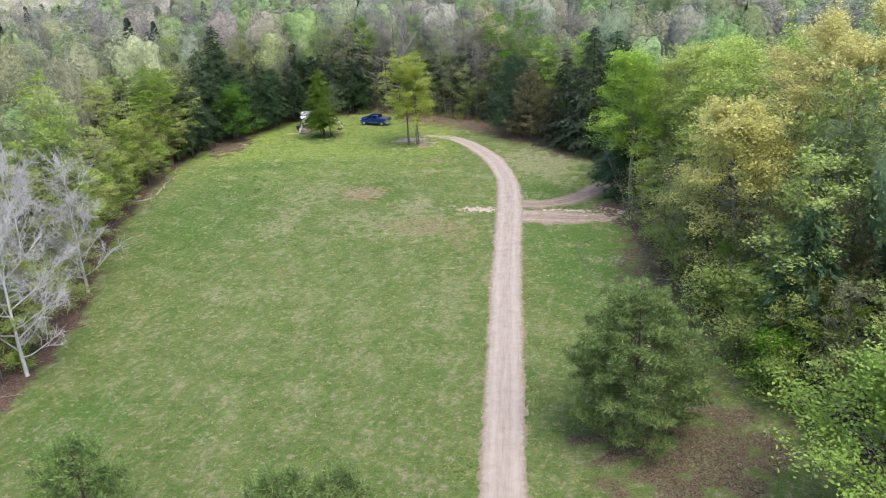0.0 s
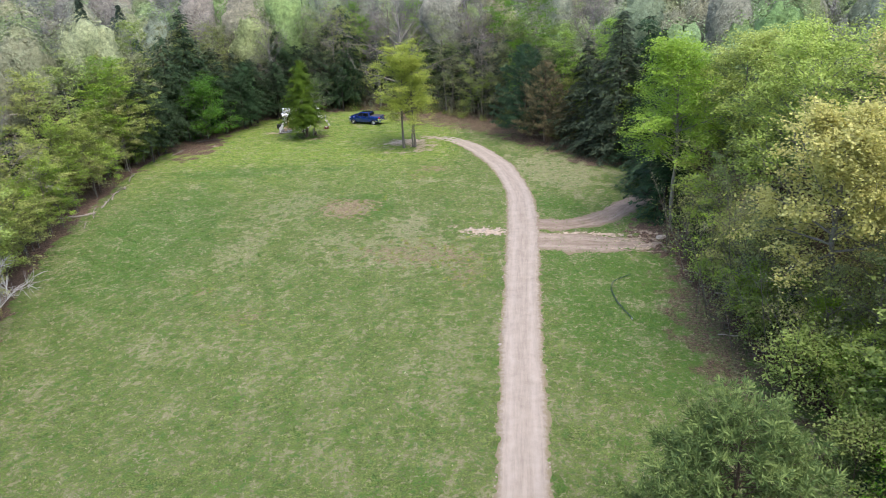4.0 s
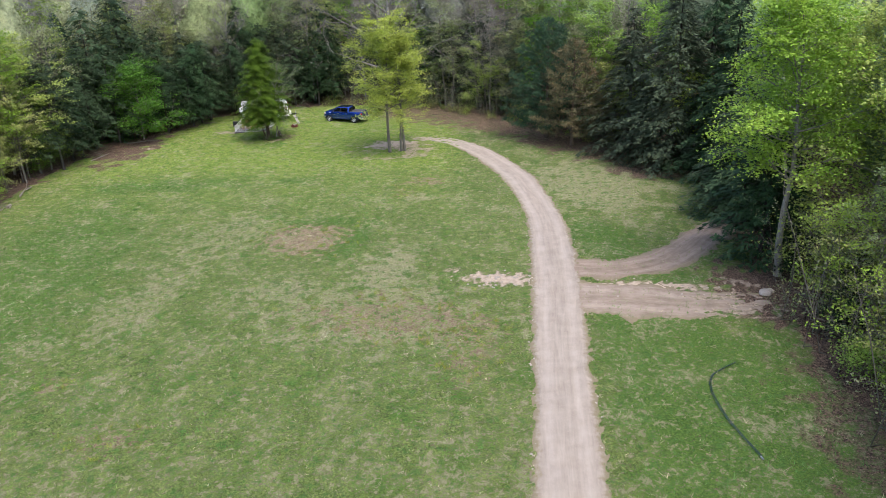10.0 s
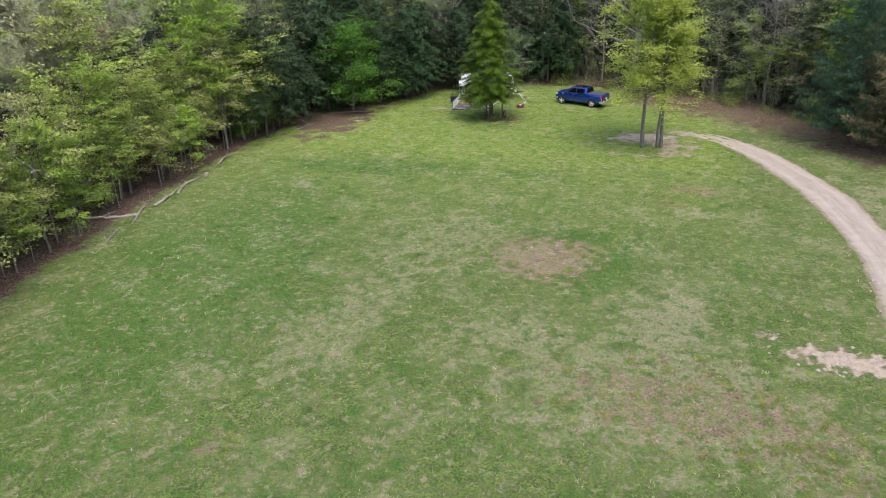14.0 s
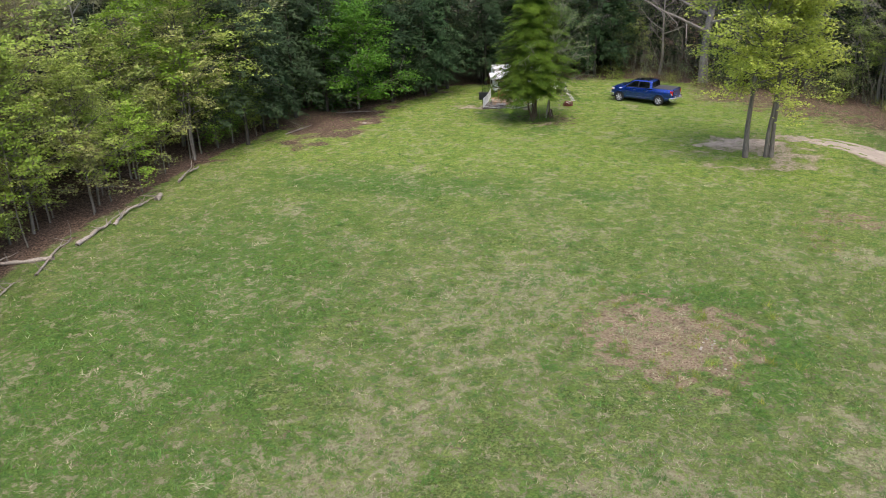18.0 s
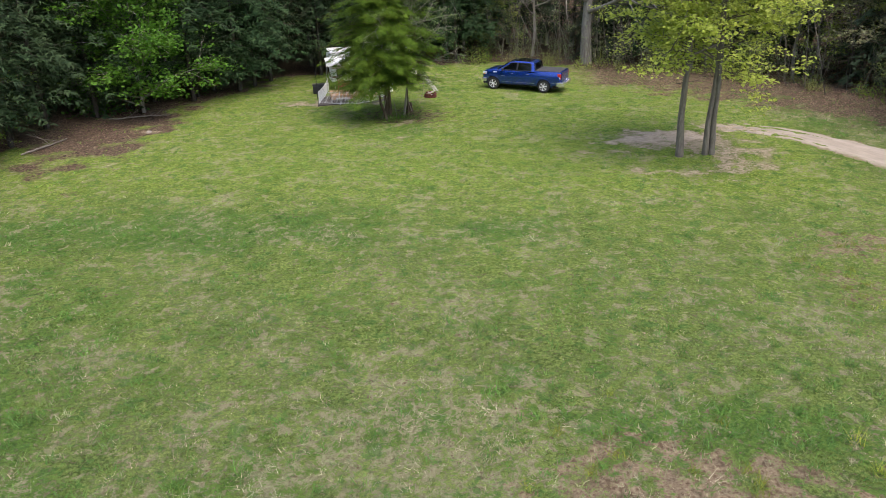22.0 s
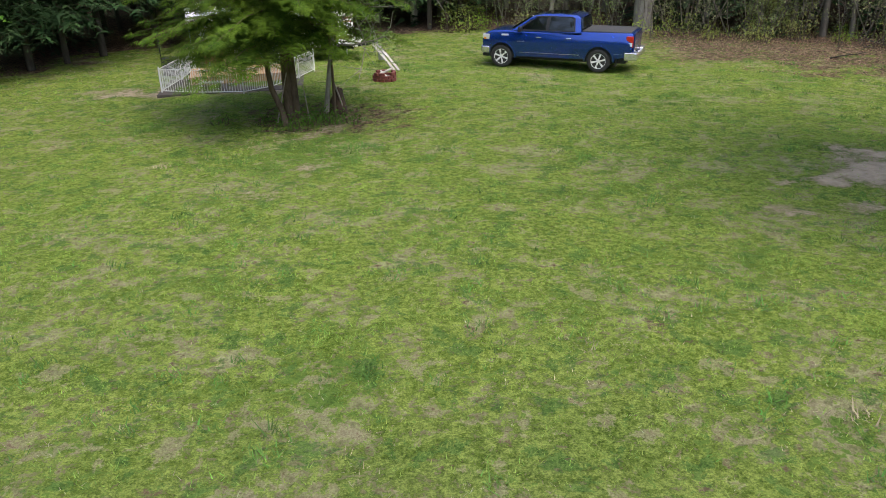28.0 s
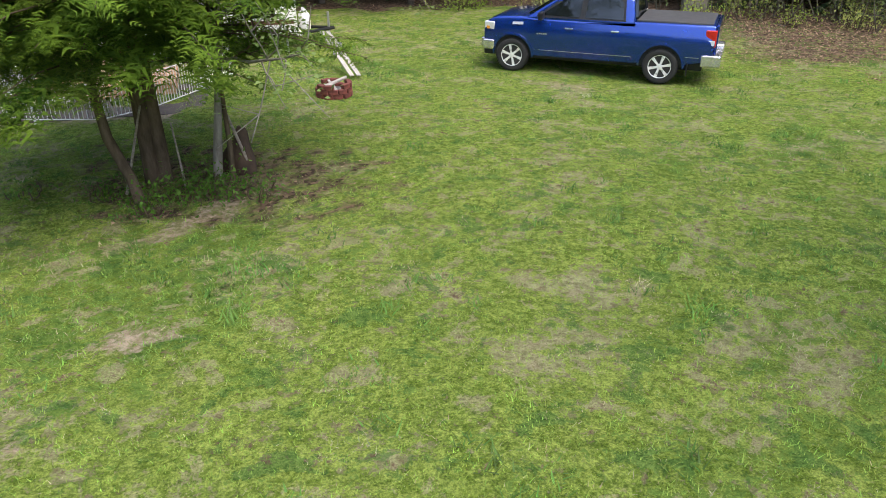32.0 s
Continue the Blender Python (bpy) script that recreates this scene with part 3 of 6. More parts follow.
def ground_material():
    g = Graph("grass_ground")
    p = g.place()
    big, mid, tuft = g.noise(p, 0.2, 3), g.noise(p, 0.9, 5, 0.7), g.noise(p, 3.2, 4, 0.7, 0.4)
    fine, tiny = g.noise(p, 9, 5, 0.75), g.noise(p, 42, 3, 0.7)
    green = g.mix(g.ramp(tuft, 0.4, 0.6), (0.074, 0.125, 0.028), (0.164, 0.222, 0.05))
    green = g.mix(g.ramp(mid, 0.38, 0.62), green, g.shift(green, 0.485, 0.93, 1.3))
    # dark and light grain in the colour stands for shading between tufts
    green = g.mix(g.ramp(fine, 0.42, 0.6), g.shift(green, 0.51, 1.05, 0.55), g.shift(green, 0.49, 0.95, 1.36))
    green = g.mix(g.ramp(tiny, 0.35, 0.6), g.shift(green, 0.505, 1.0, 0.62), g.shift(green, 0.5, 1.0, 1.15))
    lush_shaded = g.mix(g.ramp(fine, 0.4, 0.62), (0.05, 0.108, 0.02), (0.118, 0.208, 0.036))
    mown = g.mix(g.ramp(g.math("ADD", g.math("MULTIPLY", mid, 0.5), g.math("MULTIPLY", fine, 0.5)), 0.36, 0.64), (0.16, 0.238, 0.034), (0.276, 0.35, 0.06))
    # the same tuft shading put into the mown grass colour
    mown = g.mix(g.ramp(fine, 0.42, 0.6), g.shift(mown, 0.508, 1.05, 0.7), g.shift(mown, 0.493, 0.95, 1.26))
    mown = g.mix(g.ramp(tiny, 0.35, 0.62), g.shift(mown, 0.51, 1.0, 0.58), g.shift(mown, 0.5, 1.0, 1.18))
    straw = g.mix(g.ramp(fine, 0.4, 0.6), (0.215, 0.195, 0.105), (0.43, 0.395, 0.245))
    c = g.mix(g.math("MULTIPLY", g.attr("mown"), 0.85), green, mown)
    ragged = g.math("ADD", g.math("MULTIPLY", g.math("SUBTRACT", tuft, 0.5), 2.5), g.math("MULTIPLY", g.math("SUBTRACT", fine, 0.5), 2.8))
    c = g.mix(g.ramp(g.math("ADD", g.attr("lush_shaded"), ragged), 0.33, 0.52, 0, 0.82), c, lush_shaded)
    c = g.mix(g.ramp(g.math("SUBTRACT", g.attr("dry"), ragged), 0.48, 0.72, 0, 0.76), c, straw)
    tuft2 = g.noise(g.scaled(p, (1.0, 1.0, 0.2)), 1.7, 6, 0.72, 0.3)
    clover = g.mix(g.ramp(g.math("ADD", g.math("MULTIPLY", tiny, 0.5), g.math("MULTIPLY", fine, 0.5)), 0.4, 0.6), (0.04, 0.1, 0.02), (0.115, 0.215, 0.05))
    c = g.mix(g.ramp(tuft2, 0.555, 0.595, 0, 0.72), c, clover)
    c = g.mix(g.ramp(tuft2, 0.435, 0.395, 0, 0.6), c, g.mix(g.ramp(tiny, 0.3, 0.7), (0.21, 0.18, 0.1), (0.42, 0.37, 0.25)))
    rust = g.mix(g.ramp(fine, 0.38, 0.64), (0.15, 0.095, 0.06), (0.45, 0.345, 0.235))
    rust = g.mix(g.ramp(mid, 0.52, 0.64, 0, 0.6), rust, (0.12, 0.08, 0.055))
    c = g.mix(g.ramp(g.math("SUBTRACT", g.math("ADD", g.attr("rust"), g.math("MULTIPLY", g.math("SUBTRACT", mid, 0.5), 1.6)), ragged), 0.42, 0.85, 0, 0.92), c, rust)
    litter = g.mix(g.ramp(g.voronoi(p, 13, "F1", "Color"), 0.2, 0.8), (0.075, 0.05, 0.036), (0.25, 0.17, 0.115))
    litter = g.mix(g.ramp(fine, 0.45, 0.62), litter, g.shift(litter, 0.5, 0.8, 0.5))
    c = g.mix(g.ramp(g.math("ADD", g.attr("litter"), g.math("MULTIPLY", g.math("SUBTRACT", tuft, 0.5), 1.7)), 0.35, 0.8), c, litter)
    dirt = g.mix(g.ramp(g.math("ADD", g.math("MULTIPLY", tuft, 0.6), g.math("MULTIPLY", g.attr("dirt"), 0.4)), 0.42, 0.74), (0.2, 0.145, 0.1), (0.56, 0.45, 0.335))
    dirt = g.mix(g.ramp(g.noise(p, 16, 4, 0.8), 0.5, 0.75), dirt, (0.5, 0.43, 0.35))
    c = g.mix(g.ramp(g.math("ADD", g.attr("dirt"), g.math("ADD", g.math("MULTIPLY", g.math("SUBTRACT", fine, 0.5), 1.4), g.math("SUBTRACT", tuft, 0.5))), 0.4, 0.72), c, dirt)
    return g.done(c, 0.95, g.math("ADD", g.math("ADD", fine, g.math("MULTIPLY", tuft, 1.5)), g.math("MULTIPLY", tiny, 0.5)), 1.0, 0.11, spec=0.08)


GROUND = ground_material()
me = mesh_of("ground", np.c_[fx, fy, gz], quads, GROUND, True)
for key, val in zip(("litter", "dirt", "dry", "lush_shaded", "mown", "rust"), ground_masks(fx, fy)):
    add_attr(me, key, val)
tagged(new("ground", me), "patchy spring meadow grass with dry straw and bare spots", "ground", kind="structure")


# ---- the dirt drive ----
def smooth_line(rows, step=0.3):
    rows = np.array(rows, float)
    s = np.r_[0, np.cumsum(np.hypot(*np.diff(rows[:, :2], axis=0).T))]
    u = np.arange(0, s[-1], step)
    out = np.stack([np.interp(u, s, rows[:, k]) for k in range(3)], 1)
    pad = np.pad(out, ((10, 10), (0, 0)), mode="edge")
    k = np.hanning(21)
    k /= k.sum()
    sm = np.stack([np.convolve(pad[:, i], k, "valid") for i in range(3)], 1)
    sm[0], sm[-1] = out[0], out[-1]
    return sm


def road_material(name, dark, light):
    g = Graph(name)
    p = g.place()
    a = g.attr("across")
    xyz = g.n.new("ShaderNodeCombineXYZ")
    g.put(xyz.inputs[0], a)
    g.put(xyz.inputs[1], g.math("MULTIPLY", g.attr("along"), 0.05))
    streak = g.noise(xyz.outputs[0], 5.5, 5, 0.7, 0.3)
    n, f = g.noise(p, 1.1, 5, 0.65), g.noise(p, 22, 4, 0.8)
    c = g.mix(g.ramp(g.math("ADD", g.math("MULTIPLY", n, 0.4), g.math("MULTIPLY", streak, 0.6)), 0.35, 0.65), dark, light)
    rut = g.ramp(g.math("ABSOLUTE", g.math("SUBTRACT", g.math("ABSOLUTE", a), 0.52)), 0.02, 0.26, 1, 0)
    c = g.mix(g.math("MULTIPLY", rut, g.ramp(n, 0.2, 0.6, 0.1, 0.45)), c, g.shift(light, 0.5, 0.9, 1.15))
    c = g.mix(g.ramp(f, 0.55, 0.8, 0, 0.6), c, g.shift(light, 0.5, 0.9, 1.35))
    edge = g.ramp(g.math("ADD", g.math("ABSOLUTE", a), g.math("MULTIPLY", g.noise(p, 3.0, 4), 0.5)), 1.08, 1.28)
    c = g.mix(edge, c, g.mix(f, (0.12, 0.1, 0.055), (0.3, 0.25, 0.16)))
    return g.done(c, 0.95, g.math("ADD", f, n), 0.6, 0.04, spec=0.1)


ROAD_MAT = road_material("packed_dirt", (0.25, 0.21, 0.165), (0.37, 0.315, 0.25))
FAN_MAT = road_material("stony_track_dirt", (0.17, 0.13, 0.095), (0.34, 0.275, 0.21))
TRACK_MAT = road_material("brown_track_dirt", (0.16, 0.12, 0.083), (0.32, 0.25, 0.188))


def strip(name, rows, seed, lift=0.02, ragged=0.05, mat=ROAD_MAT, fade=0.0):
    """A strip of packed dirt with uneven edges that lies on the ground."""
    ln = smooth_line(rows)
    rng = np.random.default_rng(seed)
    d = unit(np.gradient(ln[:, :2], axis=0))
    nrm = np.c_[d[:, 1], -d[:, 0]]
    half = np.array([0.12, 0.25, 0.38, 0.5, 0.62, 0.74, 0.82, 0.89, 0.95, 1.01, 1.07, 1.14, 1.22])
    acr = np.r_[-half[::-1], 0, half]
    n = len(ln)
    v, at = [], []
    rag = np.convolve(rng.normal(0, ragged, n + 4), np.ones(5) / 5 * 1.6, "valid"), np.convolve(rng.normal(0, ragged, n + 4), np.ones(5) / 5 * 1.6, "valid")
    for a in acr:
        w = ln[:, 2] * a + (rag[0] if a < 0 else rag[1]) * abs(a) ** 3
        x, y = ln[:, 0] + nrm[:, 0] * w, ln[:, 1] + nrm[:, 1] * w
        # the edge dips unevenly into the turf, and the far end sinks away in patches
        uneven = 0.016 * waves(x, y, seed + 80, 1.1) + 0.012 * waves(x, y, seed + 81, 0.5)
        sink = (max(0.0, abs(a) - 0.8) / 0.3) ** 1.3
        tail = np.clip((fade - (n - 1 - np.arange(n)) * 0.3) / max(fade, 0.01), 0, 1) if fade else 0.0
        z = relief(x, y) + lift - 0.03 * np.exp(-((abs(a) - 0.52) / 0.16) ** 2) - sink * (0.055 - uneven * 1.6) - tail * (lift * 1.15 - uneven * 1.5)
        z = np.where(abs(a) > 1.2, relief(x, y) - 0.06, z)
        v.append(np.c_[x, y, z])
        at.append(np.full(n, a))
    v = np.stack(v, 1)
    k = len(acr)
    idx = np.arange(n * k).reshape(n, k)
    q = np.stack([idx[:-1, :-1], idx[:-1, 1:], idx[1:, 1:], idx[1:, :-1]], -1).reshape(-1, 4)
    me = mesh_of(name, v.reshape(-1, 3), q, mat, True)
    add_attr(me, "across", np.stack(at, 1).ravel())
    add_attr(me, "along", np.repeat(np.arange(n) * 0.3, k))
    return new(name, me)


tagged(strip("road", ROAD, 3, 0.05, 0.07, ROAD_MAT, 11.0), "pale packed-dirt drive with two faint wheel tracks", "drive", kind="structure")
tagged(strip("road_branch_upper", [(10.85, 92.2, 1.65), (12, 91.9, 1.6), (14.5, 91.7, 1.5), (17.2, 92.9, 1.5), (19.8, 95.5, 1.5), (22.0, 98.2, 1.4), (27, 103, 1.3)], 4, 0.045, 0.18, TRACK_MAT), "pale dirt track curving off into the trees", "drive", kind="structure")
tagged(strip("road_branch_lower", [(10.6, 87.6, 2.2), (12, 87.4, 2.2), (14.5, 87.0, 2.1), (17, 86.4, 2.0), (19.5, 86.0, 1.8), (22.5, 86.0, 1.4)], 5, 0.045, 0.3, FAN_MAT, 8.0), "pale dirt track leading off into the trees", "drive", kind="structure")


def wooded_ridge():
    """Far wooded hills that close the view."""
    a = np.radians(np.linspace(-75, 75, 420))
    rows, V = 9, []
    for k in range(rows):
        u = k / (rows - 1)
        rad = 480 + 160 * u + 6 * waves(a * 400, a * 0 + k * 9, 71, 30)
        hgt = 34 * math.sin(u * math.pi / 2) * (1 + 0.25 * waves(a * 300, a * 0, 72, 90)) + (4.0 * waves(a * 420, a * 0 + k * 13, 73 + k, 9) if k else -2)
        V.append(np.c_[rad * np.sin(a), rad * np.cos(a), hgt])
    n = len(a)
    idx = np.arange(rows * n).reshape(rows, n)
    q = np.stack([idx[:-1, :-1], idx[:-1, 1:], idx[1:, 1:], idx[1:, :-1]], -1).reshape(-1, 4)
    g = Graph("distant_foliage")
    p = g.place()
    c = g.mix(g.ramp(g.noise(p, 0.09, 4, 0.6), 0.35, 0.65), (0.2, 0.23, 0.12), (0.33, 0.31, 0.25))
    c = g.mix(g.ramp(g.noise(p, 0.5, 4, 0.7), 0.35, 0.65), g.shift(c, 0.5, 1.0, 0.6), g.shift(c, 0.5, 1.0, 1.2))
    tagged(new("backdrop", mesh_of("backdrop", np.concatenate(V), q, g.done(c, 1.0, spec=0.0), True)), "distant low wooded hills in spring green", "hills", kind="structure")


wooded_ridge()

# ---- trees ----
KINDS = {}


def kind(name, leaf, bark, label, variants, sides=4):
    KINDS[name] = [(wood_mesh(w[:1] + w[1::3] if "hemlock" in name else w, BARK[bark], sides), crown_mesh(l if l[1].shape[1] == 3 else thin(l), LEAF[leaf]) if l is not None else None) for w, l in variants], label


kind("spring", "spring", "twig", "tall slender tree with sparse yellow-green spring leaves",
     [broadleaf(101, 15, 3.9, 3.4, 0.12, 24, 330, 19, 0.2, 0.27, 0.1, fine=1), broadleaf(102, 16.5, 4.2, 4.2, 0.14, 24, 330, 19, 0.2, 0.28, 0.1, fine=1), broadleaf(103, 13.5, 3.8, 2.6, 0.11, 24, 330, 19, 0.2, 0.27, 0.1, fine=1)])
kind("olive", "olive", "twig", "half-leafed forest tree with thin olive foliage", [broadleaf(111, 16, 4.0, 2.5, 0.16, 20, 300, 13, 0.22, 0.36, fine=1), broadleaf(112, 17.5, 4.2, 3.5, 0.18, 20, 300, 13, 0.22, 0.36, fine=1)])
kind("lime", "lime", "grey", "leafy forest tree in fresh bright green", [broadleaf(121, 16, 4.6, 2.5, 0.18, 20, 320, 17, 0.24, 0.36, fine=1), broadleaf(122, 17, 4.4, 3.0, 0.18, 20, 320, 17, 0.24, 0.36, fine=1)])
kind("bare", "bud", "grey", "leafless grey forest tree with fine twigs", [broadleaf(131, 17, 4.4, 3.5, 0.18, 22, 260, 4, 0.16, 0.5, 0.9, fine=5, twr=0.017), broadleaf(132, 18.5, 4.8, 4.5, 0.2, 22, 260, 4, 0.16, 0.5, 0.9, fine=5, twr=0.017)])
kind("hemlock", "hemlock", "dark", "dark green hemlock with drooping layered boughs", [conifer(141, 15.5, 4.6, 0.7, 0.24, 0.48, 6, 0.35, 0.55, 0.6, 0.4), conifer(142, 17, 5.0, 1.0, 0.26, 0.52, 6, 0.4, 0.58, 0.6, 0.4), conifer(143, 13, 3.8, 0.4, 0.2, 0.42, 6, 0.4, 0.48, 0.7, 0.5)])
kind("sapling", "spring", "twig", "thin understorey sapling with light yellow-green leaves", [broadleaf(151, 6.5, 2.4, 1.7, 0.05, 14, 170, 18, 0.15, 0.23, 0.0, fine=1), broadleaf(152, 8.5, 2.6, 2.2, 0.06, 14, 180, 18, 0.15, 0.24, 0.0, fine=1), broadleaf(153, 4.5, 2.0, 1.0, 0.04, 12, 140, 16, 0.14, 0.22, 0.0, fine=1)])
kind("brush", "spring", "twig", "tangle of nearly bare grey-brown brush", [broadleaf(161, 4.5, 2.2, 0.2, 0.04, 11, 110, 6, 0.15, 0.4, 0.8, fine=3), broadleaf(162, 6.0, 2.2, 0.3, 0.045, 11, 110, 6, 0.15, 0.4, 0.8, fine=3)])
kind("greenbrush", "lime", "brown", "low leafy green undergrowth bush", [broadleaf(165, 2.4, 1.7, 0.15, 0.03, 14, 260, 10, 0.13, 0.3), broadleaf(166, 3.4, 1.9, 0.2, 0.03, 14, 280, 10, 0.13, 0.34)])
kind("shadehemlock", "shade", "dark", "dense hemlock with bare lower trunk, needles coloured dark as in deep shade", [conifer(144, 10.5, 4.8, 1.9, 0.15, 0.55, 7, 0.3, 0.75, 0.45, 0.38, pairs=1), conifer(145, 12, 5.2, 2.5, 0.17, 0.6, 7, 0.25, 0.8, 0.45, 0.38, pairs=1)])
kind("thicket", "olive", "twig", "thicket of thin bare grey saplings and brush", [thicket(171, 1.9, 5.2, 7, 0.1, 520), thicket(172, 2.1, 6.5, 7, 0.1, 520), thicket(173, 1.8, 3.2, 9, 0.09, 620)], 3)
kind("weeds", "spring", "brown", "low yellow-green weeds at the wood's edge", [thicket(175, 0.8, 1.0, 14, 0.09, 420), thicket(176, 0.9, 0.75, 14, 0.085, 420)], 3)
kind("seedling", "green", "brown", "small dark green weed beneath the hemlock", [thicket(177, 0.22, 0.22, 7, 0.06, 110), thicket(178, 0.28, 0.16, 7, 0.06, 120)], 3)
COUNT = {}


def plant(kind_name, x, y, scale=1.0, turn=0.0, tall=1.0, group="forest trees", label="", variant=None):
    """One tree of a kind; alike trees share their meshes."""
    meshes, text = KINDS[kind_name]
    i = COUNT.get(kind_name, 0)
    COUNT[kind_name] = i + 1
    wood, crown = meshes[(i if variant is None else variant) % len(meshes)]
    low = kind_name in ("brush", "greenbrush", "thicket", "weeds", "seedling")
    name = {"hemlock": "hemlock_tree", "brush": "bush", "greenbrush": "bush", "thicket": "bush", "weeds": "weed_clump", "seedling": "weed", "shadehemlock": "hemlock_tree", "sapling": "sapling", "bare": "bare_tree"}.get(kind_name, "forest_tree")
    ob = thing(name, Matrix.Translation((x, y, float(relief(np.array([x]), np.array([y]))[0]))) @ Euler((0, 0, turn)).to_matrix().to_4x4() @ Matrix.Diagonal((scale, scale, scale * tall, 1)),
               label or text, "bush" if low else "tree", group if not low else "undergrowth bushes")
    part("trunk", wood, None, ob)
    if crown:
        part("crown", crown, None, ob)
    return ob


def signed(x, y):
    inn, dist = inside(np.array([x]), np.array([y]), EDGE)
    return float(dist[0] if inn[0] else -dist[0])


HEROES = [(-31.5, 53), (-35.1, 64.3), (24.4, 90.3), (32.5, 81), (39.5, 83.5), (29.5, 89.5), (36.5, 93), (37, 67), (29.0, 66.5), (14.4, 125.8), (11, 129.5), (-9.4, 144.6), (-37.5, 133.5), (-41, 139), (15.6, 44.5), (23, 119), (26.5, 35), (24, 99), (27, 103), (29, 108)]

rng = np.random.default_rng(77)
spots, far = [], []
for gx0 in np.arange(-150, 140, 4.7):
    for gy0 in np.arange(22, 335, 4.7):
        x, y = gx0 + rng.uniform(-2.0, 2.0), gy0 + rng.uniform(-2.0, 2.0)
        if x < -10 - y * 0.68 or x > 12 + y * 0.56 or y < 31 or y > 330 or math.hypot((x - 31) / 9, (y - 73) / 15) < 1 or (20 < x < 30 and 86 < y < 100):
            continue
        if y < 52 and (-46 < x < 0 or x > 36):
            continue
        sd = signed(x, y)
        if sd > -1.2 or any(math.hypot(x - a, y - b) < 2.8 for a, b in HEROES):
            continue
        if sd > -7.5:
            spots.append((x, y, -sd))
        elif rng.uniform() < (0.55 if y < 180 else 0.42 if y < 260 else 0.25):
            far.append((x, y, -sd))


def choose(x, y, u):
    """The forest's make-up: light saplings to the west, conifers north-west and north-east, bright trees to the east."""
    if x < -38 and y < 128:
        table = [("spring", 0.7), ("olive", 0.8), ("bare", 0.9), ("lime", 0.97), ("hemlock", 1)]
    elif x < -16 and y >= 126:
        table = [("hemlock", 0.36), ("olive", 0.6), ("bare", 0.74), ("lime", 0.84), ("shadehemlock", 1)]
    elif x < 12 and y > 140:
        table = [("bare", 0.3), ("olive", 0.58), ("hemlock", 0.66), ("lime", 0.86), ("spring", 1)]
    elif x >= 8 and y > 104:
        table = [("hemlock", 0.22), ("olive", 0.45), ("lime", 0.7), ("bare", 0.85), ("shadehemlock", 1)]
    elif 92 < y <= 104 and 18 < x < 31:
        table = [("hemlock", 1)]
    else:
        table = [("lime", 0.35), ("spring", 0.6), ("olive", 0.78), ("bare", 0.88), ("hemlock", 1)]
    return next(k for k, p in table if u < p)


for x, y, depth in spots:
    plant(choose(x, y, rng.uniform()), x, y, rng.uniform(0.82, 1.15), rng.uniform(0, 6.28), rng.uniform(0.9, 1.15))


# ---- far woods, one mass of treetops ----
# unseen rows behind the start, added as dark reflections for the pickup's windows
for gx0 in np.arange(-90, 100, 6.5):
    for gy0 in np.arange(-55, 12, 6.5):
        far.append((gx0 + rng.uniform(-2, 2), gy0 + rng.uniform(-2, 2), 20))


for gx0 in np.arange(-118, 118, 7.0):
    for gy0 in np.arange(14, 132, 7.0):
        x, y = gx0 + rng.uniform(-2, 2), gy0 + rng.uniform(-2, 2)
        if (x < -14 - y * 0.7 or x > 17 + y * 0.58) and signed(x, y) < -5:
            far.append((x, y, 99))


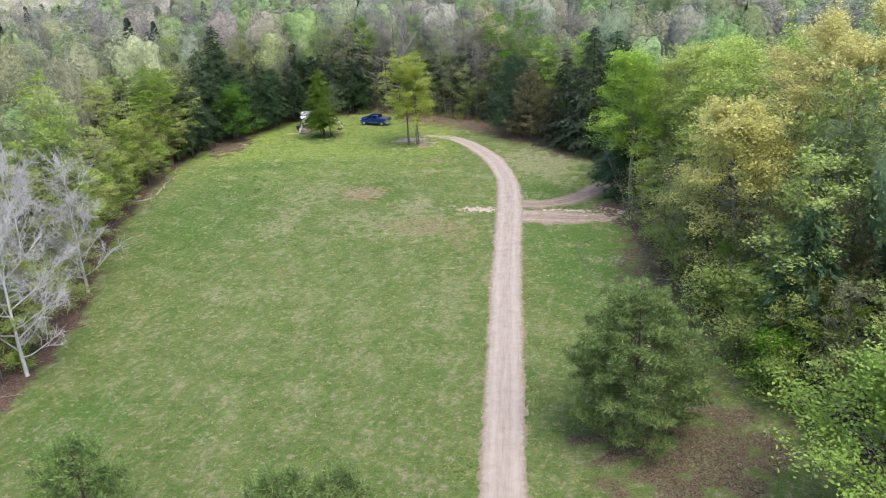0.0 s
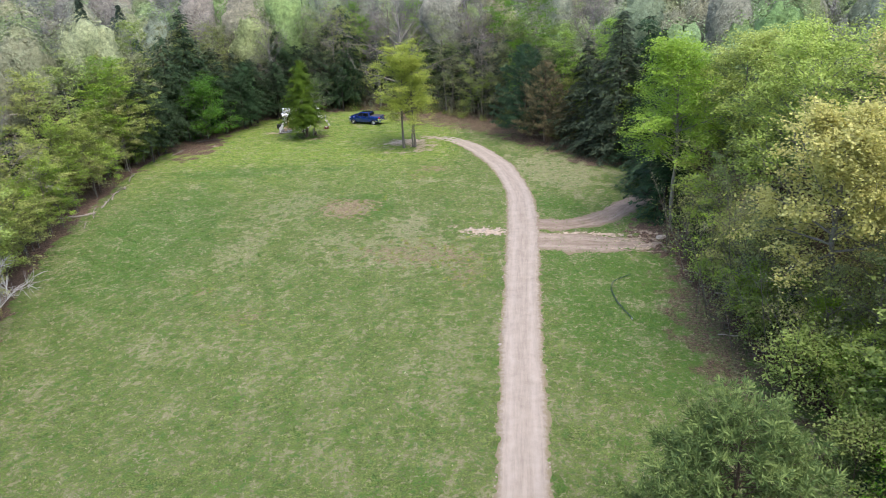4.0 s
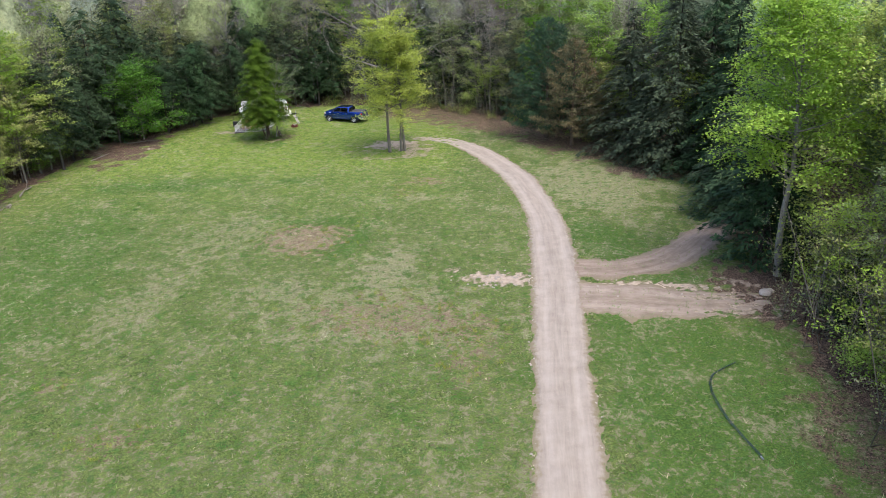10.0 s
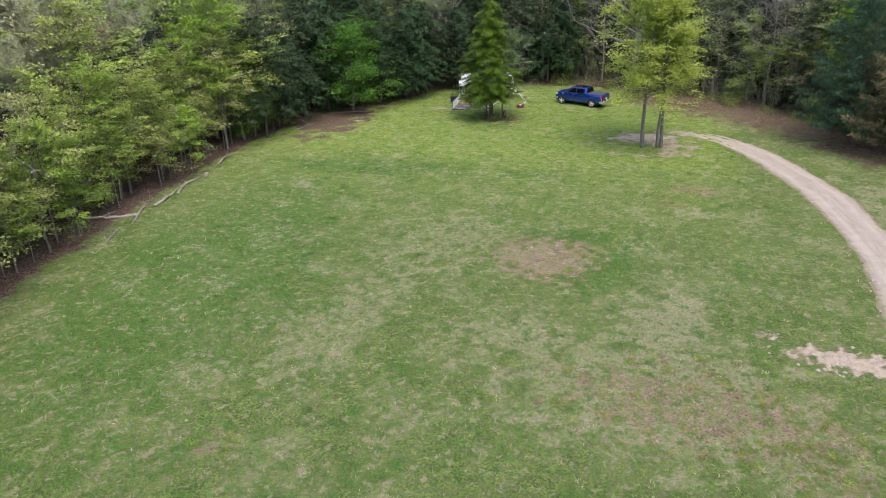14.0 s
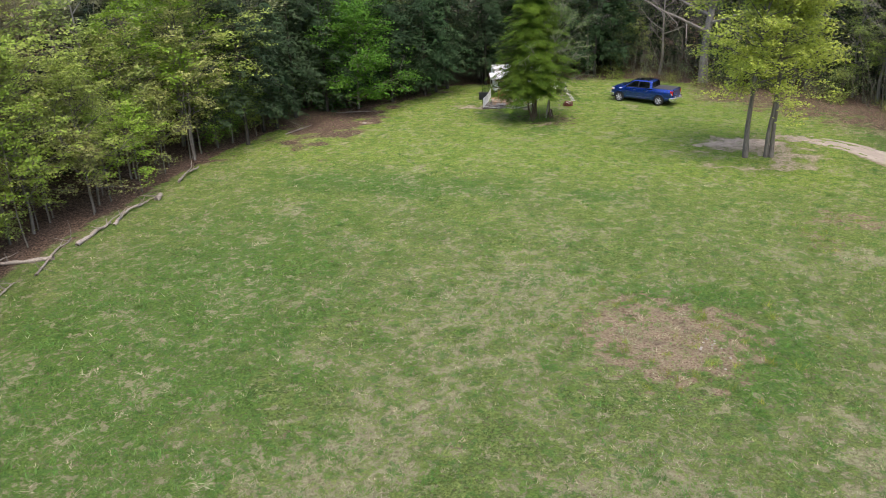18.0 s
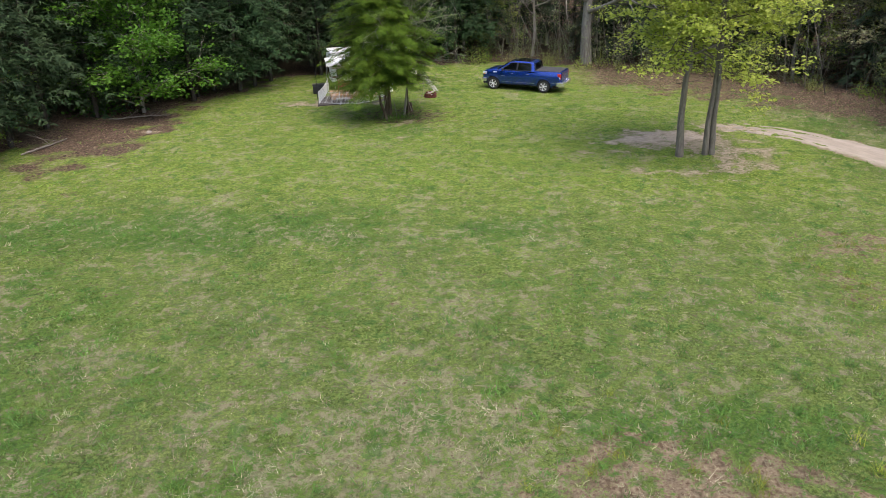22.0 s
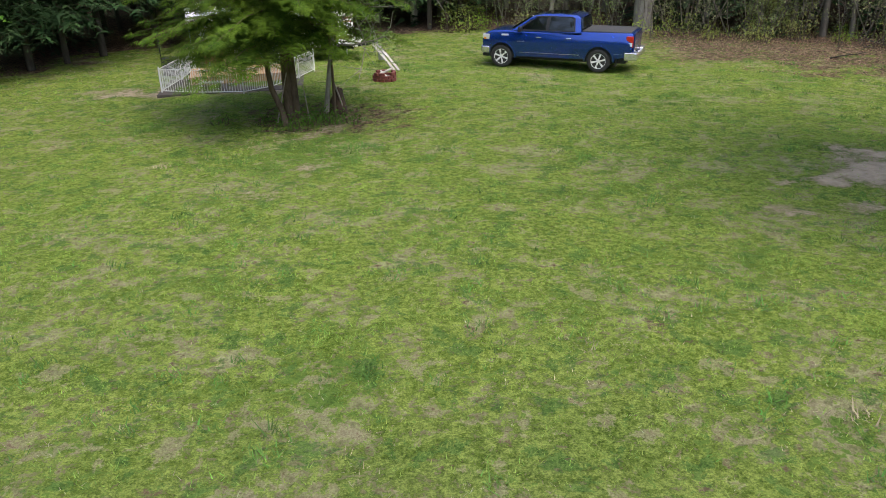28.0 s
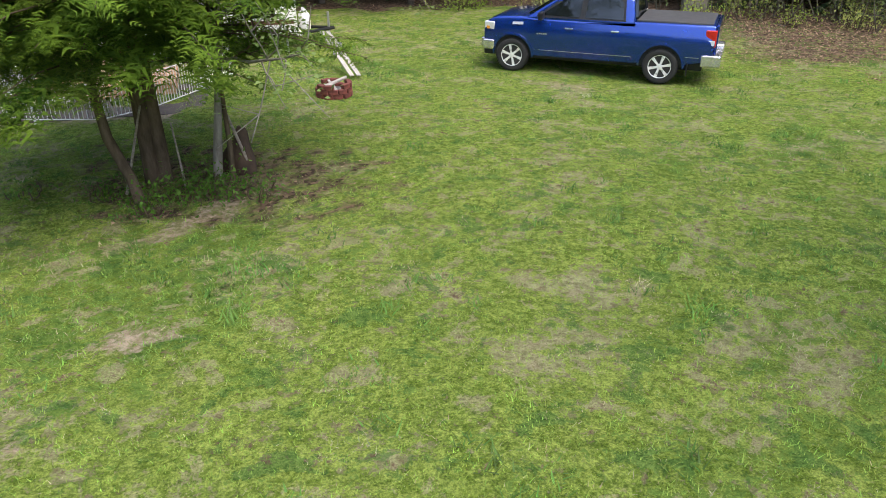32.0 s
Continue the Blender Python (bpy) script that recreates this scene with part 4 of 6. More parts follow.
def far_woods():
    r2 = np.random.default_rng(9)
    # distance haze is put into these tints: paler and bluer than near leaves
    tint = {"spring": (0.28, 0.31, 0.165), "olive": (0.27, 0.285, 0.2), "lime": (0.235, 0.32, 0.13), "bare": (0.2, 0.195, 0.175), "hemlock": (0.055, 0.09, 0.055), "shadehemlock": (0.055, 0.09, 0.055)}
    V, F, C, base = [], [], [], 0
    W = []
    for x, y, depth in far:
        k = choose(x, y, r2.uniform())
        if "hemlock" in k and r2.uniform() < 0.8:
            k = ("lime", "olive", "spring", "bare")[r2.integers(0, 4)]
        h, r = r2.uniform(13, 22) * (0.72 if y < 15 else 1.0), r2.uniform(3.0, 4.8)
        m = (1300 if y < 140 else 1000 if y < 200 else 480 if y < 275 else 220) if y > 15 else 120
        m = 130 if depth == 99 else m
        if "hemlock" in k:
            t = r2.uniform(0, 1, m) ** 0.7
            rr = r * (1 - t) * np.sqrt(r2.uniform(0.3, 1, m)) * 1.05 + 0.15
            a = r2.uniform(0, 6.283, m)
            c = np.c_[rr * np.cos(a), rr * np.sin(a), h * (0.15 + 0.85 * t)]
            along = np.c_[np.cos(a), np.sin(a), np.full(m, -0.5)]
            lid = r2.normal(0, 0.6, (m, 3)) + (0, 0, 1)
            size, wid = r2.uniform(0.6, 1.1, m), 0.4
        else:
            d = unit(r2.normal(0, 1, (m, 3)) + (0, 0, 0.35))
            swell = unit(r2.normal(0, 1, (14, 3)) + (0, 0, 0.3))
            oval = np.array([r, r, 0.32 * h])

            def lumps(way):
                return 0.62 + 1.5 * np.clip((way @ swell.T).max(1) - 0.7, 0, 0.3)

            c = d * oval * (lumps(d) * r2.uniform(0.86, 1.2, m))[:, None] + (0, 0, 0.64 * h)
            along = np.cross(d, r2.normal(0, 1, (m, 3)))
            lid = d * 0.7 + r2.normal(0, 0.3, (m, 3)) + (0, 0, 0.5)
            size, wid = r2.uniform(0.35, 0.75, m) * (1.5 if depth == 99 else 0.8 if 15 < y < 140 else 0.95 if 15 < y < 200 else 1.15 if 15 < y < 275 else 1.5), 0.8 if k != "bare" else 0.1
            if k == "bare":
                size, lid = size * 2.2, r2.normal(0, 1, (m, 3))
        c = c + (x, y, 0)
        v, f = leaves(c, along, lid, size, size * wid)
        v = v.reshape(-1, 4, 3)[:, [0, 1, 2]].reshape(-1, 3)
        f = np.arange(len(v)).reshape(-1, 3)
        if "hemlock" not in k and k != "bare":
            # the crown's dense inner foliage, as uneven as its outside
            nu, nw = 17, 9
            u, w = np.meshgrid(np.linspace(0, 6.283, nu), np.linspace(-0.7, 1.5, nw), indexing="ij")
            dd = np.stack([np.cos(u) * np.cos(w), np.sin(u) * np.cos(w), np.sin(w)], -1).reshape(-1, 3)
            grain = r2.uniform(0.74, 1.02, (nu, nw))
            grain[-1] = grain[0]
            core = dd * oval * (lumps(dd) * grain.ravel())[:, None] + (x, y, 0.64 * h)
            ii = np.arange(nu * nw).reshape(nu, nw)
            a4 = np.stack([ii[:-1, :-1], ii[1:, :-1], ii[1:, 1:], ii[:-1, 1:]], -1).reshape(-1, 4)
            f = np.concatenate([f, a4[:, [0, 1, 2]] + len(v), a4[:, [0, 2, 3]] + len(v)])
            v = np.concatenate([v, core])
        V.append(v)
        F.append(f + base)
        base += len(v)
        C.append(np.tile(np.array(tint[k]) * r2.uniform(0.8, 1.2) * (1 + r2.normal(0, 0.05, 3)), (len(v), 1)))
        W.append((np.array([[x, y, -0.3], [x + r2.normal(0, 0.3), y, h * 0.5], [x + r2.normal(0, 0.4), y, h * 0.9]]), np.array([0.2, 0.13, 0.03])))
    g = Graph("hazed_far_foliage")
    fine = g.noise(g.place(), 1.6, 5, 0.75)
    c = g.shift(g.attr_color("tint"), 0.5, 1.0, g.math("MULTIPLY", g.ramp(g.island(), 0, 1, 0.85, 1.15), g.ramp(fine, 0.35, 0.65, 0.6, 1.3)))
    g.done(c, 0.7, fine, 1.0, 0.6, spec=0.2)
    me = mesh_of("far_woods", np.concatenate(V), np.concatenate(F), g.mat)
    col = np.c_[np.concatenate(C), np.ones(base)].astype(np.float32)
    me.attributes.new("tint", "FLOAT_COLOR", "POINT").data.foreach_set("color", col.ravel())
    tagged(new("far_woods", me), "spring woods of mixed green and bare grey treetops in hazy tints, unseen rows added", "woods", kind="stuff")
    v, f = tubes(W, 4)
    tagged(new("far_trunks", mesh_of("far_trunks", v, f, BARK["twig"], True)), "grey trunks standing deep in the spring woods", "woods", kind="stuff")


far_woods()


# understorey along the wood's edge
def along_edge(step, seed):
    r3 = np.random.default_rng(seed)
    pts = np.array(EDGE)
    seg = np.hypot(*np.diff(pts, axis=0).T)
    s = np.r_[0, np.cumsum(seg)]
    for u in np.arange(0, s[-1], step):
        u = u + r3.uniform(-0.8, 0.8)
        x, y = np.interp(u, s, pts[:, 0]), np.interp(u, s, pts[:, 1])
        k = min(max(np.searchsorted(s, u) - 1, 0), len(seg) - 1)
        d = (pts[k + 1] - pts[k]) / seg[k]
        yield x, y, np.array([-d[1], d[0]]), r3


for x, y, out, r3 in along_edge(1.75, 31):
    if y < 50:
        continue
    u = r3.uniform()
    if x < -35:
        k = "sapling" if u < 0.8 else "brush" if u < 0.9 else "greenbrush"
        if y > 127:
            k = "brush" if u < 0.15 else ""
    elif x < -17 and y > 135:
        k = ""
    elif y > 135:
        k = ""
    elif x > 0 and y > 104:
        k = "sapling" if u < 0.25 else "hemlock" if u < 0.6 else "brush" if u < 0.75 else ""
    elif x > 0 and y > 92:
        k = "hemlock" if u < 0.6 else ""
    else:
        k = "brush" if u < 0.35 else "greenbrush" if u < 0.6 else "sapling"
    if not k:
        continue
    o = out * r3.uniform(0.2, 2.8)
    if any(math.hypot(x + o[0] - a, y + o[1] - b) < 1.3 for a, b in HEROES):
        continue
    plant(k, x + o[0], y + o[1], r3.uniform(0.75, 1.15) * (0.42 if k == "hemlock" else 1), r3.uniform(0, 6.28), r3.uniform(0.85, 1.2), "understorey saplings" if k == "sapling" else "forest trees")

# a thicker screen behind the drive's end
r5 = np.random.default_rng(92)
for k in range(26):
    u = k / 25
    x, y = -7 + 31 * u, np.interp(-7 + 31 * u, (-8, -2, 5, 12, 20, 25), (150, 147, 142, 135.5, 126, 116))
    plant(("olive", "hemlock", "lime", "hemlock", "olive", "sapling")[k % 6], x + r5.uniform(0, 2.5), y + r5.uniform(1.5, 5.0), r5.uniform(0.6, 0.85) if k % 6 != 5 else r5.uniform(0.9, 1.2), r5.uniform(0, 6.28))

# brush, thin saplings and weeds behind the pickup, with shade-coloured conifers deeper in
r6 = np.random.default_rng(93)
BACK = np.array([(-17, 151.3), (-8, 149.3), (-2, 146.3), (5, 141.3), (12, 134.8), (19, 126)])
for k in range(28):
    u = k / 27 * 5
    i = min(4, int(u))
    q = BACK[i] + (BACK[i + 1] - BACK[i]) * (u - i)
    out = unit(np.array([0.55, 1.0]))
    for kn, lo, hi, s in (("thicket", 0.5, 1.8, 1.0), ("thicket", 2.2, 4.5, 1.15), ("weeds", -0.5, 0.5, 1.0)) if k % 5 else (("greenbrush", 0.6, 1.5, 0.8), ("sapling", 2.5, 4.0, 0.9), ("weeds", -0.5, 0.5, 1.1)):
        p = q + out * r6.uniform(lo, hi) + r6.normal(0, 0.5, 2)
        if math.hypot(p[0] + 7.8, p[1] - 150.3) > 1.2:
            plant(kn, p[0], p[1], s * r6.uniform(0.75, 1.15), r6.uniform(0, 6.28), r6.uniform(0.8, 1.2), "understorey saplings")
    if k % 2 == 0:
        p = q + out * r6.uniform(6.5, 9.5)
        plant("shadehemlock", p[0], p[1], r6.uniform(0.85, 1.0), r6.uniform(0, 6.28))
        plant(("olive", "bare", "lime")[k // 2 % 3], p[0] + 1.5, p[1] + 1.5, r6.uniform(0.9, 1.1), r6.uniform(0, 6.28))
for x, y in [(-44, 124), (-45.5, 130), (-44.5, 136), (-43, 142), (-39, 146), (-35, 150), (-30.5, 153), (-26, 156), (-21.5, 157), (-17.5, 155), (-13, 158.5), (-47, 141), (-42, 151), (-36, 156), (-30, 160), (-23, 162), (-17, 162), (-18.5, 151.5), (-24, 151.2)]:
    plant("shadehemlock", x, y, r6.uniform(0.85, 1.05), r6.uniform(0, 6.28))
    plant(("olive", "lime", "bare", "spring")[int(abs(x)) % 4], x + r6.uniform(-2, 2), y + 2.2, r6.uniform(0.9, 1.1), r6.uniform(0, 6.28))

# hemlocks round the camper's corner, their needles coloured for shade
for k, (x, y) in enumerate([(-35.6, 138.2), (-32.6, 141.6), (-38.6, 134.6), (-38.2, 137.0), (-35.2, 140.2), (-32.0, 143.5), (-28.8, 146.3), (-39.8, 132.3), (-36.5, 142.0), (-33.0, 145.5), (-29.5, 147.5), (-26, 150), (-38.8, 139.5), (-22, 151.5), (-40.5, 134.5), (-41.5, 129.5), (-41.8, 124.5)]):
    plant("shadehemlock", x, y, 0.8 + 0.06 * (k % 4), k * 1.3, 1.0)

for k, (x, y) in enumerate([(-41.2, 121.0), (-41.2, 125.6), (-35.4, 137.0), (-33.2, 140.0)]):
    plant("shadehemlock", x, y, 0.95, k * 1.7, 1.0)

# small weeds and seedlings between the clump's stems
r7 = np.random.default_rng(94)
for k in range(15):
    plant("seedling", -20.9 + r7.normal(0, 0.8), 132.0 + r7.normal(0, 0.35), r7.uniform(0.7, 1.3), r7.uniform(0, 6.28))
# leafy saplings behind the western edge; small shade-coloured conifers added as its dark backdrop
for k in range(30):
    y = 78 + 1.6 * k
    x = np.interp(y, (78, 90, 100, 112, 126), (-37.2, -40.2, -41.2, -42.2, -42))
    plant("sapling" if k % 3 else "spring", x - r7.uniform(0.2, 3.0), y, r7.uniform(0.8, 1.25) if k % 3 else 0.7, r7.uniform(0, 6.28), 1.0, "understorey saplings")
    if k % 3 == 0:
        plant("shadehemlock", x - r7.uniform(6.0, 8.0), y, r7.uniform(0.75, 0.95), r7.uniform(0, 6.28))
# tangled dark brush along the eastern edge
for k in range(16):
    plant(("thicket", "brush", "thicket", "shadehemlock")[k % 4], 24.2 + r7.uniform(-0.9, 2.2), 60 + 2.0 * k, r7.uniform(0.8, 1.1) * (0.4 if k % 4 == 3 else 1), r7.uniform(0, 6.28))

# mixed trees and brush south of the oaks
for k, (x, y) in enumerate([(29.5, 47), (32, 51), (30, 55), (33.5, 57), (29, 60), (36, 53), (32, 63), (36.5, 61), (30.5, 42.5), (34.5, 46), (39, 58), (28.5, 51.5), (38, 65)]):
    plant(("olive", "sapling", "spring", "bare", "olive", "hemlock")[k % 6], x, y, r7.uniform(0.6, 0.85) if k % 6 != 1 else 1.2, r7.uniform(0, 6.28))
    plant(("brush", "greenbrush", "sapling")[k % 3], x - r7.uniform(0, 2), y - r7.uniform(0.5, 2), r7.uniform(0.8, 1.2), r7.uniform(0, 6.28))

# undergrowth beneath the oaks
r4 = np.random.default_rng(91)
for k in range(44):
    a, q = r4.uniform(0, 6.283), math.sqrt(r4.uniform(0, 1))
    x, y = 31 + 9 * q * math.cos(a), 72 + 15 * q * math.sin(a)
    if signed(x, y) < -0.8:
        plant(("thicket", "brush", "greenbrush", "sapling", "brush")[k % 5], x, y, r4.uniform(0.7, 1.1), r4.uniform(0, 6.28), r4.uniform(0.8, 1.1), "understorey saplings")

# taller twiggy growth at the edge before the oaks
for k in range(22):
    y = 61 + 1.15 * k + r4.uniform(-0.5, 0.5)
    plant(("thicket", "brush", "olive", "thicket", "brush")[k % 5], 25.0 + r4.uniform(-0.8, 2.6), y, r4.uniform(1.1, 1.5) if k % 5 != 2 else 0.55, r4.uniform(0, 6.28), r4.uniform(0.9, 1.2), "understorey saplings", variant=1)

# bright low bushes at the eastern edge
for k in range(18):
    plant(("greenbrush", "greenbrush", "sapling")[k % 3], 26.3 + r4.uniform(-2.2, 2.5), 46 + 1.3 * k + r4.uniform(-0.6, 0.6), r4.uniform(1.0, 1.5), r4.uniform(0, 6.28), 1.0, "understorey saplings", variant=1 if k % 3 < 2 else 2)

# single trees that stand out
tree("maple_tree", broadleaf(201, 14.4, 4.2, 4.2, 0.185, 30, 900, 19, 0.19, 0.32, 0.05), "maple", "twig", Matrix.Translation((-5.5, 124.5, 0)), "young maple with a thin trunk and open yellow-green crown", "tree", "maples on the bare dirt island", 7)
tree("maple_tree", broadleaf(202, 13.0, 3.8, 4.2, 0.15, 30, 850, 19, 0.19, 0.32, 0.05, stems=((-0.14, 0), (0.2, 0.05))), "maple", "twig", Matrix.Translation((-4.05, 124.9, 0)), "young twin-stemmed maple with an open yellow-green crown", "tree", "maples on the bare dirt island", 7)
tree("pine_tree", white_pine(211, 10.3, 5.9, 0.5, 0.17, 0.6, 8, 44, 0.34, 12, 0.5), "young_pine", "brown", Matrix.Translation((15.0, 44.5, 0)), "bushy young white pine with soft green needles", "tree")
tree("pine_tree", white_pine(214, 6.6, 3.6, 0.4, 0.12, 0.5, 7, 22, 0.32, 10, 0.5), "young_pine", "brown", Matrix.Translation((-17.9, 35.4, 0)), "small bushy white pine at the meadow's edge", "tree", "small pines")
tree("pine_tree", white_pine(215, 6.4, 3.3, 0.4, 0.12, 0.5, 7, 22, 0.32, 10, 0.5), "young_pine", "brown", Matrix.Translation((-5.8, 32.6, 0)), "small bushy white pine at the meadow's edge", "tree", "small pines")
tree("pine_tree", white_pine(216, 6.6, 3.0, 0.4, 0.12, 0.5, 7, 22, 0.32, 10, 0.5), "young_pine", "brown", Matrix.Translation((-2.6, 32.6, 0)), "small bushy white pine at the meadow's edge", "tree", "small pines")
tree("pine_tree", white_pine(212, 11.2, 5.2, 1.0, 0.2, 0.75, 7, 34, 0.34, 10, 0.6), "brown", "brown", Matrix.Translation((14.9, 125.6, 0)), "dying pine with browned needles and low boughs", "tree")
tree("pine_tree", white_pine(213, 13.0, 5.6, 1.2, 0.22, 0.75, 7, 36, 0.34, 10, 0.55), "pine", "brown", Matrix.Translation((12.4, 129.0, 0)), "broad blue-green white pine beside the drive", "tree")
tree("oak_tree", broadleaf(221, 23.0, 9.6, 5.0, 0.46, 38, 1800, 32, 0.22, 0.42, 0.35, fine=1, flat=0.2), "yellow", "grey", Matrix.Translation((37.0, 67.0, 0)), "large spreading oak hung with yellow catkins", "tree", "yellow oaks", 6)
tree("oak_tree", broadleaf(235, 18.0, 5.2, 8.0, 0.32, 28, 900, 28, 0.21, 0.4, 0.3, fine=1, flat=0.2, lean=(-2.6, -3.5)), "yellow", "grey", Matrix.Translation((29.0, 66.5, 0)), "leaning oak with yellow catkins and grey boughs", "tree", "yellow oaks", 6)
tree("lime_tree", broadleaf(222, 19.5, 4.5, 6.4, 0.26, 36, 1500, 18, 0.2, 0.42, 0.3), "vivid", "grey", Matrix.Translation((24.4, 90.3, 0)), "tall tree in vivid fresh green leaf", "tree")
for seed, h, r, x, y in ((241, 21, 6.6, 32.5, 81.0), (242, 21.5, 6.4, 39.5, 83.5), (243, 19.5, 5.4, 29.5, 89.5), (246, 20.0, 5.6, 36.5, 93.0)):
    tree("lime_tree", broadleaf(seed, h, r, 4.0, 0.26, 34, 1300, 16, 0.23, 0.5, 0.3), "fresh", "grey", Matrix.Translation((x, y, 0)), "broad rounded tree in pale fresh green leaf", "tree", "pale green trees")
for seed, h, r, x, y in ((244, 17, 6.0, 27.6, 112.5), (245, 15, 5.4, 20.3, 121.8)):
    tree("hemlock_tree", conifer(seed, h, r, 0.6, 0.24, 0.42, 7, 0.35, 0.42, 0.9, 0.7), "hemlock", "dark", Matrix.Translation((x, y, 0)), "dark green hemlock with drooping layered boughs", "tree", "forest trees")
for seed, h, r, x, y in ((223, 16.5, 5.0, -32.0, 53.6), (224, 15, 4.6, -35.6, 62.5), (237, 14, 4.2, -37.0, 58.0), (238, 13, 3.8, -34.5, 69.5)):
    tree("bare_tree", broadleaf(seed, h * 1.12, r * 1.1, 1.4, 0.16, 30, 0, 0, rise=1.0, fine=17, twr=0.017), None, "pale", Matrix.Translation((x, y, 0)), "leafless tree with silvery white branches", "tree", "silvery bare trees")
tree("bare_tree", broadleaf(225, 21, 11, 3.6, 0.44, 26, 0, 0, rise=0.25, fine=4), None, "grey", Matrix.Translation((-7.8, 150.3, 0)), "big leafless tree with a thick pale grey trunk", "tree", "", 9)
tree("leafy_tree", broadleaf(227, 8.8, 4.8, 0.3, 0.13, 34, 1000, 18, 0.22, 0.38, -0.15), "green", "grey", Matrix.Translation((-37.5, 133.8, 0)), "rounded small tree in bright green leaf", "tree")
tree("spruce_tree", conifer(228, 19.5, 6.0, 0.8, 0.26, 0.42, 7, 0.3, 0.42, 0.9, 0.6), "hemlock", "dark", Matrix.Translation((-41, 139.5, 0)), "tall dark green spruce at the wood's edge", "tree")
tree("hemlock_tree", conifer(229, 19, 6.6, 0.4, 0.26, 0.4, 8, 0.35, 0.42, 0.9, 0.75), "hemlock", "dark", Matrix.Translation((23.8, 117.6, 0)), "tall dark green hemlock at the wood's edge", "tree")
tree("hemlock_tree", conifer(239, 10, 4.8, 0.4, 0.2, 0.4, 8, 0.3, 0.42, 0.9, 0.5), "hemlock", "dark", Matrix.Translation((24.6, 94.2, 0)), "broad dark hemlock overhanging the dirt track", "tree")
tree("hemlock_tree", conifer(231, 11.0, 5.2, 0.4, 0.22, 0.38, 8, 0.3, 0.4, 1.0, 0.6), "hemlock", "dark", Matrix.Translation((26.0, 102.5, 0)), "low spreading dark hemlock beside the track", "tree")
tree("hemlock_tree", conifer(232, 16, 5.4, 0.4, 0.2, 0.4, 7, 0.3, 0.4, 1.0, 0.5), "hemlock", "dark", Matrix.Translation((28.5, 108, 0)), "spreading dark hemlock at the wood's edge", "tree")
tree("leafy_tree", broadleaf(230, 12, 4.6, 1.2, 0.16, 26, 900, 18, 0.2, 0.35, 0.2), "lime", "grey", Matrix.Translation((26.0, 34.5, 0)), "small tree in light green leaf", "tree")
# the clump beside the camper: two thick stems, a leaning stem, a pale sapling
clump = thing("hemlock_tree", Matrix.Translation((-21.4, 132.6, 0)), "dense green hemlock with a bare double trunk", "tree")
hw, hl = conifer(226, 12.0, 4.5, 2.05, 0.115, 0.25, 9, 0.22, 0.2, 3.4, 0.55, pairs=3)
_, inner = conifer(227, 11.6, 3.3, 2.2, 0.1, 0.28, 8, 0.24, 0.34, 4.2, 0.6, pairs=2)
hl = (np.concatenate([hl[0], inner[0]]), np.concatenate([hl[1], inner[1] + len(hl[0])]))
hw += [(np.array([[0.2, 0.06, -0.3], [0.17, 0.05, 1.5], [0.1, 0.05, 4.0]]), np.array([0.125, 0.1, 0.07]))]
part("trunk", wood_mesh(hw, BARK["brown"], 9), None, clump)
part("crown", crown_mesh(hl, LEAF["cedar"]), None, clump)
lean = thing("leaning_tree", Matrix.Translation((-21.4, 131.8, 0)), "thin leaning hemlock stem with low green sprays", "tree")
part("trunk", wood_mesh([(np.array([[0.12, 0, -0.2], [0.02, 0, 0.35], [-0.22, 0, 1.0], [-0.3, 0.02, 1.7], [-0.3, 0.1, 3.2]]), np.array([0.1, 0.085, 0.08, 0.07, 0.03]))], BARK["brown"], 8), None, lean)
_, ll = conifer(236, 5.0, 3.1, 2.1, 0.08, 0.2, 8, 0.26, 0.2, 3.0, 0.5, pairs=3)
part("crown", crown_mesh((ll[0] + (-0.9, 0.2, 0), ll[1]), LEAF["cedar"]), None, lean)
bw, bl = broadleaf(233, 9.6, 3.2, 1.9, 0.075, 30, 700, 14, 0.075, 0.17, 0.3, lean=(0.7, 0.3))
tree("blossom_tree", (bw, above(bl, 1.7)), "blossom", "grey", Matrix.Translation((-20.4, 132.7, 0)), "slender tree with pale young leaves and blossom", "tree", "", 7)
tree("sapling", broadleaf(234, 5.0, 1.2, 1.8, 0.05, 10, 90, 7, 0.1, 0.2), "cedar", "brown", Matrix.Translation((-20.12, 132.75, 0)), "thin dark sapling stem beside a boulder", "tree", "", 6)

# ---- made things: materials ----


def plain(name, color, rough=0.5, metal=0.0, vary=0.15, scale=6.0, bump=0.0, spec=0.5, **more):
    g = Graph(name)
    n = g.noise(g.coords(), scale, 5, 0.65)
    c = g.mix(g.ramp(n, 0.3, 0.72), tuple(v * (1 - vary) for v in color), tuple(min(1, v * (1 + vary)) for v in color))
    return g.done(c, g.ramp(n, 0.3, 0.7, max(0.02, rough - 0.06), min(1, rough + 0.06)), n if bump else None, bump or 0.1, 0.01, metal, spec, **more)


PAINT = plain("blue_car_paint", (0.008, 0.05, 0.32), 0.22, 0.65, 0.06, 3, 0, 0.6, Coat_Weight=1.0, Coat_Roughness=0.04)
CHROME = plain("chrome", (0.72, 0.72, 0.73), 0.16, 0.82, 0.06)
ALLOY = plain("alloy", (0.82, 0.82, 0.82), 0.3, 0.35, 0.06)
RUBBER = plain("tyre_rubber", (0.02, 0.02, 0.02), 0.75, 0, 0.3, 20, 0.3)
BLACK = plain("black_plastic", (0.012, 0.012, 0.013), 0.5, 0, 0.3, 12)
VINYL = plain("grey_vinyl", (0.055, 0.055, 0.055), 0.6, 0, 0.12, 8, 0.15)
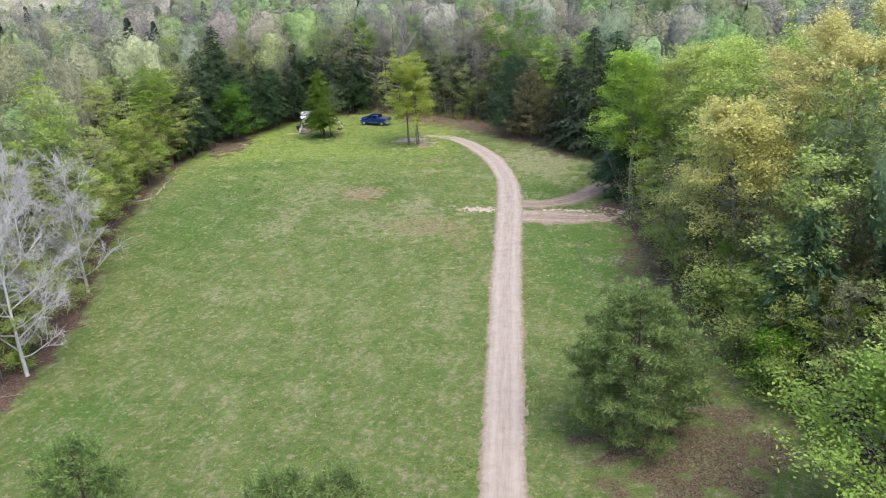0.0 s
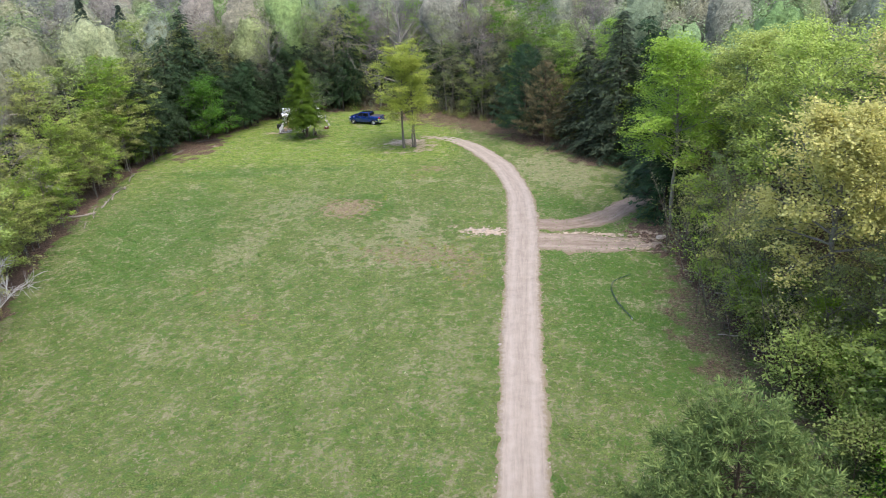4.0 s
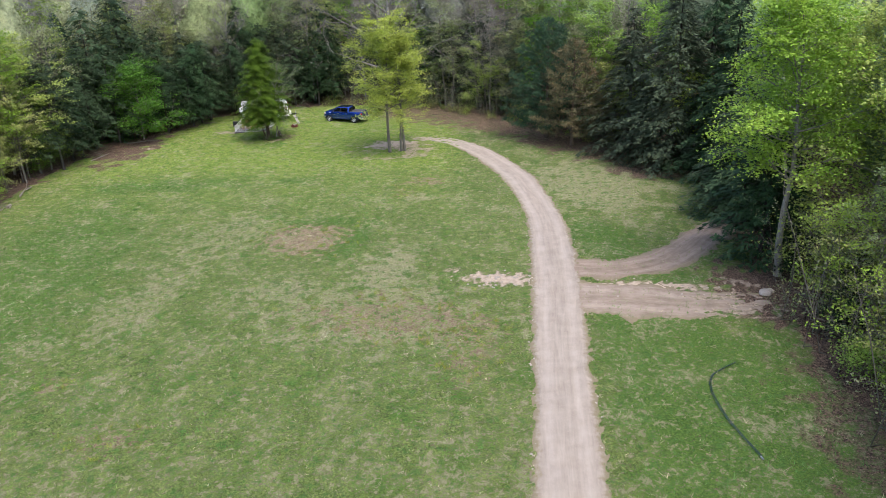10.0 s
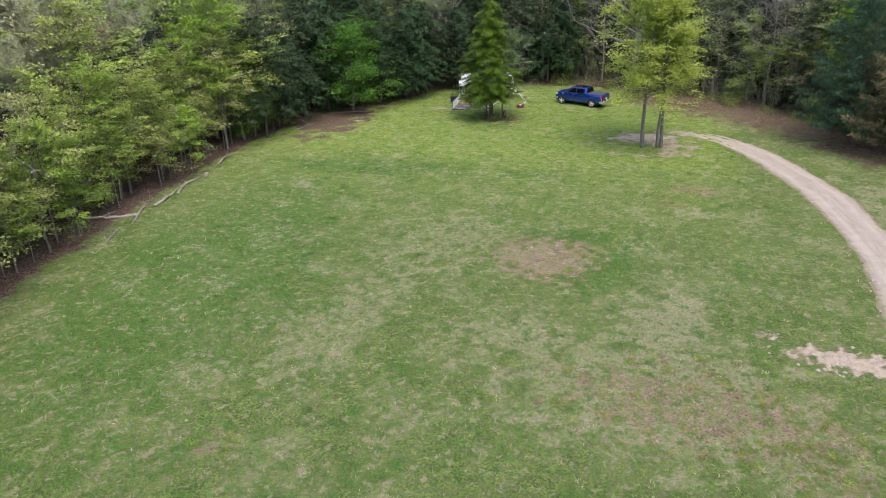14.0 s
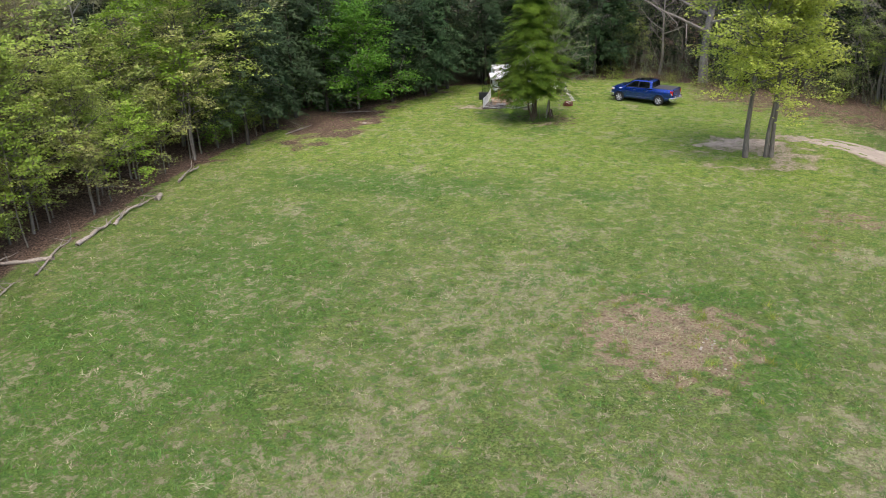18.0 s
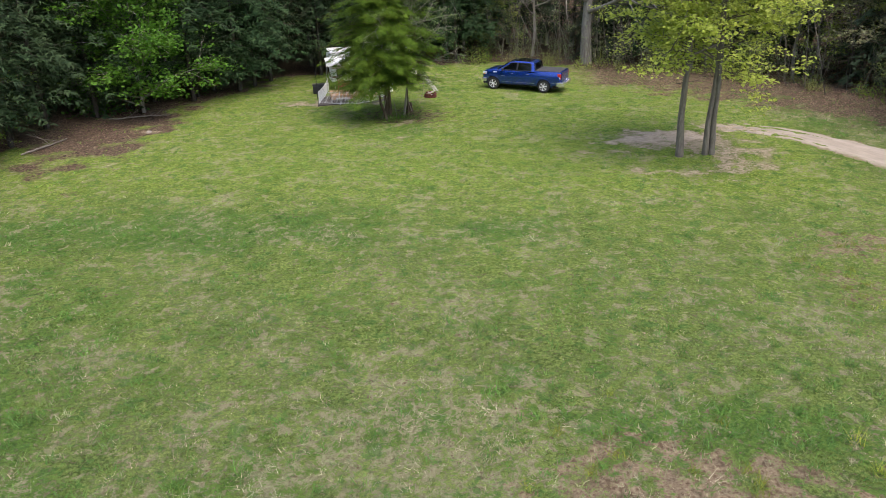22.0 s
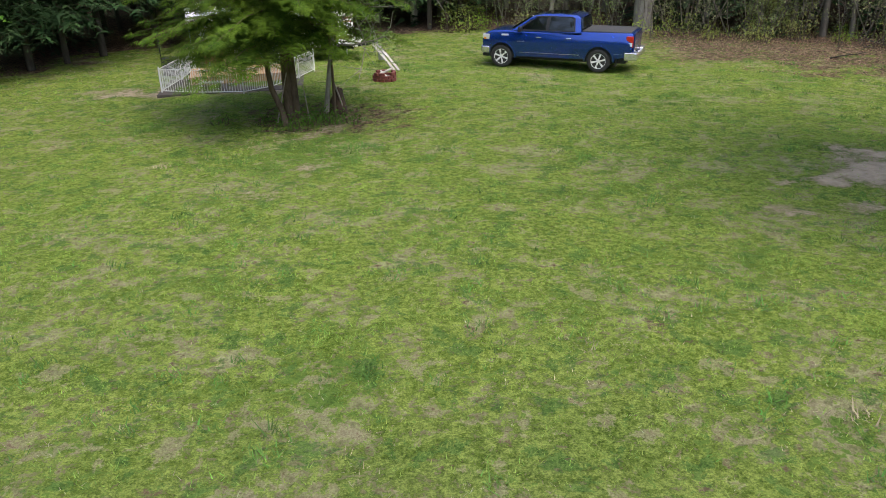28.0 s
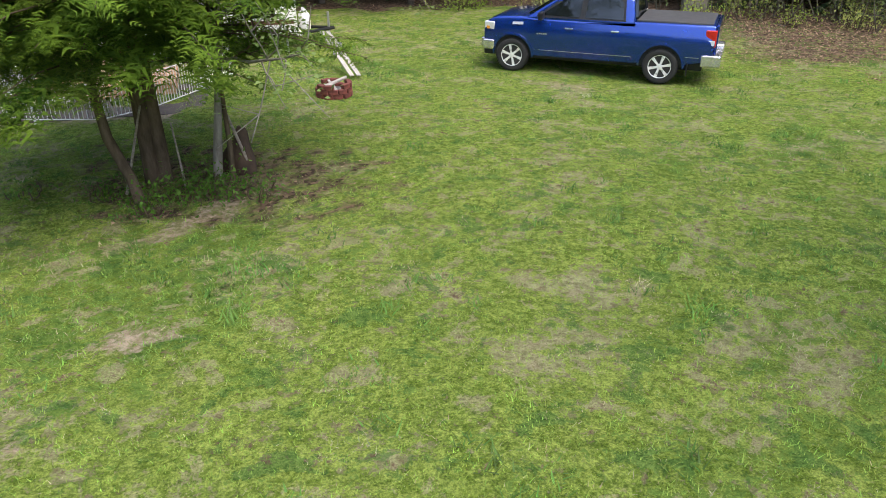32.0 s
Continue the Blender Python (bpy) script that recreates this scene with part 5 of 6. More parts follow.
GLASS = plain("tinted_glass", (0.003, 0.004, 0.005), 0.02, 0, 0.1, 3, 0, 0.9)
LENS = plain("clear_lens", (0.75, 0.77, 0.8), 0.1, 0.3, 0.1, 30, 0, 0.8)
AMBER = plain("amber_lens", (0.75, 0.3, 0.03), 0.2, 0, 0.1)
RED = plain("red_lens", (0.45, 0.015, 0.012), 0.15, 0, 0.15, 14, 0, 0.8)
WHITE = plain("white_enamel", (0.72, 0.72, 0.7), 0.4, 0, 0.06, 3)
CAMPER_WHITE = plain("weathered_white_panel", (0.7, 0.7, 0.66), 0.45, 0, 0.08, 1.5, 0.05)
STRIPE = plain("brown_stripe", (0.14, 0.06, 0.035), 0.5, 0, 0.2, 4)
ORANGE_STRIPE = plain("tan_stripe", (0.4, 0.2, 0.08), 0.5, 0, 0.2, 4)
STEEL = plain("galvanised_steel", (0.4, 0.41, 0.42), 0.45, 0.7, 0.15, 10)
IRON = plain("black_iron", (0.02, 0.02, 0.02), 0.6, 0.4, 0.2)
MAT_GREY = plain("grey_ground_mat", (0.085, 0.07, 0.058), 0.9, 0, 0.4, 3, 0.3)
BRICK = plain("red_brick", (0.14, 0.04, 0.03), 0.9, 0, 0.55, 9, 0.5)
ASH = plain("ash", (0.12, 0.115, 0.11), 1.0, 0, 0.4, 14, 0.6)
ROCK = plain("field_stone", (0.36, 0.31, 0.25), 0.9, 0, 0.3, 4, 0.5)
BROWN_ROCK = plain("brown_boulder", (0.07, 0.045, 0.03), 0.95, 0, 0.5, 3.5, 0.7)
HOSE = plain("dark_green_hose", (0.02, 0.05, 0.045), 0.4, 0, 0.2, 10)


def wood_material(name, dark, light):
    g = Graph(name)
    v = g.scaled(g.coords(), (1.2, 9, 9))
    n = g.noise(v, 2.2, 6, 0.7)
    c = g.mix(g.ramp(n, 0.3, 0.7), dark, light)
    c = g.shift(c, 0.5, 1.0, g.ramp(g.one(), 0, 1, 0.8, 1.2))
    return g.done(c, 0.8, n, 0.4, 0.01, spec=0.2)


DECK = wood_material("tan_deck_boards", (0.34, 0.2, 0.11), (0.52, 0.35, 0.22))
PALE_WOOD = wood_material("weathered_pale_boards", (0.3, 0.28, 0.25), (0.5, 0.47, 0.43))
RED_WOOD = wood_material("reddish_wood", (0.24, 0.09, 0.05), (0.38, 0.17, 0.1))
DEAD_WOOD = wood_material("barkless_dead_wood", (0.13, 0.105, 0.08), (0.37, 0.325, 0.27))


# ---- made things: shapes ----
def box_bm(x0, x1, y0, y1, z0, z1, bevel=0.0, seg=2):
    bm = bmesh.new()
    v = bmesh.ops.create_cube(bm, size=1)["verts"]
    for a in v:
        a.co = ((x0 + x1) / 2 + a.co.x * (x1 - x0), (y0 + y1) / 2 + a.co.y * (y1 - y0), (z0 + z1) / 2 + a.co.z * (z1 - z0))
    if bevel:
        bmesh.ops.bevel(bm, geom=bm.edges[:] + bm.verts[:], offset=bevel, segments=seg, affect="EDGES", profile=0.6)
    return bm


def join_bm(*bms):
    out = bms[0]
    for b in bms[1:]:
        me = bpy.data.meshes.new("tmp")
        b.to_mesh(me)
        b.free()
        out.from_mesh(me)
        bpy.data.meshes.remove(me)
    return out


def rod_bm(a, b, r0, r1=None, sides=8):
    """A round rod from a to b."""
    a, b = Vector(a), Vector(b)
    bm = bmesh.new()
    bmesh.ops.create_cone(bm, cap_ends=True, segments=sides, radius1=r0, radius2=r0 if r1 is None else r1, depth=(b - a).length)
    bmesh.ops.transform(bm, matrix=Matrix.Translation((a + b) / 2) @ (b - a).to_track_quat("Z", "Y").to_matrix().to_4x4(), verts=bm.verts)
    return bm


def lathe_bm(profile, sides=32, axis="Y"):
    """Turns a profile of (radius, along) round an axis."""
    bm = bmesh.new()
    rings = []
    for r, h in profile:
        ring = []
        for k in range(sides):
            a = 2 * math.pi * k / sides
            p = (r * math.cos(a), h, r * math.sin(a)) if axis == "Y" else (r * math.cos(a), r * math.sin(a), h)
            ring.append(bm.verts.new(p))
        rings.append(ring)
    for p, q in zip(rings, rings[1:]):
        for k in range(sides):
            bm.faces.new((p[k], p[(k + 1) % sides], q[(k + 1) % sides], q[k]))
    for ring in (rings[0], rings[-1]):
        bm.faces.new(ring)
    bmesh.ops.recalc_face_normals(bm, faces=bm.faces)
    return bm


def shade(ob, angle=35):
    me = ob.data
    me.polygons.foreach_set("use_smooth", np.ones(len(me.polygons), bool))
    me.set_sharp_from_angle(angle=radians(angle))
    return ob


def lump_bm(seed, size, rough=0.25, sub=2):
    """An uneven stone with a flattened foot."""
    rng = np.random.default_rng(seed)
    bm = bmesh.new()
    bmesh.ops.create_icosphere(bm, subdivisions=sub, radius=1)
    for v in bm.verts:
        n = noise.noise(v.co * 1.3 + Vector((seed, 0, 0))) + 0.4 * noise.noise(v.co * 3.1 + Vector((0, seed, 0)))
        v.co *= 1 + rough * n
        v.co = Vector((v.co.x * size[0], v.co.y * size[1], max(-0.35, v.co.z) * size[2]))
    return bm


# ---- pickup truck ----
def pickup():
    fwd = Vector((-3.45, 1.25, 0)).normalized()
    side = Vector((-fwd.y, fwd.x, 0))
    hub = Vector((-11.66, 139.23, 0))
    origin = hub - side * 0.96
    m = Matrix((( fwd.x, side.x, 0, origin.x), (fwd.y, side.y, 0, origin.y), (0, 0, 1, 0.02), (0, 0, 0, 1)))
    truck = thing("pickup_truck", m, "glossy dark blue crew-cab pickup truck parked on the grass", "pickup truck")
    R, WB = 0.41, 3.67

    def width(x, z):
        w = np.interp(z, (0.4, 0.62, 0.8, 0.95, 1.05, 1.15, 1.27, 1.4), (0.92, 0.97, 0.995, 1.01, 1.005, 0.985, 0.955, 0.91))
        if x > 3.3:
            w -= 0.13 * ((x - 3.3) / 1.2) ** 2
        if x < -0.9:
            w -= 0.05 * ((-0.9 - x) / 0.35) ** 2
        return w

    def arch(cx, r, a0, a1, n=14):
        return [(cx + r * math.cos(a), R + r * math.sin(a)) for a in np.linspace(a0, a1, n)]

    prof = [(-1.12, 0.6), (-1.17, 0.95), (-1.16, 1.37), (-1.12, 1.4), (0.7, 1.385), (0.72, 1.33), (3.05, 1.335), (3.5, 1.36), (4.0, 1.335), (4.24, 1.28), (4.38, 1.19), (4.44, 1.0), (4.45, 0.68), (4.4, 0.52)]
    prof += [(WB + 0.62, 0.47)] + arch(WB, 0.5, 0.12, math.pi - 0.12) + [(WB - 0.62, 0.43), (0.62, 0.43)] + arch(0, 0.5, 0.12, math.pi - 0.12) + [(-0.62, 0.5)]

    def shell(profile, wfun, cuts_z, cuts_x):
        bm = bmesh.new()
        f = bm.faces.new([bm.verts.new((x, 0, z)) for x, z in profile])
        for z in cuts_z:
            bmesh.ops.bisect_plane(bm, geom=bm.verts[:] + bm.edges[:] + bm.faces[:], plane_co=(0, 0, z), plane_no=(0, 0, 1))
        for x in cuts_x:
            bmesh.ops.bisect_plane(bm, geom=bm.verts[:] + bm.edges[:] + bm.faces[:], plane_co=(x, 0, 0), plane_no=(1, 0, 0))
        ext = bmesh.ops.extrude_face_region(bm, geom=bm.faces[:])
        other = {v for v in ext["geom"] if isinstance(v, bmesh.types.BMVert)}
        for v in bm.verts:
            w = wfun(v.co.x, v.co.z)
            v.co.y = w if v in other else -w
        # soften the skin across the top by a slightly narrower upper rim
        bmesh.ops.recalc_face_normals(bm, faces=bm.faces)
        rim = [e for e in bm.edges if len(e.link_faces) == 2 and e.calc_face_angle(0) > 0.9 and min(v.co.z for v in e.verts) > 1.0]
        bmesh.ops.bevel(bm, geom=rim, offset=0.05, segments=3, affect="EDGES", profile=0.5)
        return bm

    body = shade(part("body", shell(prof, width, (0.62, 0.8, 0.95, 1.05, 1.15, 1.27), (-0.9, 0.71, 2.0, 3.1, 3.6, 4.1)), PAINT, truck, "glossy dark blue body"), 40)

    def cabw(x, z):
        return np.interp(z, (1.25, 1.36, 1.9, 1.97), (0.94, 0.925, 0.76, 0.66))

    cab = [(0.7, 1.28), (0.68, 1.4), (0.76, 1.86), (0.9, 1.93), (1.5, 1.965), (2.1, 1.95), (2.48, 1.9), (3.3, 1.37), (3.4, 1.28)]
    shade(part("cab", shell(cab, cabw, (1.36, 1.6, 1.85), (1.2, 1.9)), PAINT, truck, "glossy dark blue cab"), 40)

    def pane(name, pts, s, out=0.008, mat=GLASS, thick=0.012):
        """A flat piece on the side s of the cab or body."""
        bm = bmesh.new()
        wf = cabw if pts[0][1] > 1.3 else width
        a = [bm.verts.new((x, s * (wf(x, z) + out), z)) for x, z in pts]
        b = [bm.verts.new((x, s * (wf(x, z) + out - thick), z)) for x, z in pts]
        bm.faces.new(a)
        n = len(pts)
        for k in range(n):
            bm.faces.new((a[k], a[(k + 1) % n], b[(k + 1) % n], b[k]))
        bmesh.ops.recalc_face_normals(bm, faces=bm.faces)
        return part(name, bm, mat, truck)

    for s in (-1, 1):
        pane("window_frame", [(0.9, 1.37), (0.95, 1.84), (1.08, 1.885), (2.2, 1.885), (2.42, 1.86), (3.08, 1.4), (3.06, 1.36)], s, 0.004, BLACK)
        pane("side_window", [(0.96, 1.41), (1.0, 1.8), (1.1, 1.85), (1.84, 1.86), (1.88, 1.41)], s, 0.012)
        pane("side_window", [(2.0, 1.41), (1.98, 1.86), (2.36, 1.84), (2.96, 1.42)], s, 0.012)
        for x0, x1 in ((0.82, 0.82), (1.94, 1.94), (3.1, 3.14)):
            pane("door_seam", [(x0 - 0.006, 0.56), (x0 - 0.006, 1.28), (x1 + 0.006, 1.28), (x0 + 0.006, 0.56)], s, 0.003, BLACK, 0.004)
        pane("cab_gap", [(0.67, 0.5), (0.67, 1.29), (0.705, 1.29), (0.705, 0.5)], s, 0.003, BLACK, 0.004)
        pane("sill_trim", [(0.7, 0.57), (0.7, 0.585), (3.0, 0.585), (3.0, 0.57)], s, 0.004, CHROME, 0.004)
        pane("rear_crease", [(-1.08, 0.655), (-1.08, 0.668), (-0.55, 0.668), (-0.55, 0.655)], s, 0.004, CHROME, 0.004)
        for hx in (1.02, 2.14):
            h = part("door_handle", box_bm(hx, hx + 0.2, -0.02, 0.02, 1.13, 1.165, 0.012), CHROME, truck, "chrome door handle")
            h.location.y = s * (width(hx, 1.15) + 0.022)
        # plain bars for the nameplates
        for k in range(5):
            pane("nameplate", [(2.78 + k * 0.055, 0.965), (2.78 + k * 0.055, 0.995), (2.82 + k * 0.055, 0.995), (2.82 + k * 0.055, 0.965)], s, 0.006, CHROME, 0.006)
        pane("hood_badge", [(3.4, 1.17), (3.4, 1.235), (3.68, 1.225), (3.68, 1.165)], s, 0.008, LENS, 0.01)
        mir = part("mirror", box_bm(2.86, 2.97, -0.13, 0.13, 1.33, 1.52, 0.035, 3), BLACK, truck)
        mir.location.y = s * 1.1
        part("mirror_arm", rod_bm((2.95, s * 0.9, 1.36), (2.93, s * 1.02, 1.38), 0.025), BLACK, truck)
        hl = part("headlight", box_bm(-0.15, 0.15, -0.17, 0.17, -0.1, 0.1, 0.04, 3), LENS, truck, "clear headlight with an amber corner")
        hl.location, hl.rotation_euler.z = (4.27, s * 0.75, 1.09), -s * 0.25
        am = part("turn_signal", box_bm(-0.04, 0.04, -0.025, 0.025, -0.035, 0.035, 0.01), AMBER, hl, "amber turn signal")
        am.location = (0.02, s * 0.172, -0.05)
        tl = part("tail_light", box_bm(-1.19, -0.94, -0.07, 0.07, 0.92, 1.3, 0.03, 3), RED, truck, "red tail light")
        tl.location.y = s * 0.905
        rv = part("reverse_lens", box_bm(-1.16, -0.98, -0.012, 0.012, 0.96, 1.08, 0.008), LENS, tl, "clear lens")
        rv.location.y = s * 0.07
        part("rear_bumper", join_bm(box_bm(-1.34, -1.12, min(0, s * 0.5), max(0, s * 0.5), 0.52, 0.68, 0.03, 3), box_bm(-1.35, -0.9, min(s * 0.5, s * 1.0), max(s * 0.5, s * 1.0), 0.46, 0.74, 0.05, 3)), CHROME, truck, "chrome rear bumper")
        part("mud_flap", box_bm(-0.62, -0.6, s * 0.82 - 0.13, s * 0.82 + 0.13, 0.22, 0.55), BLACK, truck)
        for cx in (0, WB):
            lip = []
            bm = bmesh.new()
            prev = None
            for x, z in arch(cx, 0.5, -0.05, math.pi + 0.05, 20):
                dx, dz = (x - cx) / 0.5, (z - R) / 0.5
                ring = [bm.verts.new((cx + dx * r, s * (width(x, z) + o), R + dz * r)) for r, o in ((0.5, -0.06), (0.5, 0.015), (0.55, 0.012), (0.56, -0.01))]
                if prev:
                    for k in range(3):
                        bm.faces.new((prev[k], prev[k + 1], ring[k + 1], ring[k]))
                prev = ring
            bmesh.ops.recalc_face_normals(bm, faces=bm.faces)
            shade(part("arch_lip", bm, PAINT, truck), 50)
    part("windshield", shell([(2.53, 1.875), (3.28, 1.405), (3.295, 1.4), (2.545, 1.89)], lambda x, z: cabw(x, z) - 0.06, (), ()), GLASS, truck, "dark windshield")
    part("rear_window", shell([(0.68, 1.43), (0.74, 1.84), (0.725, 1.85), (0.665, 1.43)], lambda x, z: cabw(x, z) - 0.1, (), ()), GLASS, truck, "dark rear window")
    part("sunroof", box_bm(1.15, 2.15, -0.55, 0.55, 1.945, 1.972, 0.006), GLASS, truck)
    part("grille", join_bm(box_bm(4.36, 4.48, -0.55, 0.55, 0.76, 1.15, 0.04), *[box_bm(4.47, 4.5, -0.55, 0.55, z, z + 0.03, 0.008) for z in (0.82, 0.9, 0.98, 1.06)]), BLACK, truck, "black grille with bars")
    part("front_bumper", join_bm(box_bm(4.28, 4.56, -0.8, 0.8, 0.5, 0.76, 0.06, 3), box_bm(4.16, 4.46, 0.7, 0.97, 0.5, 0.75, 0.06, 3), box_bm(4.16, 4.46, -0.97, -0.7, 0.5, 0.75, 0.06, 3)), CHROME, truck, "chrome front bumper")
    part("air_dam", box_bm(4.12, 4.46, -0.86, 0.86, 0.36, 0.5, 0.05, 3), BLACK, truck)
    part("tonneau_cover", join_bm(box_bm(-1.08, 0.66, -0.84, 0.84, 1.38, 1.43, 0.02, 3), *[box_bm(x, x + 0.02, -0.8, 0.8, 1.428, 1.434) for x in (-0.6, -0.1, 0.3)]), VINYL, truck, "dark grey vinyl bed cover")
    part("tailgate", box_bm(-1.22, -1.15, -0.8, 0.8, 0.74, 1.4, 0.03, 3), PAINT, truck)
    part("underbody", box_bm(-0.95, 4.2, -0.72, 0.72, 0.3, 0.75, 0.05), BLACK, truck)
    for cx in (0, WB):
        part("wheel_well", shell([(cx + x * 0.98, z) for x, z in [(px - 0, pz) for px, pz in arch(0, 0.5, 0.0, math.pi, 12)]], lambda x, z: 0.9, (), ()), BLACK, truck)
    # wheels
    tyre_p = [(0.25, -0.12), (0.3, -0.135), (0.36, -0.14), (0.395, -0.125), (0.41, -0.09), (0.412, 0), (0.41, 0.09), (0.395, 0.125), (0.36, 0.14), (0.3, 0.135), (0.25, 0.12)]
    first = None
    for cx in (0, WB):
        for s in (-1, 1):
            wheel = new("wheel")
            wheel.parent = truck
            wheel.location = (cx, s * 0.86, R - 0.01)
            wheel.rotation_euler = (0, 0.3 + cx, 0 if s < 0 else math.pi)
            if first is None:
                tb = lathe_bm(tyre_p, 40)
                for k in range(40):
                    a = 2 * math.pi * k / 40
                    b = box_bm(-0.012, 0.012, -0.1, 0.1, 0.405, 0.42)
                    bmesh.ops.rotate(b, cent=(0, 0, 0), matrix=Matrix.Rotation(a, 3, "Y"), verts=b.verts)
                    tb = join_bm(tb, b)
                tyre = shade(part("tyre", tb, RUBBER, wheel, "black tyre"))
                rim = lathe_bm([(0.262, -0.125), (0.272, -0.135), (0.258, -0.13), (0.25, -0.1), (0.245, 0.1)], 40)
                bmesh.ops.delete(rim, geom=[f for f in rim.faces if len(f.verts) > 4], context="FACES_ONLY")
                for k in range(6):
                    sp = box_bm(-0.026, 0.026, -0.125, -0.075, 0.05, 0.255, 0.011)
                    for v in sp.verts:
                        if v.co.z > 0.15:
                            v.co.x *= 1.55
                    bmesh.ops.rotate(sp, cent=(0, 0, 0), matrix=Matrix.Rotation(2 * math.pi * k / 6, 3, "Y"), verts=sp.verts)
                    rim = join_bm(rim, sp)
                rim = join_bm(rim, lathe_bm([(0.001, -0.135), (0.04, -0.132), (0.075, -0.118), (0.078, -0.08), (0.001, -0.075)], 20))
                rimo = shade(part("rim", rim, ALLOY, wheel, "six-spoke alloy rim"))
                disc = part("brake_disc", lathe_bm([(0.001, -0.02), (0.245, -0.02), (0.245, 0.02), (0.001, 0.02)], 32), BLACK, wheel)
                first = (tyre.data, rimo.data, disc.data)
            else:
                for nm, d, lb in zip(("tyre", "rim", "brake_disc"), first, ("black tyre", "six-spoke alloy rim", "")):
                    part(nm, d, None, wheel, lb)
    return truck


pickup()


# ---- camper and its yard ----
def camper():
    m = pose(-26.7, 140.3, 0, 0, 0, 20)
    c = thing("camper_trailer", m, "white camper trailer with brown stripes, half hidden by a hemlock", "camper")
    L, W = 6.1, 2.3
    shade(part("body", box_bm(0.15, L, 0, W, 0.55, 2.35, 0.12, 4), CAMPER_WHITE, c), 40)
    shade(part("roof", box_bm(0.25, L - 0.25, 0.1, W - 0.1, 2.35, 2.64, 0.12, 4), CAMPER_WHITE, c, "white raised roof"), 40)
    shade(part("roof_rail", box_bm(0.18, L - 0.2, 0.03, W - 0.03, 2.54, 2.6, 0.02), WHITE, c), 40)
    part("roof_vent", box_bm(2.3, 2.75, 0.9, 1.35, 2.63, 2.78, 0.04), WHITE, c)
    part("air_conditioner", box_bm(3.6, 4.4, 0.7, 1.5, 2.63, 2.9, 0.08, 3), WHITE, c)
    aw = bmesh.new()
    pts = [(-0.25, 0.0, 2.25), (2.6, 0.0, 2.25), (2.6, -0.8, 1.98), (-0.25, -0.8, 1.98)]
    tp = [aw.verts.new(p) for p in pts] + [aw.verts.new((x, y, z + 0.03)) for x, y, z in pts]
    for q in ((0, 3, 2, 1), (4, 5, 6, 7), (0, 1, 5, 4), (1, 2, 6, 5), (2, 3, 7, 6), (3, 0, 4, 7)):
        aw.faces.new([tp[k] for k in q])
    part("awning", aw, WHITE, c, "white awning")
    part("awning_valance", box_bm(-0.25, 2.6, -0.82, -0.8, 1.82, 2.0), WHITE, c)
    for x in (-0.2, 2.5):
        part("awning_arm", rod_bm((x, -0.79, 2.0), (x, -0.02, 0.9), 0.02), STEEL, c)
    for z, h, mt in ((1.62, 0.09, STRIPE), (1.5, 0.05, ORANGE_STRIPE), (0.85, 0.12, STRIPE)):
        part("stripe", join_bm(box_bm(0.22, L - 0.1, -0.006, 0, z, z + h), box_bm(0.14, 0.15, 0.1, W - 0.1, z, z + h), box_bm(L, L + 0.006, 0.1, W - 0.1, z, z + h)), mt, c, "brown stripe")
    for x0, x1, z0, z1 in ((0.55, 1.15, 0.98, 1.45), (1.9, 2.9, 1.05, 1.48), (4.5, 5.5, 1.05, 1.48)):
        w = part("window", join_bm(box_bm(x0 - 0.04, x1 + 0.04, -0.02, 0.0, z0 - 0.04, z1 + 0.04, 0.01)), WHITE, c)
        part("pane", box_bm(x0, x1, -0.03, -0.02, z0, z1, 0.004), GLASS, w, "dark glass")
    w = part("window", box_bm(0.12, 0.15, 0.6, 1.7, 1.0, 1.5, 0.01), WHITE, c)
    part("pane", box_bm(0.1, 0.12, 0.66, 1.64, 1.05, 1.45, 0.004), GLASS, w, "dark glass")
    d = part("door", box_bm(3.2, 3.9, -0.025, 0.0, 0.6, 2.2, 0.01), WHITE, c, "white door")
    part("door_handle", box_bm(3.26, 3.3, -0.05, -0.025, 1.3, 1.42, 0.01), BLACK, d)
    for y in (0.2, W - 0.2):
        part("clearance_light", box_bm(L - 0.01, L + 0.03, y - 0.06, y + 0.06, 2.2, 2.26, 0.01), AMBER, c, "amber clearance light")
    for x in (2.3, 3.1):
        for y in (0.1, W - 0.1):
            wh = shade(part("wheel", lathe_bm([(0.17, -0.1), (0.3, -0.1), (0.335, -0.06), (0.335, 0.06), (0.3, 0.1), (0.17, 0.1)], 28), RUBBER, c, "small black trailer wheel"))
            wh.location = (x, y, 0.335)
            part("hubcap", lathe_bm([(0.001, -0.11), (0.1, -0.108), (0.17, -0.09), (0.17, 0.09), (0.001, 0.1)], 20), WHITE, wh)
    part("chassis", box_bm(0.3, L, 0.3, W - 0.3, 0.4, 0.56), BLACK, c)
    part("tongue", join_bm(rod_bm((L - 0.1, 0.4, 0.48), (L + 1.2, W / 2, 0.48), 0.045), rod_bm((L - 0.1, W - 0.4, 0.48), (L + 1.2, W / 2, 0.48), 0.045)), IRON, c)
    part("tongue_jack", rod_bm((L + 1.05, W / 2, 0.0), (L + 1.05, W / 2, 0.95), 0.035), STEEL, c)
    for y in (-0.17, 0.17):
        shade(part("gas_bottle", lathe_bm([(0.02, 0.5), (0.14, 0.51), (0.15, 0.56), (0.15, 0.86), (0.11, 0.95), (0.05, 0.97), (0.05, 1.05), (0.01, 1.06)], 18, "Z"), WHITE, c, "white gas bottle")).location = (L + 0.35, W / 2 + y, 0.02)
    part("step_bumper", box_bm(L - 0.05, L + 0.12, 0.1, W - 0.1, 0.5, 0.58, 0.01), WHITE, c)
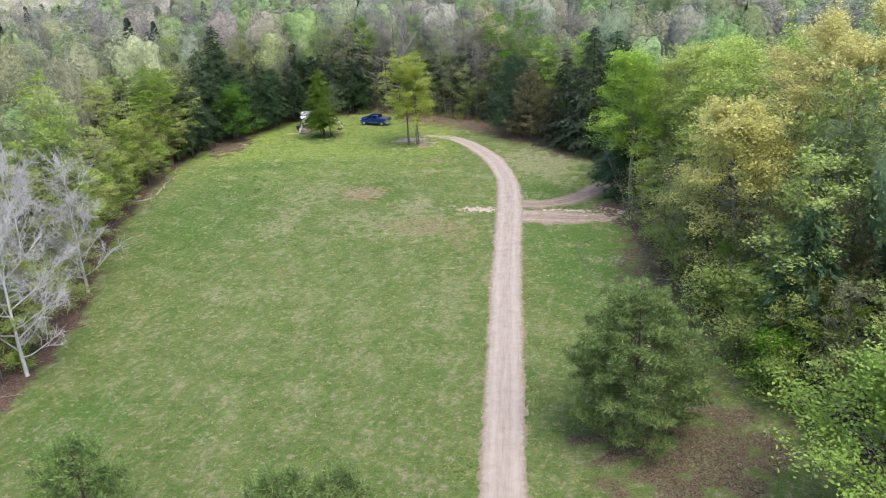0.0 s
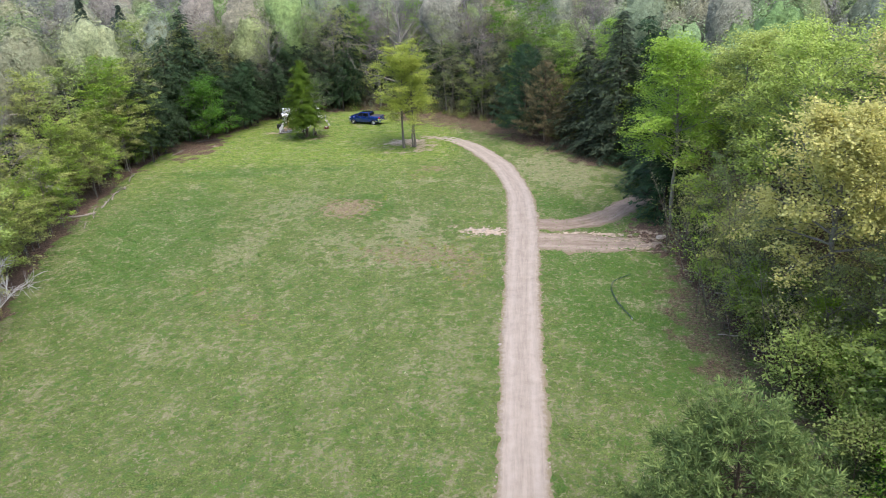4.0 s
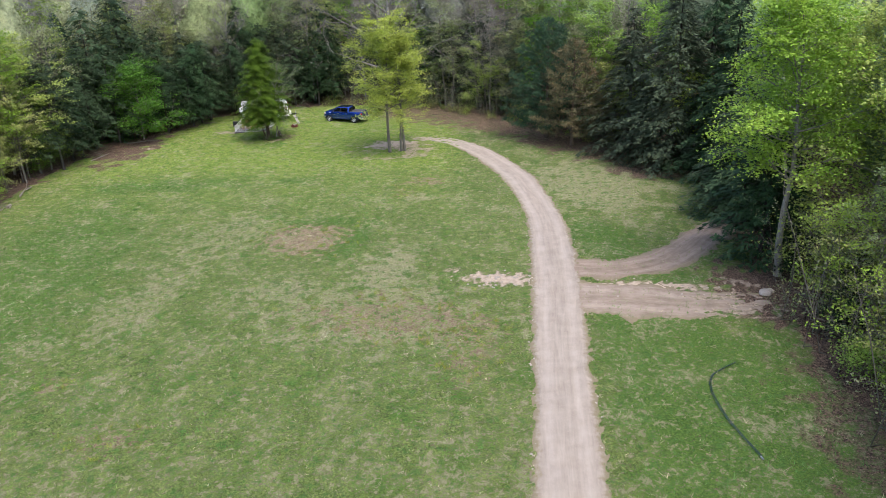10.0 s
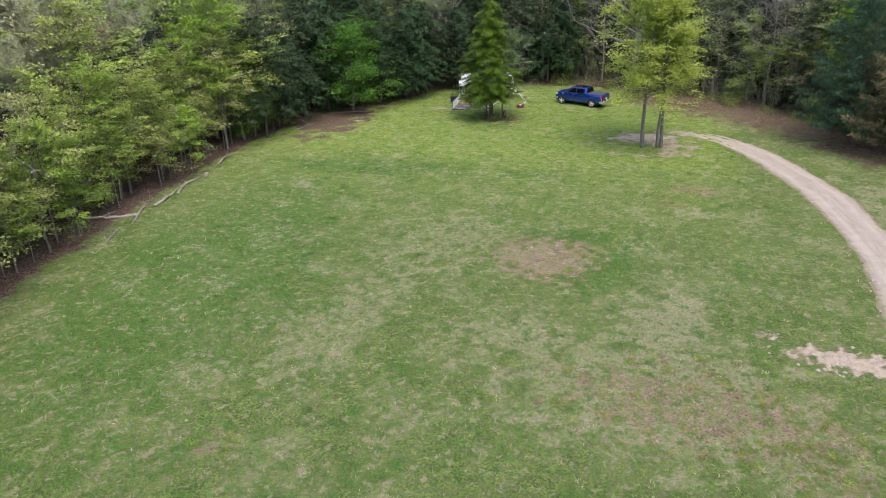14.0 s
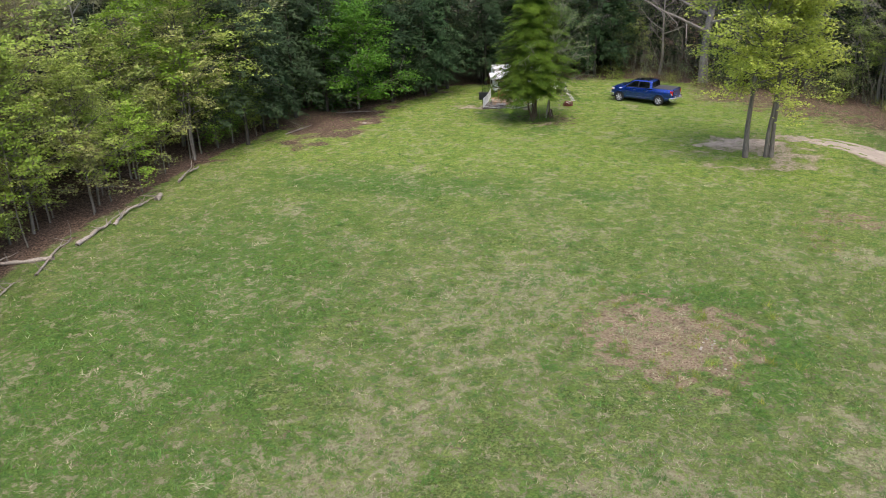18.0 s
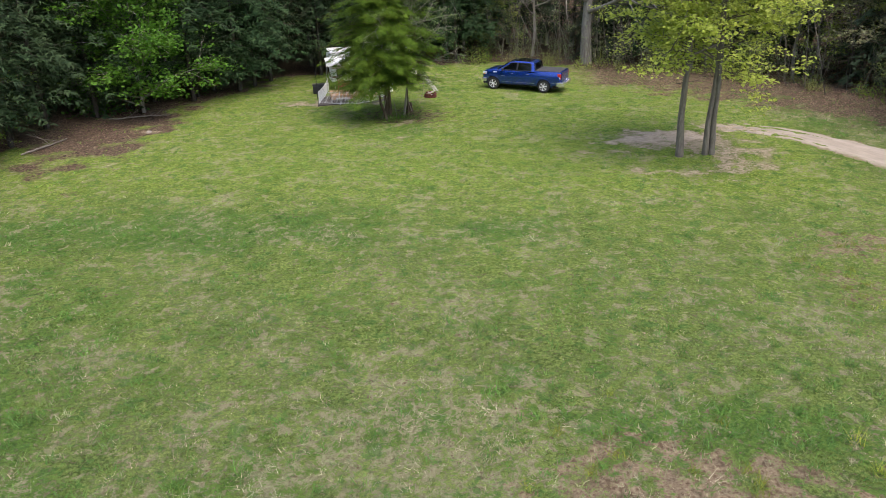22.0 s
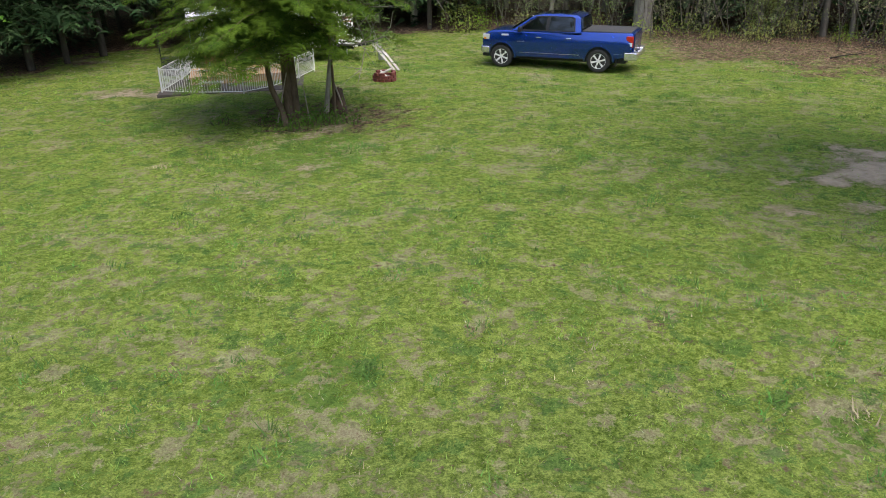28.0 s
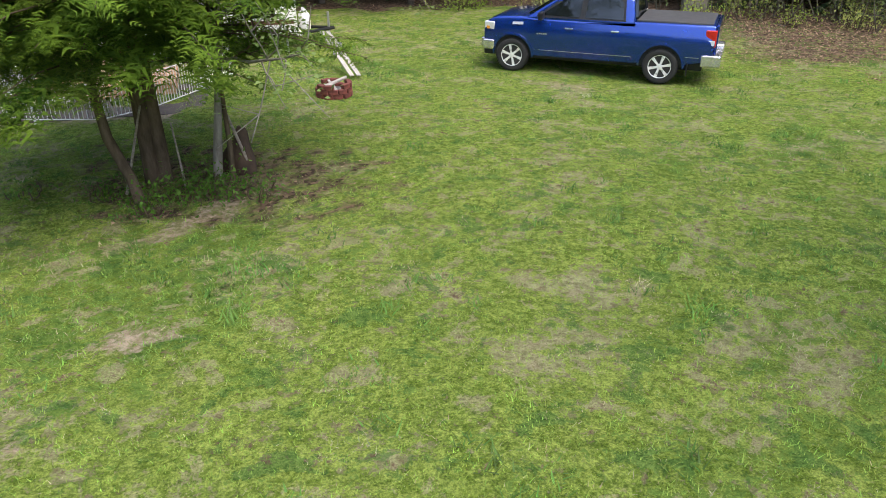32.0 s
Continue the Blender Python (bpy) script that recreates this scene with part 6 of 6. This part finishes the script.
    for x in (0.4, L - 0.3):
        part("stabiliser", rod_bm((x, 0.25, 0.0), (x, 0.25, 0.45), 0.03), STEEL, c)
    return c


camper()

tagged(part("patio_mat", join_bm(box_bm(-2.3, 2.4, -1.2, 1.5, -0.03, 0.075, 0.02)), MAT_GREY, None), "grey outdoor mat under a fenced camper patio", "mat").matrix_world = pose(-24.4, 137.0, 0, 0, 0, 12)


def pet_fence():
    corners = [(-26.75, 140.0), (-26.5, 137.9), (-26.4, 135.8), (-24.95, 135.55), (-23.6, 135.6), (-22.9, 136.5), (-22.35, 138.1), (-22.1, 139.6)]
    f = thing("pet_fence", Matrix.Identity(4), "low white metal picket fence round the patio", "fence")
    zb = 0.09
    for (x0, y0), (x1, y1) in zip(corners, corners[1:]):
        n = int(math.hypot(x1 - x0, y1 - y0) / 0.085)
        part("rail", rod_bm((x0, y0, zb + 0.74), (x1, y1, zb + 0.74), 0.013, sides=6), WHITE, f)
        panel = part("rail", rod_bm((x0, y0, zb + 0.04), (x1, y1, zb + 0.04), 0.013, sides=6), WHITE, f)
        for k in range(1, n):
            u = k / n
            x, y = x0 + (x1 - x0) * u, y0 + (y1 - y0) * u
            part("picket", rod_bm((x, y, zb + 0.04), (x, y, zb + 0.74), 0.0085, sides=5), WHITE, panel)
    for x, y in corners:
        part("post", rod_bm((x, y, 0.0), (x, y, zb + 0.82), 0.024), WHITE, f)


pet_fence()


def deck():
    d = thing("patio_deck", pose(-24.6, 138.0, 0.085, 0, 0, 17), "low tan wooden deck before the camper", "deck")
    part("frame", join_bm(box_bm(-1.5, 1.6, -0.75, -0.7, 0, 0.24), box_bm(-1.5, 1.6, 0.95, 1.0, 0, 0.24), box_bm(-1.5, -1.45, -0.7, 0.95, 0, 0.24), box_bm(1.55, 1.6, -0.7, 0.95, 0, 0.24)), DECK, d)
    b = box_bm(-1.52, 1.62, 0, 0.135, 0, 0.03, 0.004, 1)
    me = bpy.data.meshes.new("board")
    b.to_mesh(me)
    b.free()
    me.materials.append(DECK)
    for k in range(12):
        ob = part("board", me, None, d)
        ob.location = (0, -0.77 + 0.148 * k, 0.24)
    s = thing("patio_step", pose(-25.0, 136.55, 0.085, 0, 0, 10), "small pale wooden step inside the fence", "step")
    part("tread", box_bm(-0.4, 0.4, -0.2, 0.2, 0.14, 0.18, 0.01), PALE_WOOD, s)
    for x in (-0.33, 0.33):
        part("side_board", box_bm(x - 0.02, x + 0.02, -0.18, 0.18, 0, 0.14), PALE_WOOD, s)


deck()


def patio_chair(x, y, turn, mat, label):
    c = thing("patio_chair", pose(x, y, 0.36, 0, 0, turn), label, "chair", "patio chairs")
    for k in range(4):
        part("seat_slat", box_bm(-0.26, 0.26, -0.22 + k * 0.12, -0.12 + k * 0.12, 0.38, 0.41, 0.006, 1), mat, c)
    for k in range(4):
        b = part("back_slat", box_bm(-0.24 + k * 0.125, -0.14 + k * 0.125, -0.012, 0.012, 0, 0.6, 0.006, 1), mat, c)
        b.location, b.rotation_euler = (0, 0.26, 0.4), (-0.25, 0, 0)
    for px in (-0.26, 0.26):
        for py in (-0.2, 0.24):
            part("leg", box_bm(px - 0.025, px + 0.025, py - 0.03, py + 0.03, 0, 0.6 if py < 0 else 0.5, 0.006, 1), mat, c)
        part("armrest", box_bm(px - 0.05, px + 0.05, -0.26, 0.3, 0.6, 0.63, 0.008, 1), mat, c)


patio_chair(-24.0, 138.3, 200, RED_WOOD, "reddish wooden armchair on the patio deck")
patio_chair(-25.2, 138.0, 160, RED_WOOD, "reddish wooden armchair on the patio deck")
pt_ = thing("patio_table", pose(-24.55, 137.75, 0.36, 0, 0, 17), "small tan wooden table on the patio deck", "table")
part("tabletop", box_bm(-0.3, 0.3, -0.25, 0.25, 0.42, 0.46, 0.01), DECK, pt_)
for px in (-0.25, 0.25):
    for py in (-0.2, 0.2):
        part("leg", box_bm(px - 0.025, px + 0.025, py - 0.025, py + 0.025, 0, 0.42), DECK, pt_)

pole = thing("black_pole", pose(-26.87, 137.25, 0), "thin black metal pole standing in the grass", "pole")
part("shaft", rod_bm((0, 0, -0.05), (0, 0, 1.8), 0.022), IRON, pole)
part("cap", rod_bm((0, 0, 1.8), (0, 0, 1.84), 0.03, 0.01), IRON, pole)
bn = thing("storage_bin", pose(-27.2, 139.4, 0, 0, 0, 15), "black plastic storage bin beside the camper", "bin")
shade(part("body", box_bm(-0.5, 0.5, -0.3, 0.3, 0, 0.55, 0.03), BLACK, bn))
shade(part("lid", box_bm(-0.53, 0.53, -0.33, 0.33, 0.55, 0.63, 0.03), BLACK, bn))


def bucket(x, y):
    b = thing("bucket", pose(x, y, 0), "grey metal bucket under the trailer tongue", "bucket")
    shade(part("body", lathe_bm([(0.001, 0.02), (0.13, 0.02), (0.15, 0.34), (0.16, 0.35), (0.145, 0.34), (0.12, 0.05), (0.001, 0.05)], 20, "Z"), STEEL, b))
    part("handle", rod_bm((-0.15, 0, 0.3), (0.15, 0, 0.3), 0.006), IRON, b)


bucket(-19.9, 142.3)


def fire_pit():
    f = thing("fire_pit", pose(-19.28, 138.0, 0), "round fire pit of stacked red bricks with ash", "fire pit")
    b = box_bm(-0.1, 0.1, -0.055, 0.055, 0, 0.1, 0.008, 1)
    me = bpy.data.meshes.new("brick")
    b.to_mesh(me)
    b.free()
    me.materials.append(BRICK)
    r = np.random.default_rng(5)
    for row in range(3):
        for k in range(11):
            if row == 2 and k in (2, 5, 6, 9):
                continue
            a = 2 * math.pi * (k + 0.5 * (row % 2)) / 11 + r.normal(0, 0.02)
            ob = part("brick", me, None, f)
            ob.location = (0.36 * math.cos(a), 0.36 * math.sin(a), 0.01 + row * 0.104)
            ob.rotation_euler = (r.normal(0, 0.03), r.normal(0, 0.03), a + math.pi / 2 + r.normal(0, 0.06))
    part("ash_bed", lathe_bm([(0.001, 0.16), (0.2, 0.17), (0.31, 0.12), (0.31, 0.02), (0.001, 0.02)], 20, "Z"), ASH, f, "grey ash")
    part("burnt_log", join_bm(rod_bm((-0.25, -0.05, 0.2), (0.28, 0.15, 0.4), 0.045, 0.035), rod_bm((0.1, -0.25, 0.18), (-0.15, 0.2, 0.3), 0.04, 0.03)), PALE_WOOD, f, "half-burnt pale log")


fire_pit()
for k, o in enumerate((0.0, 0.17)):
    a, b = Vector((-18.95 - o, 139.75 - o * 0.2, 0.03)), Vector((-19.98 - o, 141.5, 0.78))
    d = b - a
    ob = tagged(part("board", box_bm(0, d.length, -0.055, 0.055, 0, 0.03, 0.004, 1), PALE_WOOD, None), "long pale weathered board leaning on the camper's front", "board", "leaning boards")
    ob.matrix_world = Matrix.Translation(a) @ d.to_track_quat("X", "Z").to_matrix().to_4x4()


def boulder():
    bm = lump_bm(17, (0.27, 0.17, 0.6), 0.35, 3)
    for v in bm.verts:
        k = max(0, v.co.z / 0.6)
        v.co.x *= 1.1 - 0.6 * k
        v.co.x += 0.08 * k
    ob = tagged(part("boulder", bm, BROWN_ROCK, None), "pointed dark brown slab of rock under the trees", "boulder")
    shade(ob, 60)
    ob.matrix_world = pose(-20.1, 133.1, 0.18, -8, 0, 5)


boulder()
for a, b, r in (((-19.85, 133.0, 0), (-20.15, 132.95, 1.05), 0.03), ((-21.6, 132.0, 0), (-21.35, 132.5, 1.3), 0.025), ((-20.75, 132.3, 0), (-20.95, 132.6, 1.0), 0.02)):
    tagged(part("stick", rod_bm(a, b, r, r * 0.7, 7), DEAD_WOOD, None), "dead stick leaning among the stems", "stick", "leaning sticks")


# ---- hose, logs, stones ----
def hose():
    pts = [(17.9, 79.2), (17.3, 78.8), (16.9, 78.5), (16.3, 78.0), (15.95, 77.2), (15.8, 76.2), (15.8, 75.2), (15.9, 74.0), (16.2, 72.6), (16.5, 71.3)]
    p = np.array([(x, y, 0.075 + relief(np.array([x]), np.array([y]))[0]) for x, y in pts])
    u = np.linspace(0, len(p) - 1, 60)
    q = np.stack([np.interp(u, np.arange(len(p)), p[:, k]) for k in range(3)], 1)
    for _ in range(3):
        q[1:-1] = (q[:-2] + q[1:-1] * 2 + q[2:]) / 4
    h = thing("hose", Matrix.Identity(4), "dark green hose lying in the grass", "hose")
    for dx in (0.0, 0.075):
        v, f = tubes([(q + (dx, dx * 0.3, 0), np.full(60, 0.023))], 8)
        part("tube", mesh_of("tube", v, f, HOSE, True), None, h)
    part("coupling", rod_bm(tuple(q[-1]), tuple(q[-1] + np.array([0.05, -0.2, 0])), 0.045), STEEL, h)


hose()


def fallen(pts, r, label, mat, name="fallen_log", stubs=3, seed=0):
    rg = np.random.default_rng(seed)
    p = np.array(pts, float)
    u = np.linspace(0, len(p) - 1, 14)
    q = np.stack([np.interp(u, np.arange(len(p)), p[:, k]) for k in range(3)], 1) + rg.normal(0, r * 0.3, (14, 3))
    paths = [(q, r * np.linspace(1, 0.55, 14) * rg.uniform(0.7, 1.25, 14))]
    for k in range(stubs):
        i = rg.integers(2, 13)
        paths.append((bend(q[i], unit(np.array([rg.normal(), rg.normal(), 0.4])), rg.uniform(0.5, 1.6), 0.3, 4, rg, 0.2), np.linspace(r * 0.35, 0.01, 4)))
    log = thing(name, Matrix.Identity(4), label, "log", "fallen logs")
    for k, path in enumerate(paths):
        v, f = tubes([path], 8)
        nm = "branch" if k else "trunk"
        part(nm, mesh_of(nm, v, f, mat, True), None, log)
    return log


fallen([(-39.6, 101.0, 0.1), (-39.8, 102.6, 0.16), (-40.15, 104.3, 0.12)], 0.13, "weathered broken log at the wood's edge", DEAD_WOOD, stubs=5, seed=1)
fallen([(-39.75, 104.0, 0.08), (-40.35, 106.2, 0.2), (-40.3, 107.9, 0.1)], 0.1, "weathered crooked log at the wood's edge", DEAD_WOOD, stubs=5, seed=21)
fallen([(-40.0, 108.3, 0.1), (-40.25, 109.0, 0.16)], 0.15, "short split log at the wood's edge", DEAD_WOOD, stubs=1, seed=22)
fallen([(-38.9, 97.5, 0.08), (-40.0, 99.8, 0.12), (-40.6, 101.8, 0.1)], 0.07, "dry fallen branch in the brush", DEAD_WOOD, stubs=8, seed=23)
fallen([(-38.6, 94.5, 0.06), (-39.3, 96.6, 0.1)], 0.06, "dry fallen branch in the brush", DEAD_WOOD, stubs=8, seed=24)
fallen([(-40.7, 111.5, 0.12), (-41.2, 113, 0.2), (-41.3, 114.6, 0.1)], 0.09, "pale fallen log at the wood's edge", DEAD_WOOD, seed=2)
fallen([(-39.6, 99.4, 0.1), (-41.5, 98.2, 0.12), (-43, 97.6, 0.15)], 0.13, "weathered fallen log in the brush", DEAD_WOOD, seed=3)
fallen([(-38.6, 131.5, 0.08), (-36.6, 132.4, 0.1), (-35, 132.2, 0.2)], 0.05, "thin fallen branch on the leaf litter", DEAD_WOOD, stubs=5, seed=4)
fallen([(-39.6, 124, 0.08), (-38.8, 127, 0.1)], 0.06, "thin fallen branch on the leaf litter", DEAD_WOOD, stubs=5, seed=5)
fallen([(22.2, 68.2, 0.2), (23.4, 67.6, 0.35), (24.2, 67.9, 0.5), (25.4, 67.2, 0.6)], 0.05, "pale fallen limb in the brush", DEAD_WOOD, stubs=5, seed=6)
fallen([(23.5, 73.5, 1.0), (25, 71.8, 1.5), (26.0, 72.0, 1.8), (28, 70.5, 2.2)], 0.06, "pale fallen limb caught in the brush", DEAD_WOOD, stubs=6, seed=7)
fallen([(-33.0, 50.2, 0.1), (-30.8, 50.8, 0.08)], 0.05, "dry fallen branch by the bare trees", DEAD_WOOD, stubs=6, seed=8)
fallen([(-2.3, 141.8, 0.06), (-0.6, 142.6, 0.12)], 0.03, "dark fallen branch on the leaves", BARK["dark"], stubs=2, seed=9)

STONES = [lump_bm(40 + k, (1, 0.8, 0.55), 0.35, 2) for k in range(4)]
STONE_ME = []
for b in STONES:
    me = bpy.data.meshes.new("stone")
    b.to_mesh(me)
    b.free()
    me.materials.append(ROCK)
    STONE_ME.append(me)


def stone(x, y, size, turn, k, label="small pale field stone on the ground", group="loose stones"):
    ob = tagged(new("stone", STONE_ME[k % 4]), label, "stone", group)
    ob.matrix_world = Matrix.Translation((x, y, float(relief(np.array([x]), np.array([y]))[0]) + size * 0.12)) @ Euler((0, 0, turn)).to_matrix().to_4x4() @ Matrix.Diagonal((size, size, size, 1))


rs = np.random.default_rng(15)
stone(-34.86, 128.86, 0.18, 0.3, 0, "white flat stone lying in the grass")
stone(22.6, 87.6, 0.5, 1.0, 1, "pale boulder beside the dirt track")
stone(23.0, 87.9, 0.3, 2.0, 2, "pale boulder beside the dirt track")
stone(6.05, 67.7, 0.17, 2.0, 2, "white stone at the edge of the drive")
for k in range(12):
    stone(rs.normal(-8.3, 0.25 if k < 8 else 1.3), rs.normal(98.6, 0.25 if k < 8 else 1.2), rs.uniform(0.04, 0.075), rs.uniform(0, 6), k, "small white stone in the dead grass", "stones of the rusty patch")
for k in range(46):
    stone(rs.normal(5.2, 1.5), rs.normal(90.5, 0.75), rs.uniform(0.03, 0.12), rs.uniform(0, 6), k, "pale broken stone in a bare gravelly patch", "stones of the gravel patch")
for k in range(70):
    y = rs.uniform(45, 100)
    c = np.interp(y, [r[1] for r in ROAD], [r[0] for r in ROAD])
    w = np.interp(y, [r[1] for r in ROAD], [r[2] for r in ROAD])
    stone(c + rs.choice((-1, 1)) * (w + rs.uniform(0.0, 0.3)), y, rs.uniform(0.03, 0.09), rs.uniform(0, 6), k, "pale pebble at the edge of the drive", "stones along the drive")
for k in range(26):
    stone(rs.uniform(11, 20), rs.normal(88.6, 0.9), rs.uniform(0.04, 0.12), rs.uniform(0, 6), k, "pale stone on the dirt track", "stones of the track")


# ---- grass blades and fallen leaves ----
def grass_material():
    g = Graph("grass_blades")
    c = g.shift(g.attr_color("tint"), g.ramp(g.island(), 0, 1, 0.485, 0.515), 1.0, g.ramp(g.island(), 0, 1, 0.7, 1.35))
    g.done(c, 0.6, spec=0.25)
    t = g.n.new("ShaderNodeBsdfTranslucent")
    g.put(t.inputs[0], c)
    m = g.n.new("ShaderNodeMixShader")
    m.inputs[0].default_value = 0.25
    g.l.new(g.bsdf.outputs[0], m.inputs[1])
    g.l.new(t.outputs[0], m.inputs[2])
    g.l.new(m.outputs[0], g.n["Material Output"].inputs[0])
    return g.mat


def sward(name, x0, x1, y0, y1, per_m2, blades, tall, wide, seed, label, keep, spread=0.03, hue=None, lie=1.0):
    r = np.random.default_rng(seed)
    n = int((x1 - x0) * (y1 - y0) * per_m2)
    x, y = r.uniform(x0, x1, n), r.uniform(y0, y1, n)
    inn, dist = inside(x, y, EDGE)
    ok = inn & (dist > 0.3) & (road_gap(x, y) > r.uniform(-0.22, 0.1, n)) & keep(x, y)
    x, y = x[ok], y[ok]
    litter, dirt, dry, lush_shaded, mown, rust = ground_masks(x, y)
    dry = np.clip(np.maximum(dry, rust), 0, 1)
    clump = 0.5 + 0.5 * fbm(x, y, seed + 3, 1.3, 3)
    ok = r.uniform(0, 1, len(x)) < np.clip(1.05 - 0.95 * dirt - 0.8 * litter - 0.45 * rust, 0.03, 1) * np.clip(0.35 + clump, 0.12, 1)
    x, y, dry, lush_shaded, mown, dirt, clump = (a[ok] for a in (x, y, dry, lush_shaded, mown, dirt, clump))
    m = len(x)
    patch = fbm(x, y, 76, 1.5, 3)
    green = np.array([0.137, 0.187, 0.047]) + np.outer(mown, [0.074, 0.135, 0.003])
    green = green * (1 + 0.14 * patch[:, None] * np.array([0.6, 1.0, 0.4]))
    tint = green + (np.array([0.09, 0.185, 0.042]) - green) * np.clip(lush_shaded * 1.2, 0, 1)[:, None] * 0.8
    if hue is not None:
        tint = np.tile(np.array(hue), (m, 1))
    straw = r.uniform(0, 1, m) < np.clip(0.04 + 0.62 * dry - 0.25 * lush_shaded - 0.12 * patch, 0.02, 0.85) * (1.0 if hue is None else 0.2)
    tint[straw] = np.array([0.32, 0.29, 0.175]) * r.uniform(0.7, 1.2, (straw.sum(), 1))
    tint = tint * r.uniform(0.72, 1.35, (m, 1)) * (1 + np.outer(r.normal(0, 1, m), [0.08, 0.0, 0.04]))
    h = tall * r.uniform(0.5, 1.3, m) * (1 + 0.7 * lush_shaded - 0.35 * mown) * np.where(straw, 0.8, 1)
    k = blades
    X, Y, H = np.repeat(x, k), np.repeat(y, k), np.repeat(h, k) * r.uniform(0.6, 1.2, m * k)
    T = np.repeat(tint, k, 0)
    az = r.uniform(0, 6.283, m * k)
    lean = np.where(np.repeat(straw, k), r.uniform(0.5, 2.2, m * k), r.uniform(0.4, 1.7, m * k)) * lie
    bx, by = X + r.normal(0, spread + wide, m * k), Y + r.normal(0, spread + wide, m * k)
    z = np.repeat(relief(x, y), k) - 0.01
    w = wide * r.uniform(0.6, 1.3, m * k)
    px, py = -np.sin(az) * w / 2, np.cos(az) * w / 2
    V = np.stack([np.c_[bx - px, by - py, z], np.c_[bx + px, by + py, z], np.c_[bx + np.cos(az) * H * lean, by + np.sin(az) * H * lean, z + H]], 1).reshape(-1, 3)
    me = mesh_of(name, V, np.arange(len(V)).reshape(-1, 3), GRASS)
    col = np.c_[np.repeat(T, 3, 0), np.ones(len(V))].astype(np.float32)
    me.attributes.new("tint", "FLOAT_COLOR", "POINT").data.foreach_set("color", col.ravel())
    tagged(new(name, me), label, "grass", kind="stuff")


GRASS = grass_material()
near = lambda x, y: (x > -30) & (x < 1) & (y > 108)
close = lambda x, y: (x > -26) & (x < -5) & (y > 120)
sward("lawn_grass", -30, 1, 108, 148, 50, 4, 0.07, 0.014, 301, "short yellow-green lawn grass with bare straw spots", near)
sward("clipped_grass", -26, -5, 120, 142, 190, 4, 0.06, 0.009, 304, "short bright lawn grass close to the camper", close)
sward("meadow_grass", -27, 1, 84, 108, 34, 5, 0.11, 0.018, 302, "patchy meadow grass with straw and green tufts", lambda x, y: y < 108)
sward("rough_grass", -42, 25, 40, 148, 9, 4, 0.12, 0.034, 303, "rough spring meadow grass tufts", lambda x, y: ~near(x, y) & ~((x > -27) & (x < 1) & (y > 84) & (y < 108)))

sward("grass_tufts", -34, 4, 72, 148, 3.2, 22, 0.14, 0.022, 305, "scattered taller green grass tufts and clover", lambda x, y: fbm(x, y, 71, 3.5, 3) > 0.0, 0.075, (0.088, 0.185, 0.03))
sward("straw_wisps", -30, 7, 76, 118, 2.6, 12, 0.045, 0.013, 307, "pale dry straw lying flat in the meadow", lambda x, y: (ground_masks(x, y)[2] > 0.42) & (fbm(x, y, 73, 1.6, 3) > -0.1), 0.12, (0.42, 0.375, 0.25), 4.5)


def rusty(x, y):
    rust = ground_masks(x, y)[5]
    return (rust > 0.12) & (fbm(x, y, 79, 1.2, 2) > 0.1)


sward("rush_tufts", -21, 7, 70, 116, 6.0, 26, 0.2, 0.018, 306, "yellow-green rush tufts in the rusty patches", rusty, 0.07, (0.2, 0.235, 0.028))


def fallen_leaves():
    r = np.random.default_rng(55)
    n = 90000
    x, y = r.uniform(-44, 27, n), r.uniform(40, 152, n)
    x[:56000], y[:56000] = r.uniform(-14, 12, 56000), r.uniform(131, 150, 56000)
    litter = ground_masks(x, y)[0]
    ok = (r.uniform(0, 1, n) < litter * 0.8) & (road_gap(x, y) > 0.1)
    x, y = x[ok], y[ok]
    m = len(x)
    c = np.c_[x, y, relief(x, y) + r.uniform(0.015, 0.05, m)]
    s = r.uniform(0.035, 0.085, m)
    v, f = leaves(c, r.normal(0, 1, (m, 3)) * (1, 1, 0.25), r.normal(0, 0.35, (m, 3)) + (0, 0, 1), s, s * 0.7)
    g = Graph("dry_leaves")
    col = g.mix(g.island(), (0.17, 0.1, 0.06), (0.46, 0.32, 0.22))
    tagged(new("fallen_leaves", mesh_of("fallen_leaves", v, f, g.done(col, 0.8, spec=0.2))), "dry brown fallen leaves at the wood's edge", "leaves", kind="stuff")


fallen_leaves()
